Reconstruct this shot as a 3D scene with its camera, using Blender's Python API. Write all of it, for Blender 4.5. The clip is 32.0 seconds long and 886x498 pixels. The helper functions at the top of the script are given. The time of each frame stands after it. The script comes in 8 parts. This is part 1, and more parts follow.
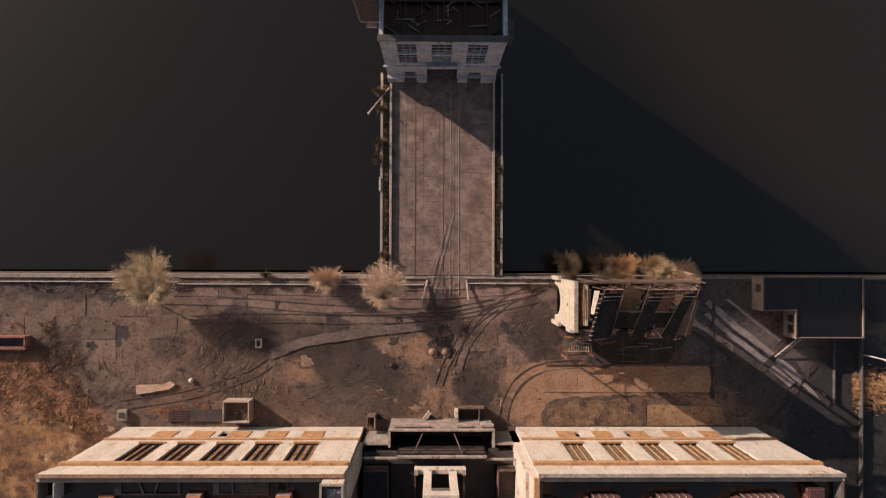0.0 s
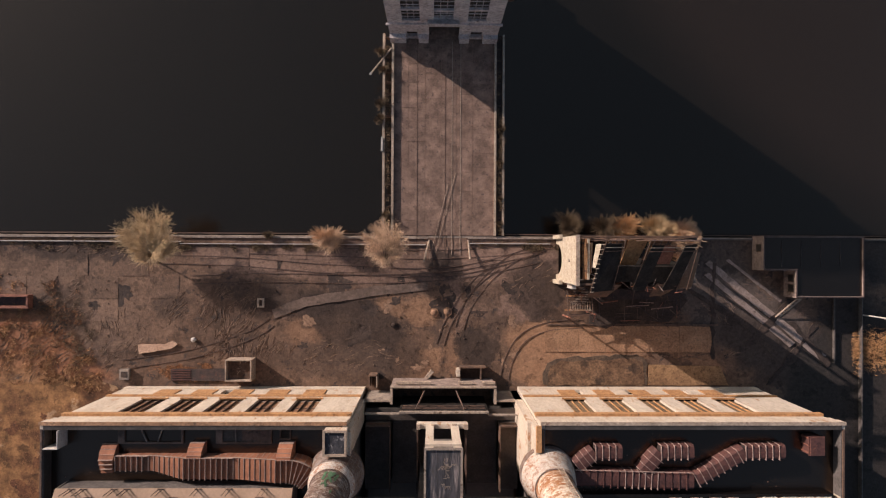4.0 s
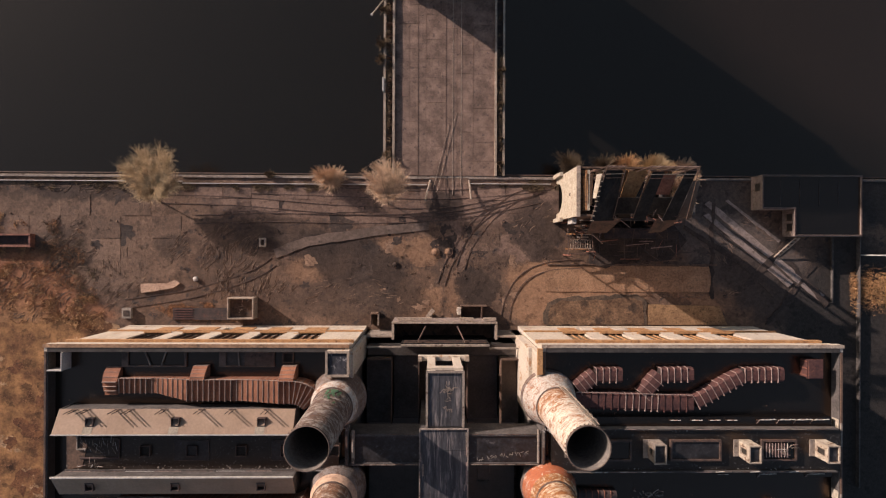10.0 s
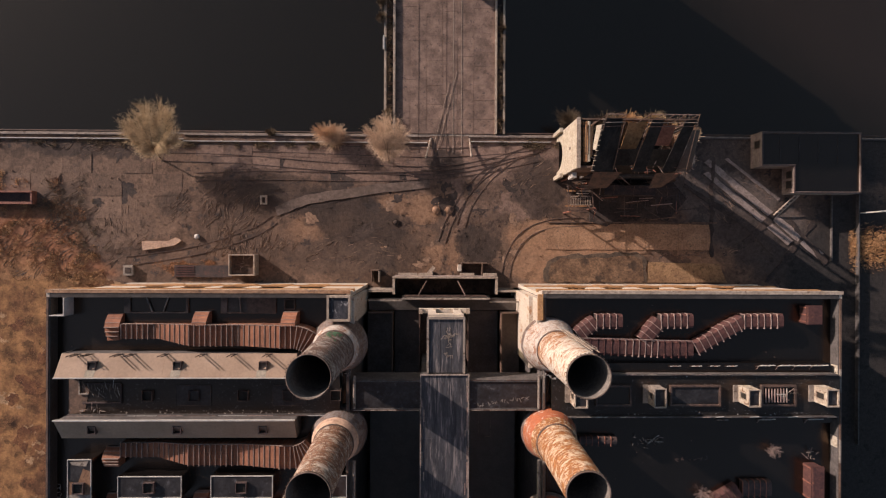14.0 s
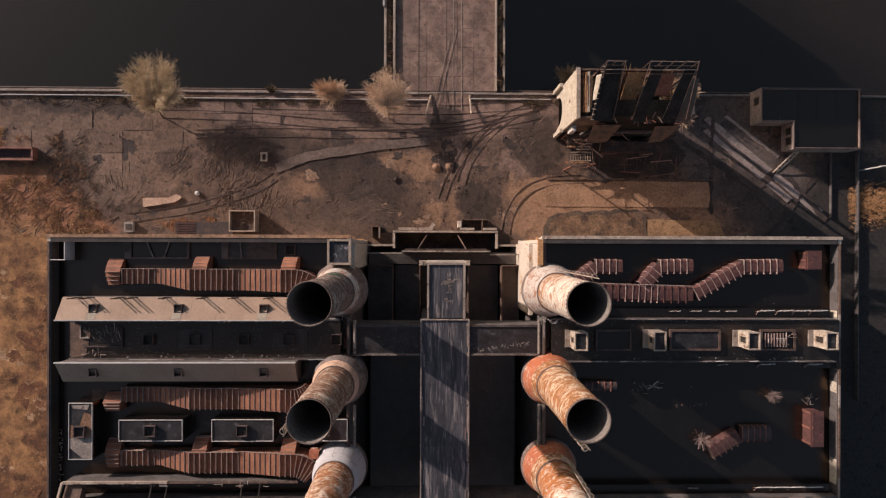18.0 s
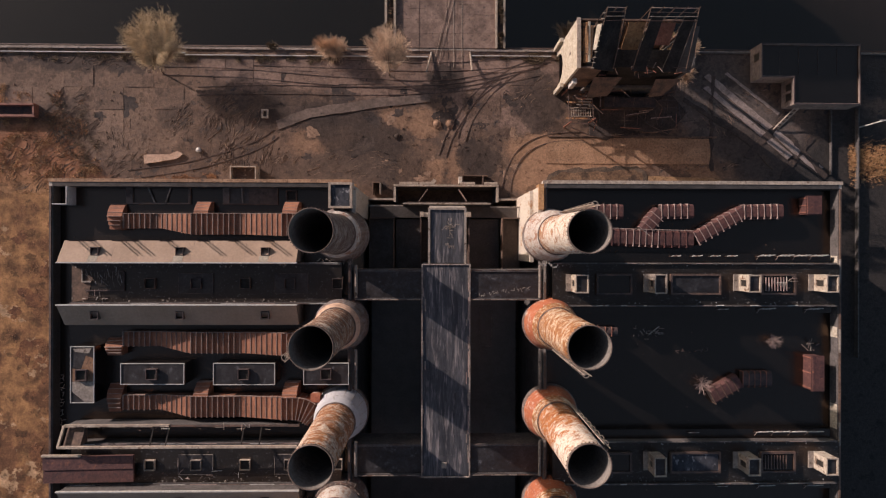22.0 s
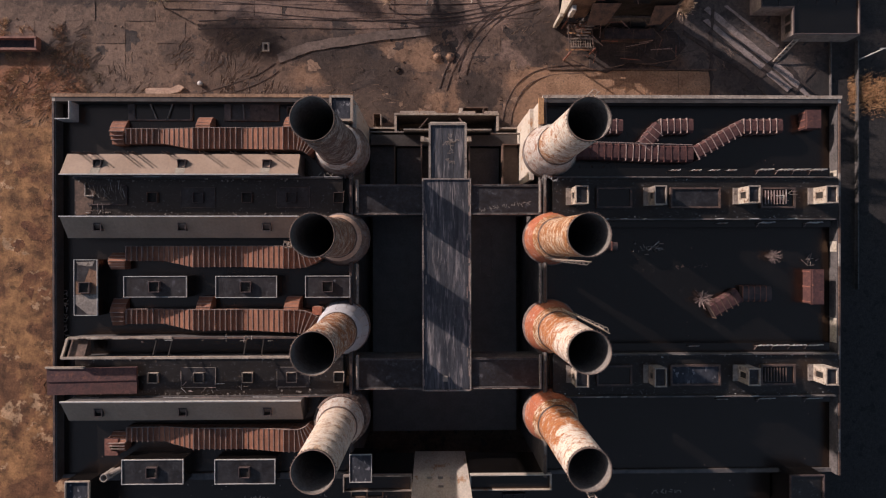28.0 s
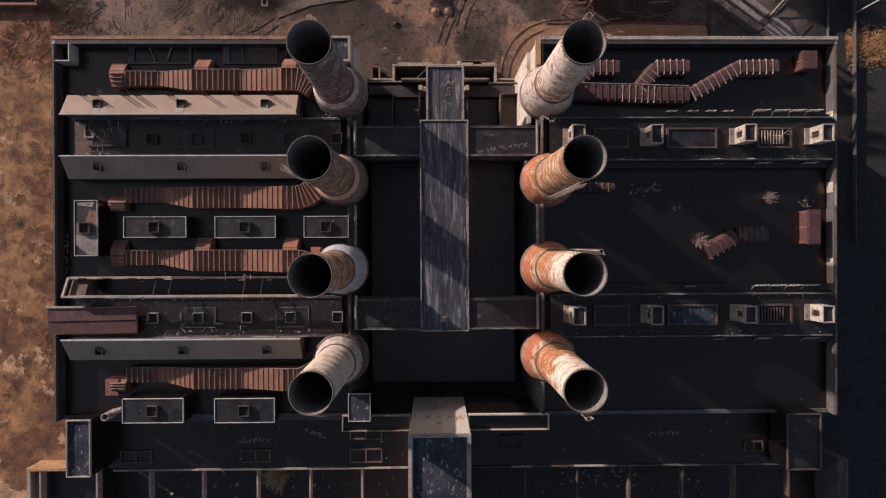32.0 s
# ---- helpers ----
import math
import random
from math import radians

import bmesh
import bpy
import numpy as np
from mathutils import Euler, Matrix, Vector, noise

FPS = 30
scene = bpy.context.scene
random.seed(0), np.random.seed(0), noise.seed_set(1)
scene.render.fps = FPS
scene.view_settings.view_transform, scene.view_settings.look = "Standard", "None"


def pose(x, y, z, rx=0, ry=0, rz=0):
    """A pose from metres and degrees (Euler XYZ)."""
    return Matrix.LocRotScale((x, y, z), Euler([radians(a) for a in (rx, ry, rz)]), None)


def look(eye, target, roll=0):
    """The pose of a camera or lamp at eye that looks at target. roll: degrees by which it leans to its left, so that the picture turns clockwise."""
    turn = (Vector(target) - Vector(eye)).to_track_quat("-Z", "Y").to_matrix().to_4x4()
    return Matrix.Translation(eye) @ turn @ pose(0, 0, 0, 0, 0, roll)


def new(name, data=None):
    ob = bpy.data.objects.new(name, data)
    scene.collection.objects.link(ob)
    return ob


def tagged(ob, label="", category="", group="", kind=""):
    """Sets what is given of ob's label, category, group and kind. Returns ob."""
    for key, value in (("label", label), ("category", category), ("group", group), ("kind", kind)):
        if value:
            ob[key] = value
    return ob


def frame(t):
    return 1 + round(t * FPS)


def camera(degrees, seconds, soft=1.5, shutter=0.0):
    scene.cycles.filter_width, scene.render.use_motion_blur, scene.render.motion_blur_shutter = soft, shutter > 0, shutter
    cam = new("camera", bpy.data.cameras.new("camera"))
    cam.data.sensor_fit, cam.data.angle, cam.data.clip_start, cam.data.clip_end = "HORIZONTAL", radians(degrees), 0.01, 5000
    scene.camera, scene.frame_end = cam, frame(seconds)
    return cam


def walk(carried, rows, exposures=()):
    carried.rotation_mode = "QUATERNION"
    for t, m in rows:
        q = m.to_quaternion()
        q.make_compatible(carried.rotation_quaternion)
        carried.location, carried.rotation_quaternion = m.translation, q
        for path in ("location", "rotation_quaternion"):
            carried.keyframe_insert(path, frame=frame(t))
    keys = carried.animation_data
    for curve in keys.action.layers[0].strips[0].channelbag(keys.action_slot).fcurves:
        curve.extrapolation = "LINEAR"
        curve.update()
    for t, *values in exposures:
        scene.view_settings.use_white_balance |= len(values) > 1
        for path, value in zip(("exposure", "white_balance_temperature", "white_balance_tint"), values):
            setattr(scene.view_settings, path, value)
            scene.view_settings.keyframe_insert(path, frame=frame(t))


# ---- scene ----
cam = camera(72.5, 32.0, soft=1.2)
ROWS = [
    (0, pose(-1.218, -0.466, 106.533, 0.268, -0.828, 0.239)),
    (1, pose(-1.609, -2.254, 106.684, 0.276, -0.847, 0.254)),
    (2, pose(-1.718, -4.020, 106.750, 0.277, -0.881, 0.265)),
    (3, pose(-1.735, -5.757, 106.789, 0.268, -0.922, 0.271)),
    (6, pose(-1.870, -10.851, 106.963, 0.198, -1.044, 0.274)),
    (7, pose(-1.963, -12.546, 107.053, 0.165, -1.076, 0.270)),
    (8, pose(-2.059, -14.255, 107.152, 0.129, -1.102, 0.266)),
    (9, pose(-2.147, -15.988, 107.254, 0.093, -1.121, 0.260)),
    (10, pose(-2.218, -17.749, 107.353, 0.059, -1.136, 0.254)),
    (11, pose(-2.270, -19.541, 107.446, 0.028, -1.146, 0.247)),
    (12, pose(-2.305, -21.362, 107.530, 0.002, -1.153, 0.240)),
    (13, pose(-2.326, -23.212, 107.606, -0.019, -1.157, 0.232)),
    (14, pose(-2.338, -25.086, 107.672, -0.035, -1.161, 0.224)),
    (15.5, pose(-2.346, -27.933, 107.758, -0.047, -1.166, 0.212)),
    (17, pose(-2.356, -30.810, 107.829, -0.048, -1.171, 0.196)),
    (18, pose(-2.368, -32.739, 107.871, -0.044, -1.175, 0.185)),
    (19, pose(-2.387, -34.672, 107.909, -0.038, -1.178, 0.171)),
    (20, pose(-2.415, -36.609, 107.945, -0.032, -1.180, 0.155)),
    (21, pose(-2.452, -38.548, 107.980, -0.028, -1.181, 0.136)),
    (22, pose(-2.496, -40.492, 108.015, -0.026, -1.178, 0.114)),
    (23, pose(-2.544, -42.440, 108.055, -0.030, -1.171, 0.089)),
    (24, pose(-2.586, -44.394, 108.102, -0.040, -1.158, 0.060)),
    (25, pose(-2.609, -46.358, 108.161, -0.056, -1.138, 0.028)),
    (26.5, pose(-2.569, -49.323, 108.282, -0.095, -1.095, -0.028)),
    (28, pose(-2.383, -52.318, 108.453, -0.145, -1.036, -0.090)),
    (29, pose(-2.169, -54.335, 108.593, -0.180, -0.989, -0.134)),
    (30, pose(-1.919, -56.371, 108.740, -0.211, -0.939, -0.179)),
    (31, pose(-1.732, -58.432, 108.870, -0.230, -0.890, -0.222)),
    (32, pose(-1.816, -60.529, 108.938, -0.228, -0.848, -0.263)),
]
walk(cam, ROWS, exposures=((0, 0.44, 6580, 13), (8, 0.4, 6560, 13), (18, 0.36, 6420, 13), (25, 0.3, 6180, 13), (32, 0.31, 6000, 12)))

# ---- light: low winter sun from the north-west, clear sky ----
SUN_EL, SUN_AZ = radians(17.5), (0.825, -0.565)
world = bpy.data.worlds.new("sky")
scene.world = world
world.use_nodes = True
wn = world.node_tree.nodes
sky = wn.new("ShaderNodeTexSky")
sky.sky_type, sky.sun_disc = "NISHITA", False
sky.dust_density, sky.ozone_density = 1.6, 1.0
sky.sun_elevation, sky.sun_rotation = SUN_EL, math.atan2(-SUN_AZ[0], -SUN_AZ[1])
wn["Background"].inputs["Strength"].default_value = 0.095
world.node_tree.links.new(sky.outputs[0], wn["Background"].inputs["Color"])
sun = new("sun", bpy.data.lights.new("sun", "SUN"))
sun.data.energy, sun.data.angle, sun.data.color = 5.0, radians(0.6), (1.0, 0.86, 0.8)
sun.matrix_world = look((0, 0, 200), (SUN_AZ[0], SUN_AZ[1], 200 - math.tan(SUN_EL)))

# ---- materials ----
def mat(name, c1, c2, rough=0.9, scale=0.35, c3=None, cut=(0.4, 0.6), fine=3.0, bump=0.3, stretch=(1, 1, 1), metal=0.0, spec=0.35, cut3=(0.58, 0.68), scale3=1.2, piece=0.0, grain=0.45, stains=(), mid=0.0, midscale=0.9, speck=0.0, speckscale=1.6, tint=(1, 1, 1), ior=1.5):
    """Two colours mixed by broad noise, a third in blotches, fine grain on top, bump from the grain; piece: shade from piece to piece."""
    m = bpy.data.materials.new(name)
    m.use_nodes = True
    n, l = m.node_tree.nodes, m.node_tree.links
    b = n["Principled BSDF"]
    b.inputs["Roughness"].default_value, b.inputs["Metallic"].default_value, b.inputs["Specular IOR Level"].default_value = rough, metal, spec
    b.inputs["Specular Tint"].default_value, b.inputs["IOR"].default_value = (*tint, 1), ior
    geo = n.new("ShaderNodeNewGeometry")
    mp = n.new("ShaderNodeMapping")
    mp.inputs["Scale"].default_value = stretch
    l.new(geo.outputs["Position"], mp.inputs["Vector"])

    def noise_ramp(sc, lo, hi, det=5):
        t = n.new("ShaderNodeTexNoise")
        t.inputs["Scale"].default_value, t.inputs["Detail"].default_value, t.inputs["Roughness"].default_value = sc, det, 0.62
        l.new(mp.outputs[0], t.inputs["Vector"])
        r = n.new("ShaderNodeMapRange")
        r.inputs["From Min"].default_value, r.inputs["From Max"].default_value = lo, hi
        l.new(t.outputs["Fac"], r.inputs["Value"])
        return r.outputs[0], t.outputs["Fac"]

    def mix(fac, a, bb, mode="MIX"):
        x = n.new("ShaderNodeMix")
        x.data_type, x.blend_type = "RGBA", mode
        for sock, v in ((x.inputs["Factor"], fac), (x.inputs["A"], a), (x.inputs["B"], bb)):
            if isinstance(v, bpy.types.NodeSocket):
                l.new(v, sock)
            elif isinstance(v, float):
                sock.default_value = v
            else:
                sock.default_value = (*v, 1)
        return x.outputs["Result"]

    f1, _ = noise_ramp(scale, *cut)
    col = mix(f1, c1, c2)
    if c3:
        f3, _ = noise_ramp(scale3, *cut3, det=8)
        col = mix(f3, col, c3)
    if stains:
        warp = n.new("ShaderNodeTexNoise")
        warp.inputs["Scale"].default_value, warp.inputs["Detail"].default_value, warp.inputs["Roughness"].default_value = 0.34, 9, 0.72
        l.new(geo.outputs["Position"], warp.inputs["Vector"])
        off = n.new("ShaderNodeVectorMath")
        off.operation = "MULTIPLY_ADD"
        off.inputs[1].default_value, off.inputs[2].default_value = (6, 6, 0), (-3, -3, 0)
        l.new(warp.outputs["Color"], off.inputs[0])
        pos = n.new("ShaderNodeVectorMath")
        pos.operation = "ADD"
        l.new(geo.outputs["Position"], pos.inputs[0]), l.new(off.outputs[0], pos.inputs[1])
        flatpos = n.new("ShaderNodeVectorMath")
        flatpos.operation = "MULTIPLY"
        flatpos.inputs[1].default_value = (1, 1, 0)
        l.new(pos.outputs[0], flatpos.inputs[0])
        # ovals of colour: stains, mud and painted shade
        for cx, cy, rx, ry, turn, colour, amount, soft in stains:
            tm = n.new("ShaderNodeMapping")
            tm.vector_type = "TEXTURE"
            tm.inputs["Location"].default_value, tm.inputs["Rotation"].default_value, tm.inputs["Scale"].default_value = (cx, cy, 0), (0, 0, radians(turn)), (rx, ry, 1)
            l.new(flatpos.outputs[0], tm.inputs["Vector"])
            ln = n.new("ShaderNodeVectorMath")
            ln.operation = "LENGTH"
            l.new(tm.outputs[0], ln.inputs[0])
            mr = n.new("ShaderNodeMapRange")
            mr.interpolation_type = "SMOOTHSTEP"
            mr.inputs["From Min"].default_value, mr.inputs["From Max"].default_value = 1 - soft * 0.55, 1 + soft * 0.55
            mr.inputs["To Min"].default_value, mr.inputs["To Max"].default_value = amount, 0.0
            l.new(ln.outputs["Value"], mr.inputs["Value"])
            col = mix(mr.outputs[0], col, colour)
    if mid:
        fm, _ = noise_ramp(midscale, 0.36, 0.64, det=9)
        ms = n.new("ShaderNodeMapRange")
        ms.inputs["To Min"].default_value, ms.inputs["To Max"].default_value = 1 - mid, 1 + mid * 0.7
        l.new(fm, ms.inputs["Value"])
        col = mix(1.0, col, ms.outputs[0], "MULTIPLY")
    if speck:
        for sc, lo, hi, amount in ((speckscale, 0.585, 0.605, 1 - speck), (speckscale * 0.45, 0.6, 0.625, 1 - speck * 0.8), (speckscale * 1.3, 0.37, 0.35, 1 + speck * 0.7)):
            fs, _ = noise_ramp(sc, lo, hi, det=10)
            ss = n.new("ShaderNodeMapRange")
            ss.inputs["To Min"].default_value, ss.inputs["To Max"].default_value = 1.0, amount
            l.new(fs, ss.inputs["Value"])
            col = mix(1.0, col, ss.outputs[0], "MULTIPLY")
    f2, raw = noise_ramp(fine, 0.25, 0.75)
    shade = n.new("ShaderNodeMapRange")
    shade.inputs["To Min"].default_value, shade.inputs["To Max"].default_value = 1 - grain, 1 + grain * 0.8
    l.new(f2, shade.inputs["Value"])
    col = mix(1.0, col, shade.outputs[0], "MULTIPLY")
    if piece:
        info = n.new("ShaderNodeObjectInfo")
        pr = n.new("ShaderNodeMapRange")
        pr.inputs["To Min"].default_value, pr.inputs["To Max"].default_value = 1 - piece, 1 + piece
        l.new(info.outputs["Random"], pr.inputs["Value"])
        col = mix(1.0, col, pr.outputs[0], "MULTIPLY")
    l.new(col, b.inputs["Base Color"])
    if bump:
        bp = n.new("ShaderNodeBump")
        bp.inputs["Strength"].default_value, bp.inputs["Distance"].default_value = bump, 0.08
        l.new(raw, bp.inputs["Height"])
        l.new(bp.outputs[0], b.inputs["Normal"])
    return m


TAN, DAMP_AND_SHADE, GREY, RUSTY, OCHRE, PINK = (0.3, 0.168, 0.097), (0.042, 0.029, 0.023), (0.2, 0.124, 0.083), (0.32, 0.13, 0.06), (0.34, 0.17, 0.075), (0.235, 0.15, 0.112)
YARD = (
    (-10, -8.5, 34, 4.5, 0, PINK, 0.55, 0.35), (-60, -12, 16, 6, 0, GREY, 0.5, 0.4), (-56, -20, 10, 5, 10, GREY, 0.55, 0.4), (10, -9, 12, 4, 0, PINK, 0.6, 0.4),
    # near-black oval paints the shadows round the wrecked conveyor
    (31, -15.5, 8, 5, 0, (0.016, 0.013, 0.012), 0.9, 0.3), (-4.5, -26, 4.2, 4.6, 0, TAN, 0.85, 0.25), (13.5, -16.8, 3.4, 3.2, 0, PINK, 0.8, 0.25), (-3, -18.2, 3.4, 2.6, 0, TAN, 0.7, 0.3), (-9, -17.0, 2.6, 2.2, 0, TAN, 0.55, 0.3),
    (-22, -21, 5.5, 2.2, 10, TAN, 0.55, 0.5), (2.2, -17, 1.5, 6.5, 0, PINK, 0.6, 0.4), (1.5, -24, 1.4, 5, 0, TAN, 0.5, 0.4),
    # the turned dark ovals paint the big tree's long shadow on the yard
    (-14, -22.0, 13, 5.2, -30, DAMP_AND_SHADE, 0.82, 0.35), (-25, -16.5, 8, 3.2, -30, DAMP_AND_SHADE, 0.55, 0.45), (6.2, -24.5, 4.2, 3.6, 0, DAMP_AND_SHADE, 0.85, 0.25), (16.5, -14, 5, 5.5, 0, DAMP_AND_SHADE, 0.8, 0.35),
    (0.2, -9.8, 3.2, 2.6, 0, DAMP_AND_SHADE, 0.85, 0.35), (-33, -15.5, 5, 3, -20, DAMP_AND_SHADE, 0.6, 0.5), (-60, -7.6, 14, 1.8, 0, DAMP_AND_SHADE, 0.75, 0.5), (-37, -21, 5, 4.5, 0, DAMP_AND_SHADE, 0.3, 0.5),
    (-67, -18, 4, 4, 0, DAMP_AND_SHADE, 0.5, 0.4), (-48, -17.5, 3, 2.5, 0, DAMP_AND_SHADE, 0.6, 0.5), (-19, -26.6, 10, 3.2, 0, (0.095, 0.062, 0.045), 0.75, 0.5), (-2, -22.5, 5, 2.2, 20, (0.1, 0.064, 0.046), 0.7, 0.4), (10, -20.5, 3.5, 2.2, 0, (0.11, 0.07, 0.05), 0.6, 0.5), (24, -23.6, 13, 3.4, -6, TAN, 0.95, 0.2), (18, -26, 6.5, 4.5, 30, TAN, 0.85, 0.25),
    # dark ovals from x = 50 eastwards paint shade of ruin, tower and house
    (42, -24.6, 9, 1.6, -25, TAN, 0.7, 0.4), (54, -19, 16, 7, -35, (0.1, 0.078, 0.066), 0.85, 0.35), (58, -25, 11, 5, -35, DAMP_AND_SHADE, 0.7, 0.4), (50, -7.6, 7, 3.6, 0, (0.075, 0.058, 0.048), 0.8, 0.4), (84, -8, 11, 6, 0, (0.03, 0.025, 0.022), 0.9, 0.3), (74, -64, 17, 50, 0, (0.03, 0.0245, 0.021), 0.97, 0.18), (-73, -24, 9, 6, 0, RUSTY, 0.8, 0.4), (-65, -29, 7, 3, 0, RUSTY, 0.7, 0.5), (-70, -33, 6, 3, 0, OCHRE, 0.7, 0.5),
    (-76, -62, 20, 35, 0, OCHRE, 0.8, 0.2), (-66, -40, 4, 6, 0, TAN, 0.8, 0.4), (-63, -52, 3, 5, 0, TAN, 0.8, 0.4), (-72, -48, 4, 4, 0, TAN, 0.8, 0.4), (-64, -71, 2.5, 5, 0, RUSTY, 0.8, 0.4), (-75, -66, 3, 6, 0, RUSTY, 0.8, 0.4), (-60, -44, 2, 8, 0, RUSTY, 0.7, 0.5), (-70, -85, 6, 6, 0, OCHRE, 0.8, 0.4), (-61, -60, 2.5, 4, 0, TAN, 0.8, 0.4),
)
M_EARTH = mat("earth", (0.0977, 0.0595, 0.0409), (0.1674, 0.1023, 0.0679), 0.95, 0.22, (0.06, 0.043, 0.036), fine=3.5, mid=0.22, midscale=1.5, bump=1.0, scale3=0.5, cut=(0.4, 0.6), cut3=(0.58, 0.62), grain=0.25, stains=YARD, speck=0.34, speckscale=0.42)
M_PIER = mat("pier_concrete", (0.175, 0.11, 0.082), (0.265, 0.17, 0.125), 0.9, 0.3, (0.1, 0.066, 0.05), fine=2.0)
M_TAR = mat("tar_roof", (0.0045, 0.0038, 0.0034), (0.006, 0.0051, 0.0046), 0.27, 0.25, (0.02, 0.017, 0.015), fine=2.5, spec=1.0, cut3=(0.64, 0.74), scale3=0.7, grain=0.5, tint=(1.0, 0.68, 0.49), ior=1.5)
M_CREAM = mat("cream_stucco", (0.44, 0.36, 0.282), (0.52, 0.44, 0.352), 0.85, 0.35, (0.336, 0.184, 0.096), fine=4, stretch=(1, 1, 0.35), cut3=(0.6, 0.68), scale3=0.8, grain=0.25)
M_RUST = mat("rusty_sheet", (0.19, 0.075, 0.05), (0.27, 0.11, 0.07), 0.75, 0.8, (0.1, 0.04, 0.03), fine=4)
M_ZINC = mat("monitor_sheet", (0.248, 0.163, 0.109), (0.288, 0.194, 0.133), 0.75, 0.2, fine=3, grain=0.15, bump=0.1, piece=0.04)
M_CONC = mat("concrete", (0.2, 0.16, 0.13), (0.3, 0.24, 0.19), 0.9, 0.5, (0.1, 0.07, 0.05), fine=3)
M_WALL = mat("dark_brick_wall", (0.075, 0.063, 0.056), (0.11, 0.093, 0.083), 0.9, 0.5, fine=3)
# the browner water's edge is set along the tower's shadow line
M_WATER = mat("river_water", (0.0074, 0.006, 0.0047), (0.0085, 0.007, 0.0054), 0.16, 0.02, bump=0.03, fine=0.7, grain=0.1, spec=0.88, tint=(1.0, 0.76, 0.56), stains=((95, 50, 75, 48, -33, (0.021, 0.0145, 0.0112), 0.9, 0.3),))
M_TWIG = mat("dry_twigs", (0.43, 0.3, 0.165), (0.6, 0.43, 0.25), 0.9, 1.0, bump=0)

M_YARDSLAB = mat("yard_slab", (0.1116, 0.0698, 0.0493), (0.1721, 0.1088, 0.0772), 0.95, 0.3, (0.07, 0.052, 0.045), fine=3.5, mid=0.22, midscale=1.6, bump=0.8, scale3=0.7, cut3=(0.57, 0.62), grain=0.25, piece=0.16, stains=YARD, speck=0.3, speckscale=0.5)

M_GLASS = mat("dirty_glass", (0.0195, 0.0172, 0.0152), (0.039, 0.033, 0.028), 0.5, 0.8, fine=3, bump=0.05, spec=0.25, tint=(1.0, 0.75, 0.55))
M_COPE = mat("weathered_coping", (0.29, 0.22, 0.165), (0.4, 0.31, 0.235), 0.85, 0.6, (0.16, 0.1, 0.07), fine=3)
M_RUSTBAND = mat("rust_stained_band", (0.33, 0.168, 0.072), (0.42, 0.225, 0.1), 0.85, 0.7, (0.17, 0.085, 0.0425), fine=3)
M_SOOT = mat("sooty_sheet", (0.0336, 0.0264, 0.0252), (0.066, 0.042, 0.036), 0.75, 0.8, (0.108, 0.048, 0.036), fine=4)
M_ORANGE = mat("orange_primer", (0.27, 0.085, 0.045), (0.38, 0.135, 0.07), 0.8, 0.7, (0.42, 0.32, 0.25), fine=4, cut3=(0.6, 0.63), scale3=1.0)


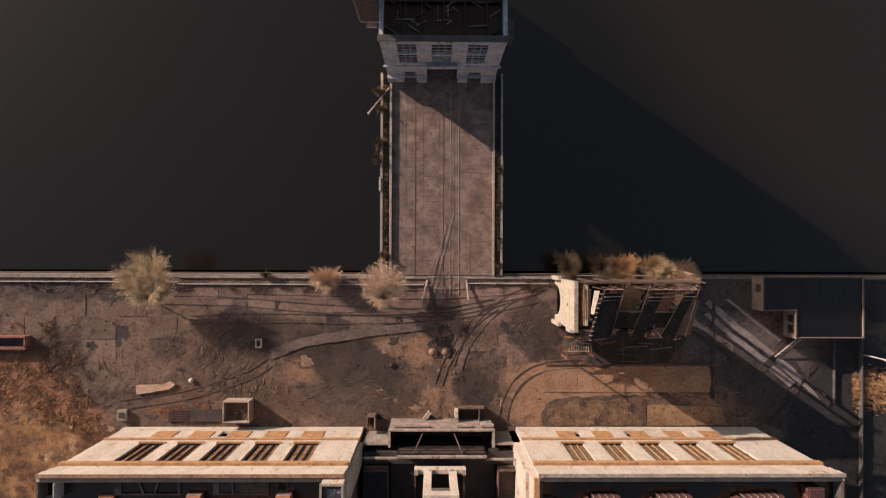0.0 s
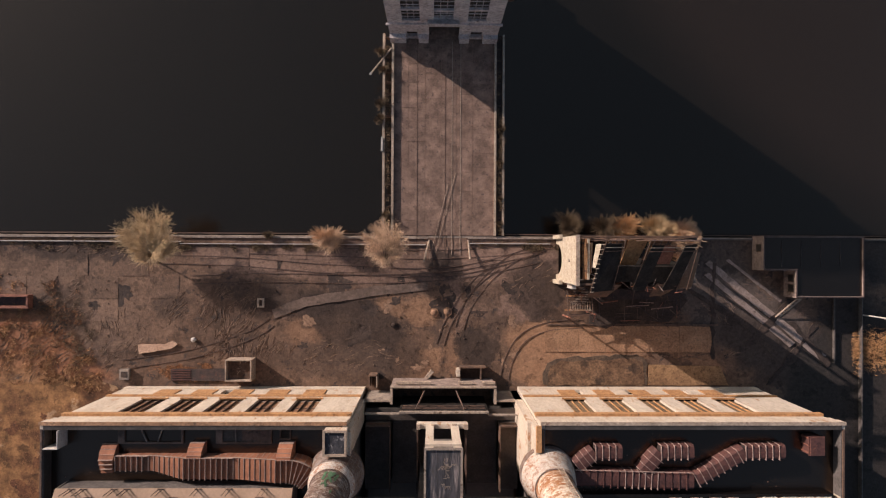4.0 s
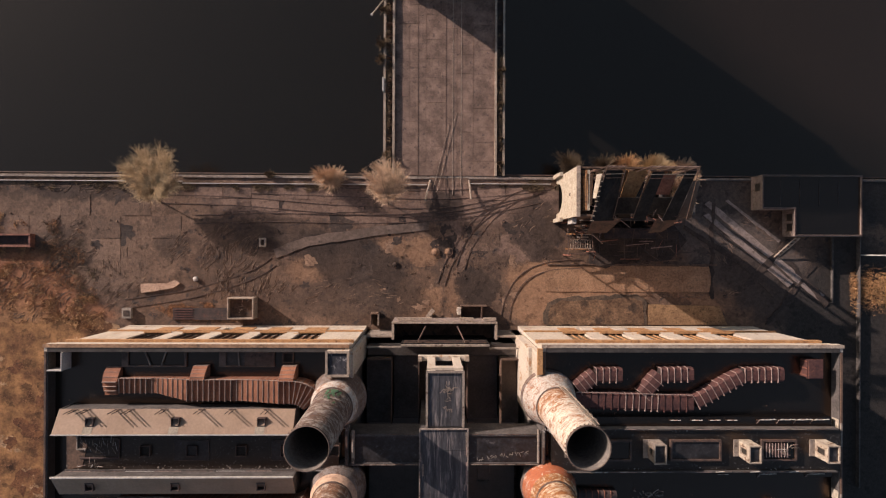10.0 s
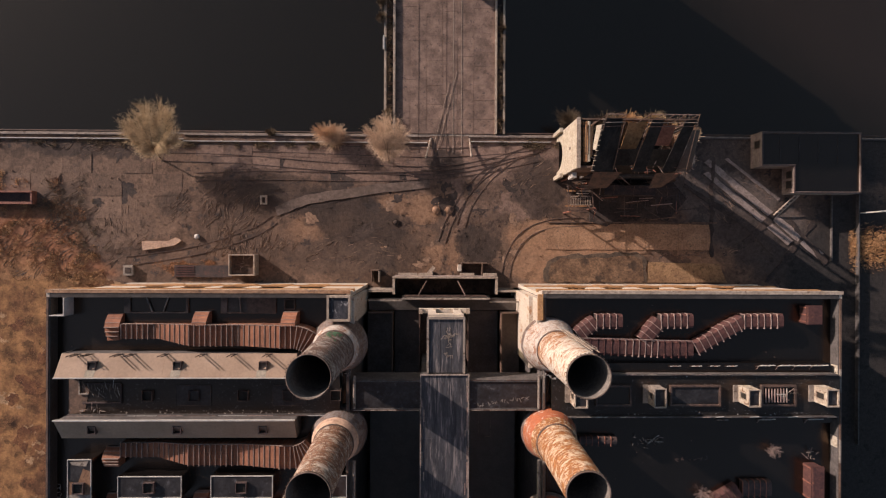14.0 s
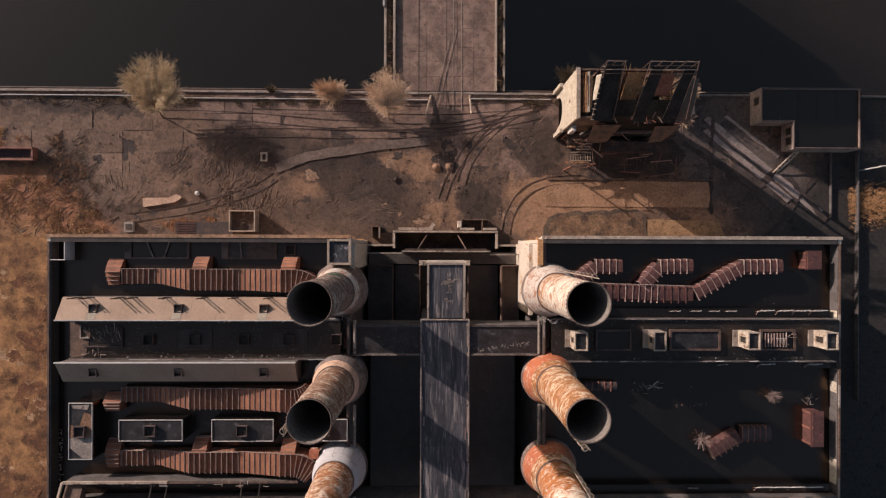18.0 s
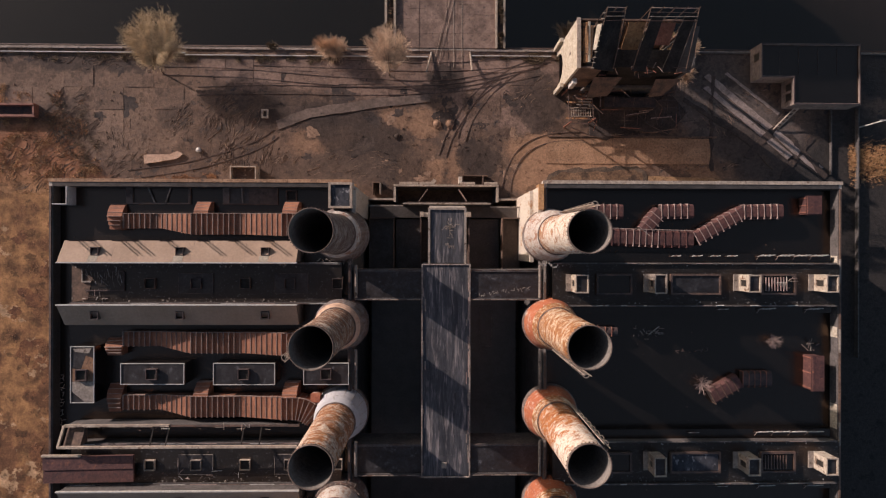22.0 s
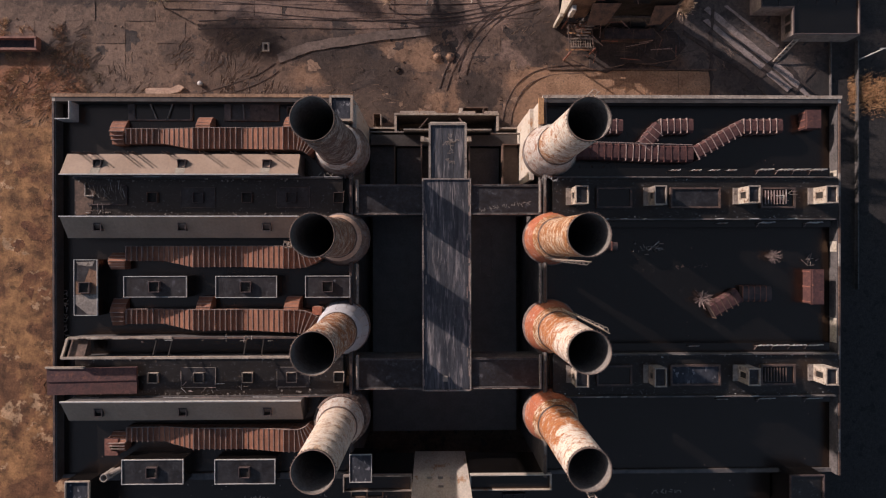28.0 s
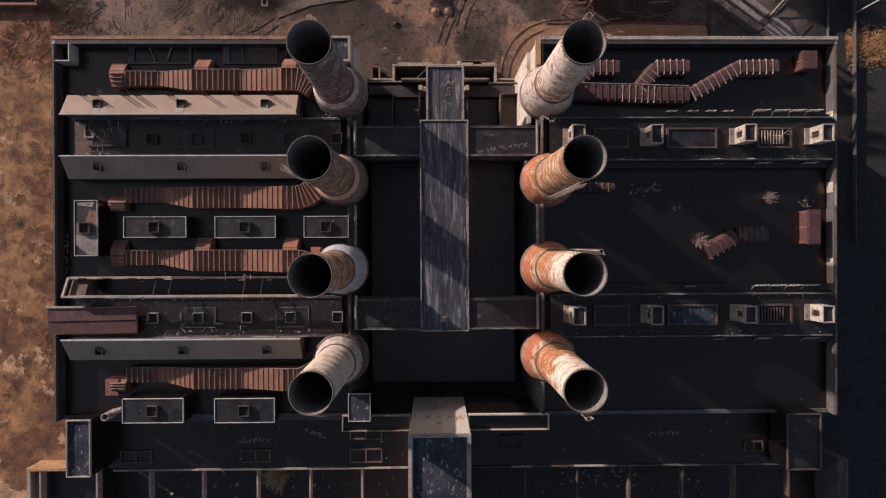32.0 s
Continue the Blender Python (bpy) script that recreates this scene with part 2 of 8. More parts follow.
def shaft_mat(name, paint, rust, deep, mid, span, ring=1.0, fleck=0.5, drip=0.3, bare=0.1):
    """Peeling paint on a rusted steel shaft: rust below the height mid, paint above, torn along the rings by stretched noise."""
    m = bpy.data.materials.new(name)
    m.use_nodes = True
    n, l = m.node_tree.nodes, m.node_tree.links
    b = n["Principled BSDF"]
    b.inputs["Roughness"].default_value, b.inputs["Specular IOR Level"].default_value = 0.7, 0.3
    geo = n.new("ShaderNodeNewGeometry")

    def grain(stretch, sc, det=9, rough=0.68, warp=0.0):
        mp = n.new("ShaderNodeMapping")
        mp.inputs["Scale"].default_value = stretch
        l.new(geo.outputs["Position"], mp.inputs["Vector"])
        t = n.new("ShaderNodeTexNoise")
        t.inputs["Scale"].default_value, t.inputs["Detail"].default_value, t.inputs["Roughness"].default_value, t.inputs["Distortion"].default_value = sc, det, rough, warp
        l.new(mp.outputs[0], t.inputs["Vector"])
        return t.outputs["Fac"]

    def span_of(v, lo, hi, a=0.0, z=1.0):
        r = n.new("ShaderNodeMapRange")
        for k, q in (("From Min", lo), ("From Max", hi), ("To Min", a), ("To Max", z)):
            r.inputs[k].default_value = q
        l.new(v, r.inputs["Value"])
        return r.outputs[0]

    def mix(f, a, c, mode="MIX"):
        x = n.new("ShaderNodeMix")
        x.data_type, x.blend_type = "RGBA", mode
        for sock, v in ((x.inputs["Factor"], f), (x.inputs["A"], a), (x.inputs["B"], c)):
            if isinstance(v, bpy.types.NodeSocket):
                l.new(v, sock)
            else:
                sock.default_value = v if isinstance(v, float) else (*v, 1)
        return x.outputs["Result"]

    def plus(a, c, op="ADD"):
        x = n.new("ShaderNodeMath")
        x.operation = op
        l.new(a, x.inputs[0])
        if isinstance(c, bpy.types.NodeSocket):
            l.new(c, x.inputs[1])
        else:
            x.inputs[1].default_value = c
        return x.outputs[0]

    sep = n.new("ShaderNodeSeparateXYZ")
    l.new(geo.outputs["Position"], sep.inputs[0])
    rise = span_of(sep.outputs["Z"], mid - span / 2, mid + span / 2, -0.5, 0.5)
    rings = grain((0.75, 0.75, 2.4), 1.5, warp=0.3)
    patches = grain((0.7, 0.7, 0.55), 0.8, warp=0.4)
    f = plus(plus(rise, span_of(rings, 0.3, 0.7, -0.75 * ring, 0.75 * ring)), span_of(patches, 0.3, 0.7, -0.85, 0.85))
    cover = span_of(f, -0.02, 0.03)
    streak = grain((1.3, 1.3, 3.4), 1.8)
    rusty = mix(span_of(streak, 0.4, 0.6), deep, rust)
    bands = span_of(grain((0.1, 0.1, 3.2), 1.2, det=3), 0.3, 0.7, -0.4, 0.4)
    clusters = span_of(grain((0.7, 0.7, 0.9), 1.1, det=4), 0.3, 0.7, -0.45, 0.45)
    torn = plus(plus(span_of(grain((0.8, 0.8, 2.5), 2.6, det=6), 0.3, 0.7, -0.7, 0.7), clusters), bands)
    rusty = mix(span_of(torn, bare, bare + 0.05, 0.0, fleck), rusty, tuple(0.9 * c for c in paint))
    painted = mix(span_of(grain((1.3, 1.3, 2.8), 2.2), 0.55, 0.575, 0.0, 0.85), paint, rust)
    painted = mix(span_of(grain((2.6, 2.6, 0.4), 1.4), 0.56, 0.7, 0.0, 0.4), painted, rust)
    specks = plus(span_of(grain((0.9, 0.9, 1.8), 2.6, det=7), 0.3, 0.7, -0.6, 0.6), clusters, "SUBTRACT")
    painted = mix(span_of(specks, 0.2, 0.27, 0.0, 0.75), painted, deep)
    col = mix(cover, rusty, painted)
    col = mix(span_of(grain((2.4, 2.4, 0.1), 1.5, det=4), 0.6, 0.64, 0.0, drip), col, deep)
    fine = grain((1, 1, 1), 7.0)
    col = mix(1.0, col, span_of(fine, 0.25, 0.75, 0.72, 1.25), "MULTIPLY")
    l.new(col, b.inputs["Base Color"])
    bp = n.new("ShaderNodeBump")
    bp.inputs["Strength"].default_value, bp.inputs["Distance"].default_value = 0.5, 0.07
    l.new(plus(f, fine), bp.inputs["Height"])
    l.new(bp.outputs[0], b.inputs["Normal"])
    return m


M_SH_A = shaft_mat("white_peeling_shaft", (0.55, 0.48, 0.39), (0.33, 0.135, 0.05), (0.2, 0.095, 0.048), 31, 15, 0.8, 0.7, bare=0.2)
M_SH_B = shaft_mat("brown_rust_shaft", (0.6, 0.47, 0.33), (0.35, 0.14, 0.042), (0.16, 0.06, 0.023), 48, 20, 0.9, 0.95, bare=0.16)
M_SH_C = shaft_mat("cream_painted_shaft", (0.52, 0.43, 0.34), (0.42, 0.27, 0.16), (0.22, 0.12, 0.07), 23.5, 9, 0.5)
M_SH_D = shaft_mat("grey_rusted_shaft", (0.33, 0.285, 0.245), (0.14, 0.08, 0.056), (0.065, 0.04, 0.032), 46, 20, 0.9, 0.85, bare=0.16)
M_SH_E = shaft_mat("white_over_rust_shaft", (0.58, 0.5, 0.4), (0.4, 0.145, 0.04), (0.22, 0.074, 0.026), 37, 5, 0.8, 0.85, bare=0.32)
M_SH_F = shaft_mat("brown_peeling_shaft", (0.46, 0.38, 0.3), (0.24, 0.115, 0.062), (0.09, 0.048, 0.032), 47, 20, 1.0, 0.9, bare=0.24)
M_SH_G = shaft_mat("orange_streaked_shaft", (0.52, 0.43, 0.34), (0.36, 0.145, 0.05), (0.12, 0.048, 0.025), 43, 16, 0.9, 0.85, 0.8, bare=0.2)
M_CONE_O = shaft_mat("orange_primer_cone", (0.5, 0.4, 0.32), (0.38, 0.118, 0.05), (0.3, 0.088, 0.04), 40, 8, 0.6, 0.7, bare=0.42)
M_CONE_W = shaft_mat("peeling_white_cone", (0.44, 0.39, 0.335), (0.3, 0.14, 0.08), (0.2, 0.1, 0.06), 20.5, 12, 0.9)
M_CONE_G = shaft_mat("sooty_grey_cone", (0.2, 0.168, 0.15), (0.16, 0.09, 0.062), (0.08, 0.054, 0.043), 24, 10, 0.8, 0.5)
M_CONE_S = mat("smooth_grey_cone", (0.34, 0.32, 0.32), (0.39, 0.37, 0.365), 0.75, 0.3, (0.2, 0.17, 0.15), fine=3, grain=0.15, bump=0.1)
M_DUCT = mat("rust_duct_sheet", (0.21, 0.083, 0.045), (0.29, 0.118, 0.062), 0.8, 0.6, (0.12, 0.052, 0.035), fine=4, piece=0.14, cut3=(0.6, 0.7), grain=0.3)
M_DUCTRIB = mat("rust_duct_rib", (0.24, 0.165, 0.13), (0.32, 0.225, 0.18), 0.8, 0.8, fine=4)
M_BEDMUD = mat("brown_bed_mud", (0.13, 0.076, 0.045), (0.2, 0.12, 0.07), 0.95, 0.35, (0.065, 0.042, 0.029), fine=3, bump=0.6, speck=0.3, mid=0.3, cut3=(0.52, 0.62), scale3=0.3)
M_BEDRIM = mat("bed_rim_mud", (0.07, 0.05, 0.036), (0.12, 0.082, 0.056), 0.95, 0.4, fine=3, bump=0.6, speck=0.3)
M_SHEDWALL = mat("pinkish_shed_render", (0.2, 0.15, 0.125), (0.29, 0.22, 0.185), 0.9, 0.5, (0.12, 0.085, 0.07), fine=3)
M_OCHREPLATE = mat("ochre_rusted_plate", (0.24, 0.11, 0.05), (0.36, 0.18, 0.08), 0.85, 0.9, (0.1, 0.055, 0.035), fine=4, cut3=(0.54, 0.6), mid=0.3)
M_RED = mat("red_oxide_sheet", (0.07, 0.03, 0.026), (0.1, 0.042, 0.034), 0.75, 0.8, (0.17, 0.065, 0.04), fine=3)
M_STEEL = mat("rusty_steel", (0.06, 0.04, 0.032), (0.12, 0.07, 0.05), 0.7, 1.0, fine=5)
M_LIGHTSTEEL = mat("pale_galvanised_bar", (0.4, 0.36, 0.32), (0.5, 0.45, 0.4), 0.6, 1.0, fine=5)
M_STRIP = mat("worn_roof_felt", (0.034, 0.033, 0.036), (0.07, 0.065, 0.067), 0.5, 0.5, (0.28, 0.235, 0.215), stretch=(2.6, 0.28, 1), fine=2.5, cut3=(0.53, 0.7), scale3=0.8, spec=0.4, piece=0.12, grain=0.6)
M_PATCH = mat("tan_mud_patch", (0.2, 0.115, 0.06), (0.29, 0.172, 0.088), 0.95, 0.3, (0.12, 0.07, 0.042), fine=3, bump=0.5, speck=0.35, piece=0.1)
M_PAVE = mat("old_yard_concrete", (0.115, 0.08, 0.062), (0.16, 0.112, 0.087), 0.92, 0.25, (0.08, 0.06, 0.05), fine=1.6, bump=0.4, piece=0.15)
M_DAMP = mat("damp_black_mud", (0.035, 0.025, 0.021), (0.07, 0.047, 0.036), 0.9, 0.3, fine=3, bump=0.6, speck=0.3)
M_SOIL = mat("orange_soil", (0.14, 0.062, 0.028), (0.29, 0.142, 0.058), 0.95, 0.11, (0.4, 0.24, 0.13), fine=3.0, bump=1.0, scale3=0.13, cut=(0.46, 0.54), cut3=(0.565, 0.585), mid=0.5, midscale=0.4, grain=0.3, speck=0.45, speckscale=0.35)
M_SCRUB = mat("dead_scrub", (0.2, 0.095, 0.05), (0.36, 0.17, 0.08), 0.95, 1.6, (0.08, 0.045, 0.03), scale3=1.1, bump=0)
M_REED = mat("dry_reeds", (0.36, 0.19, 0.085), (0.54, 0.3, 0.14), 0.9, 0.9)
M_TWIG2 = mat("pale_tan_twigs", (0.5, 0.335, 0.215), (0.64, 0.44, 0.29), 0.9, 1.0, bump=0)
M_BRUSH = mat("brown_brush", (0.1, 0.066, 0.04), (0.17, 0.115, 0.065), 0.9, 1.0, bump=0)
M_SLAB = mat("deck_slab", (0.155, 0.1, 0.075), (0.235, 0.153, 0.115), 0.9, 0.35, (0.09, 0.064, 0.054), fine=3.5, piece=0.1, mid=0.3, midscale=0.45, grain=0.22, speck=0.25, speckscale=0.5)
M_TOWER = mat("grey_tower_concrete", (0.4, 0.345, 0.325), (0.52, 0.45, 0.425), 0.9, 0.4, (0.22, 0.18, 0.165), fine=2.5)
M_TAN = mat("tan_plaster", (0.24, 0.2, 0.15), (0.3, 0.25, 0.19), 0.9, 0.5, fine=3)
M_PALE = mat("pale_box_paint", (0.374, 0.306, 0.2253), (0.4505, 0.3825, 0.2932), 0.8, 0.8, (0.2125, 0.136, 0.085), fine=4)
M_BLUEFELT = mat("blue_grey_felt", (0.026, 0.026, 0.03), (0.05, 0.049, 0.055), 0.85, 0.4, (0.2, 0.185, 0.185), stretch=(1.0, 0.55, 1), fine=2.0, spec=0.2, cut3=(0.585, 0.63), scale3=2.2, grain=0.5)
M_MOSS = mat("green_algae", (0.045, 0.1, 0.05), (0.08, 0.15, 0.08), 0.9, 1.5, fine=4)
M_FLUE = mat("black_flue_soot", (0.17, 0.144, 0.122), (0.21, 0.177, 0.15), 0.95, 0.5, spec=0.05)
M_ASH = mat("court_ash", (0.17, 0.145, 0.125), (0.2, 0.17, 0.148), 0.4, 0.5, spec=0.5, grain=0.15, bump=0.05, tint=(1.0, 0.78, 0.62))
M_DULLRED = mat("dull_red_sheet", (0.0648, 0.0281, 0.0238), (0.0972, 0.0389, 0.0313), 0.8, 0.8, (0.06075, 0.0297, 0.027), fine=4)
M_COPEDARK = mat("brown_coping", (0.085, 0.052, 0.037), (0.15, 0.09, 0.06), 0.85, 0.6, (0.05, 0.035, 0.028), fine=3)
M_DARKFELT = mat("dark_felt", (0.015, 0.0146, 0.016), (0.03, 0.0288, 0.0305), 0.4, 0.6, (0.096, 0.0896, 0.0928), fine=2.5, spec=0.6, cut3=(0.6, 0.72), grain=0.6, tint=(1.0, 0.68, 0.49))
M_DARKRIB = mat("sooty_rib", (0.05, 0.033, 0.03), (0.085, 0.055, 0.047), 0.8, 0.8)
M_SEAM = mat("pale_seam", (0.27, 0.18, 0.15), (0.34, 0.24, 0.2), 0.8, 0.8)
# rust colour lightened to its sunlit tone
M_RUSTLIT = mat("lit_rust_sheet", (0.235, 0.088, 0.055), (0.32, 0.132, 0.083), 0.8, 0.8, (0.22, 0.09, 0.06), fine=4)
M_QUAY = mat("quay_stone", (0.2, 0.155, 0.125), (0.3, 0.24, 0.2), 0.9, 0.5, (0.08, 0.06, 0.05), fine=2.5, grain=0.6)
M_DECK = mat("scratched_deck_felt", (0.011, 0.0095, 0.0085), (0.019, 0.0166, 0.0148), 0.33, 0.4, (0.105, 0.094, 0.09), stretch=(1, 1.3, 1), fine=4, spec=0.7, cut3=(0.61, 0.65), scale3=2.6, grain=0.6, tint=(1.0, 0.68, 0.49))
M_PINKSLAB = mat("pinkish_slab", (0.4, 0.25, 0.17), (0.5, 0.33, 0.23), 0.9, 0.6, fine=3)
M_TANSLAB = mat("tan_yard_slab", (0.25, 0.14, 0.08), (0.34, 0.195, 0.113), 0.95, 0.3, (0.13, 0.085, 0.06), fine=3, speck=0.25, piece=0.12)
M_VINE = mat("dead_vine", (0.13, 0.083, 0.057), (0.22, 0.142, 0.098), 0.9, 1.2, bump=0)
M_BLACKSHEET = mat("black_sheet", (0.0187, 0.01595, 0.0143), (0.033, 0.0275, 0.0242), 0.8, 0.5, (0.033, 0.022, 0.0154), fine=3, spec=0.1, cut3=(0.62, 0.7))
M_RUSTSOIL = mat("rust_soil", (0.12, 0.048, 0.023), (0.2, 0.085, 0.036), 0.95, 0.5, (0.07, 0.034, 0.02), fine=3, speck=0.3)
M_CRUST = mat("dried_crust", (0.21, 0.128, 0.083), (0.29, 0.178, 0.115), 0.95, 0.5, (0.14, 0.085, 0.056), fine=3, speck=0.2)
M_COURT = mat("court_felt", (0.046, 0.04, 0.036), (0.07, 0.061, 0.055), 0.35, 0.5, (0.09, 0.078, 0.07), fine=3, spec=0.6, cut3=(0.62, 0.7), tint=(1.0, 0.68, 0.49))
M_SHUTTER = mat("brown_boarded_shutter", (0.16, 0.082, 0.046), (0.24, 0.128, 0.072), 0.9, 0.5, (0.09, 0.05, 0.032), fine=3, stretch=(2.5, 1, 0.3))
M_CABIN = mat("peeling_cabin_paint", (0.34, 0.27, 0.2), (0.46, 0.38, 0.29), 0.85, 0.9, (0.16, 0.09, 0.055), fine=4, cut3=(0.56, 0.6), scale3=1.4)

# ---- mesh helpers ----
def box(bm, x0, y0, z0, x1, y1, z1):
    """Adds a block to a bmesh."""
    v = [bm.verts.new(p) for p in ((x0, y0, z0), (x1, y0, z0), (x1, y1, z0), (x0, y1, z0), (x0, y0, z1), (x1, y0, z1), (x1, y1, z1), (x0, y1, z1))]
    for f in ((0, 3, 2, 1), (4, 5, 6, 7), (0, 1, 5, 4), (1, 2, 6, 5), (2, 3, 7, 6), (3, 0, 4, 7)):
        bm.faces.new([v[i] for i in f])
    return bm


def boxes(*rows):
    bm = bmesh.new()
    for r in rows:
        box(bm, *r)
    return bm


def prism(bm, pts, lo, hi, axis="z"):
    """Extrudes a closed outline from lo to hi along an axis; pts are the two other coordinates in x, y, z order."""
    def at(p, h):
        return {"z": (p[0], p[1], h), "y": (p[0], h, p[1]), "x": (h, p[0], p[1])}[axis]
    a = [bm.verts.new(at(p, lo)) for p in pts]
    b = [bm.verts.new(at(p, hi)) for p in pts]
    bm.faces.new(a), bm.faces.new(b)
    for i in range(len(pts)):
        j = (i + 1) % len(pts)
        bm.faces.new((a[i], a[j], b[j], b[i]))
    bmesh.ops.recalc_face_normals(bm, faces=bm.faces)
    return bm


def lathe(bm, profile, cx=0.0, cy=0.0, seg=40, close=False):
    """Turns a profile of (radius, z) round an upright axis."""
    rings = []
    for r, z in profile:
        rings.append([bm.verts.new((cx + r * math.cos(2 * math.pi * k / seg), cy + r * math.sin(2 * math.pi * k / seg), z)) for k in range(seg)])
    for a, b in zip(rings, rings[1:]):
        for k in range(seg):
            f = bm.faces.new((a[k], a[(k + 1) % seg], b[(k + 1) % seg], b[k]))
            f.smooth = True
    if close:
        bm.faces.new(rings[-1])
    return bm


def rod(bm, a, b, r, seg=6, r2=None):
    """A straight round bar from a to b."""
    a, b = Vector(a), Vector(b)
    q = (b - a).to_track_quat("Z", "Y").to_matrix()
    ra, rb = [], []
    for k in range(seg):
        c, s = math.cos(2 * math.pi * k / seg), math.sin(2 * math.pi * k / seg)
        ra.append(bm.verts.new(a + q @ Vector((r * c, r * s, 0))))
        rb.append(bm.verts.new(b + q @ Vector(((r if r2 is None else r2) * c, (r if r2 is None else r2) * s, 0))))
    for k in range(seg):
        bm.faces.new((ra[k], ra[(k + 1) % seg], rb[(k + 1) % seg], rb[k]))
    bm.faces.new(ra[::-1]), bm.faces.new(rb)
    return bm


def part(name, bm, material, parent=None, label="", bevel=0.0):
    """Links a bmesh as one mesh object, under a thing or a part where one is given."""
    if bevel:
        bmesh.ops.bevel(bm, geom=[e for e in bm.edges if len(e.link_faces) == 2 and e.calc_face_angle() > 0.6], offset=bevel, segments=1, affect="EDGES")
    me = bpy.data.meshes.new(name)
    bm.to_mesh(me)
    bm.free()
    me.materials.append(material)
    ob = new(name, me)
    if parent:
        ob.parent = parent
    if label:
        ob["label"] = label
    return ob


def thing(name, label, category, group="", at=(0, 0, 0)):
    """An empty at a thing's base, to carry its parts."""
    e = tagged(new(name), label, category, group)
    e.location = at
    return e


def setting(name, bm, material, label, category):
    return tagged(part(name, bm, material), label, category, kind="structure")

# ---- the site: river, yard, pier ----
def ground_patch(name, pts, z, material, label, seed=0, wobble=0.5):
    """A thin sheet of mud or concrete with an uneven rim."""
    rng = random.Random(seed)
    out = []
    for i, (x, y) in enumerate(pts):
        x2, y2 = pts[(i + 1) % len(pts)]
        n = max(2, int(math.hypot(x2 - x, y2 - y) / 1.1))
        for k in range(n):
            out.append((x + (x2 - x) * k / n + rng.uniform(-wobble, wobble), y + (y2 - y) * k / n + rng.uniform(-wobble, wobble)))
    return setting(name, prism(bmesh.new(), out, -0.05, z), material, label, "ground")


setting("water", boxes((-2500, -4.0, -7.6, 2500, 2500, -6.2)), M_WATER, "dark still river water, browner to the north-east", "water")


def steps(*runs):
    """Grid lines: (start, end, spacing) runs one after the other."""
    out = []
    for lo, hi, d in runs:
        n = round((hi - lo) / d)
        out += [lo + (hi - lo) * k / n for k in range(n)]
    return out + [runs[-1][1]]


# matted roots and dug-up soil stand up in ridges: (x, y, half width, half depth, height)
RIDGED = ((-37.5, -19.5, 6, 5, 0.5), (-34, -24.5, 6, 3, 0.4), (-67, -18.5, 5, 4.5, 0.55), (-72, -26, 9, 5, 0.5), (-58, -9, 18, 2.0, 0.35), (-47, -18, 2.5, 2.5, 0.35), (-56, -23, 4, 4, 0.3), (-26, -25.5, 8, 3, 0.22), (32, -17, 12, 4, 0.4), (44, -25.5, 9, 1.5, 0.3), (16, -11, 5, 4, 0.25), (-4, -13, 10, 2.5, 0.15), (4, -20, 9, 7, 0.12), (-72, -60, 18, 30, 0.22))


def soil(x, y):
    h = 0.09 * noise.fractal(Vector((x * 0.3, y * 0.3, 0)), 1, 2, 4) - 0.08
    for cx, cy, rx, ry, up in RIDGED:
        d = ((x - cx) / rx) ** 2 + ((y - cy) / ry) ** 2
        if d < 1.6:
            gate = 0.5 + 0.9 * noise.noise(Vector((x * 0.45, y * 0.45, cx)))
            h += 0.22 * up * max(0, min(1, (1.6 - d) * 1.3)) * max(0, min(1, gate)) * (abs(noise.noise(Vector((x * 0.75, y * 0.75, 3.0)))) + 0.6 * abs(noise.noise(Vector((x * 1.5, y * 1.5, 7.0)))) - 0.12)
    return h


gb = bmesh.new()
box(gb, -2500, -2500, -6, 2500, -120, 0)
box(gb, -2500, -120, -6, -140, -5.0, 0)
box(gb, 140, -120, -6, 2500, -5.0, 0)
GX, GY = steps((-140, -80, 2.0), (-80, 60, 0.36), (60, 140, 1.0)), steps((-120, -31, 0.8), (-31, -5, 0.36))
NX, NY = len(GX) - 1, len(GY) - 1
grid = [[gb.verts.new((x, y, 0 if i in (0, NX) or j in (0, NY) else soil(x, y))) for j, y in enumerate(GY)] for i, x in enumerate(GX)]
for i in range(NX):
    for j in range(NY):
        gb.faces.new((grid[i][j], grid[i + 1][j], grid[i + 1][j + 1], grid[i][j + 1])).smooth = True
setting("ground", gb, M_EARTH, "bare brown earth yard with stains, painted shade and rubble", "ground")

quay = thing("quay_wall", "weathered concrete quay wall along the river", "quay wall")
quay["kind"] = "structure"
part("retaining_wall", boxes((-160, -5.3, -8, 160, -4.7, -0.1)), M_CONC, quay)
for x0, x1 in ((-160, -57), (-46, -23), (-17, -10.6), (-6.4, -2.6), (4.4, 20.2), (42, 160)):
    n = max(1, round((x1 - x0) / 6))
    for k in range(n):
        a, b = x0 + (x1 - x0) * k / n, x0 + (x1 - x0) * (k + 1) / n
        part("coping_stone", boxes((a + 0.03, -5.2, -0.1, b - 0.03, -4.98, 0.2)), M_QUAY if a < 30 else M_WALL, quay, bevel=0.04)
part("timber_fender", boxes((-160, -4.45, -2.4, -11, -4.25, -0.5)), M_STEEL, quay)
part("timber_fender", boxes((11, -4.45, -2.4, 160, -4.25, -0.5)), M_STEEL, quay)
for x0, x1, y in ((-46, -3, -6.25), (-80, -46, -5.9), (4.5, 19, -6.0)):
    part("edge_rail", boxes((x0, y - 0.07, 0.0, x1, y + 0.07, 0.32)), M_LIGHTSTEEL, quay)

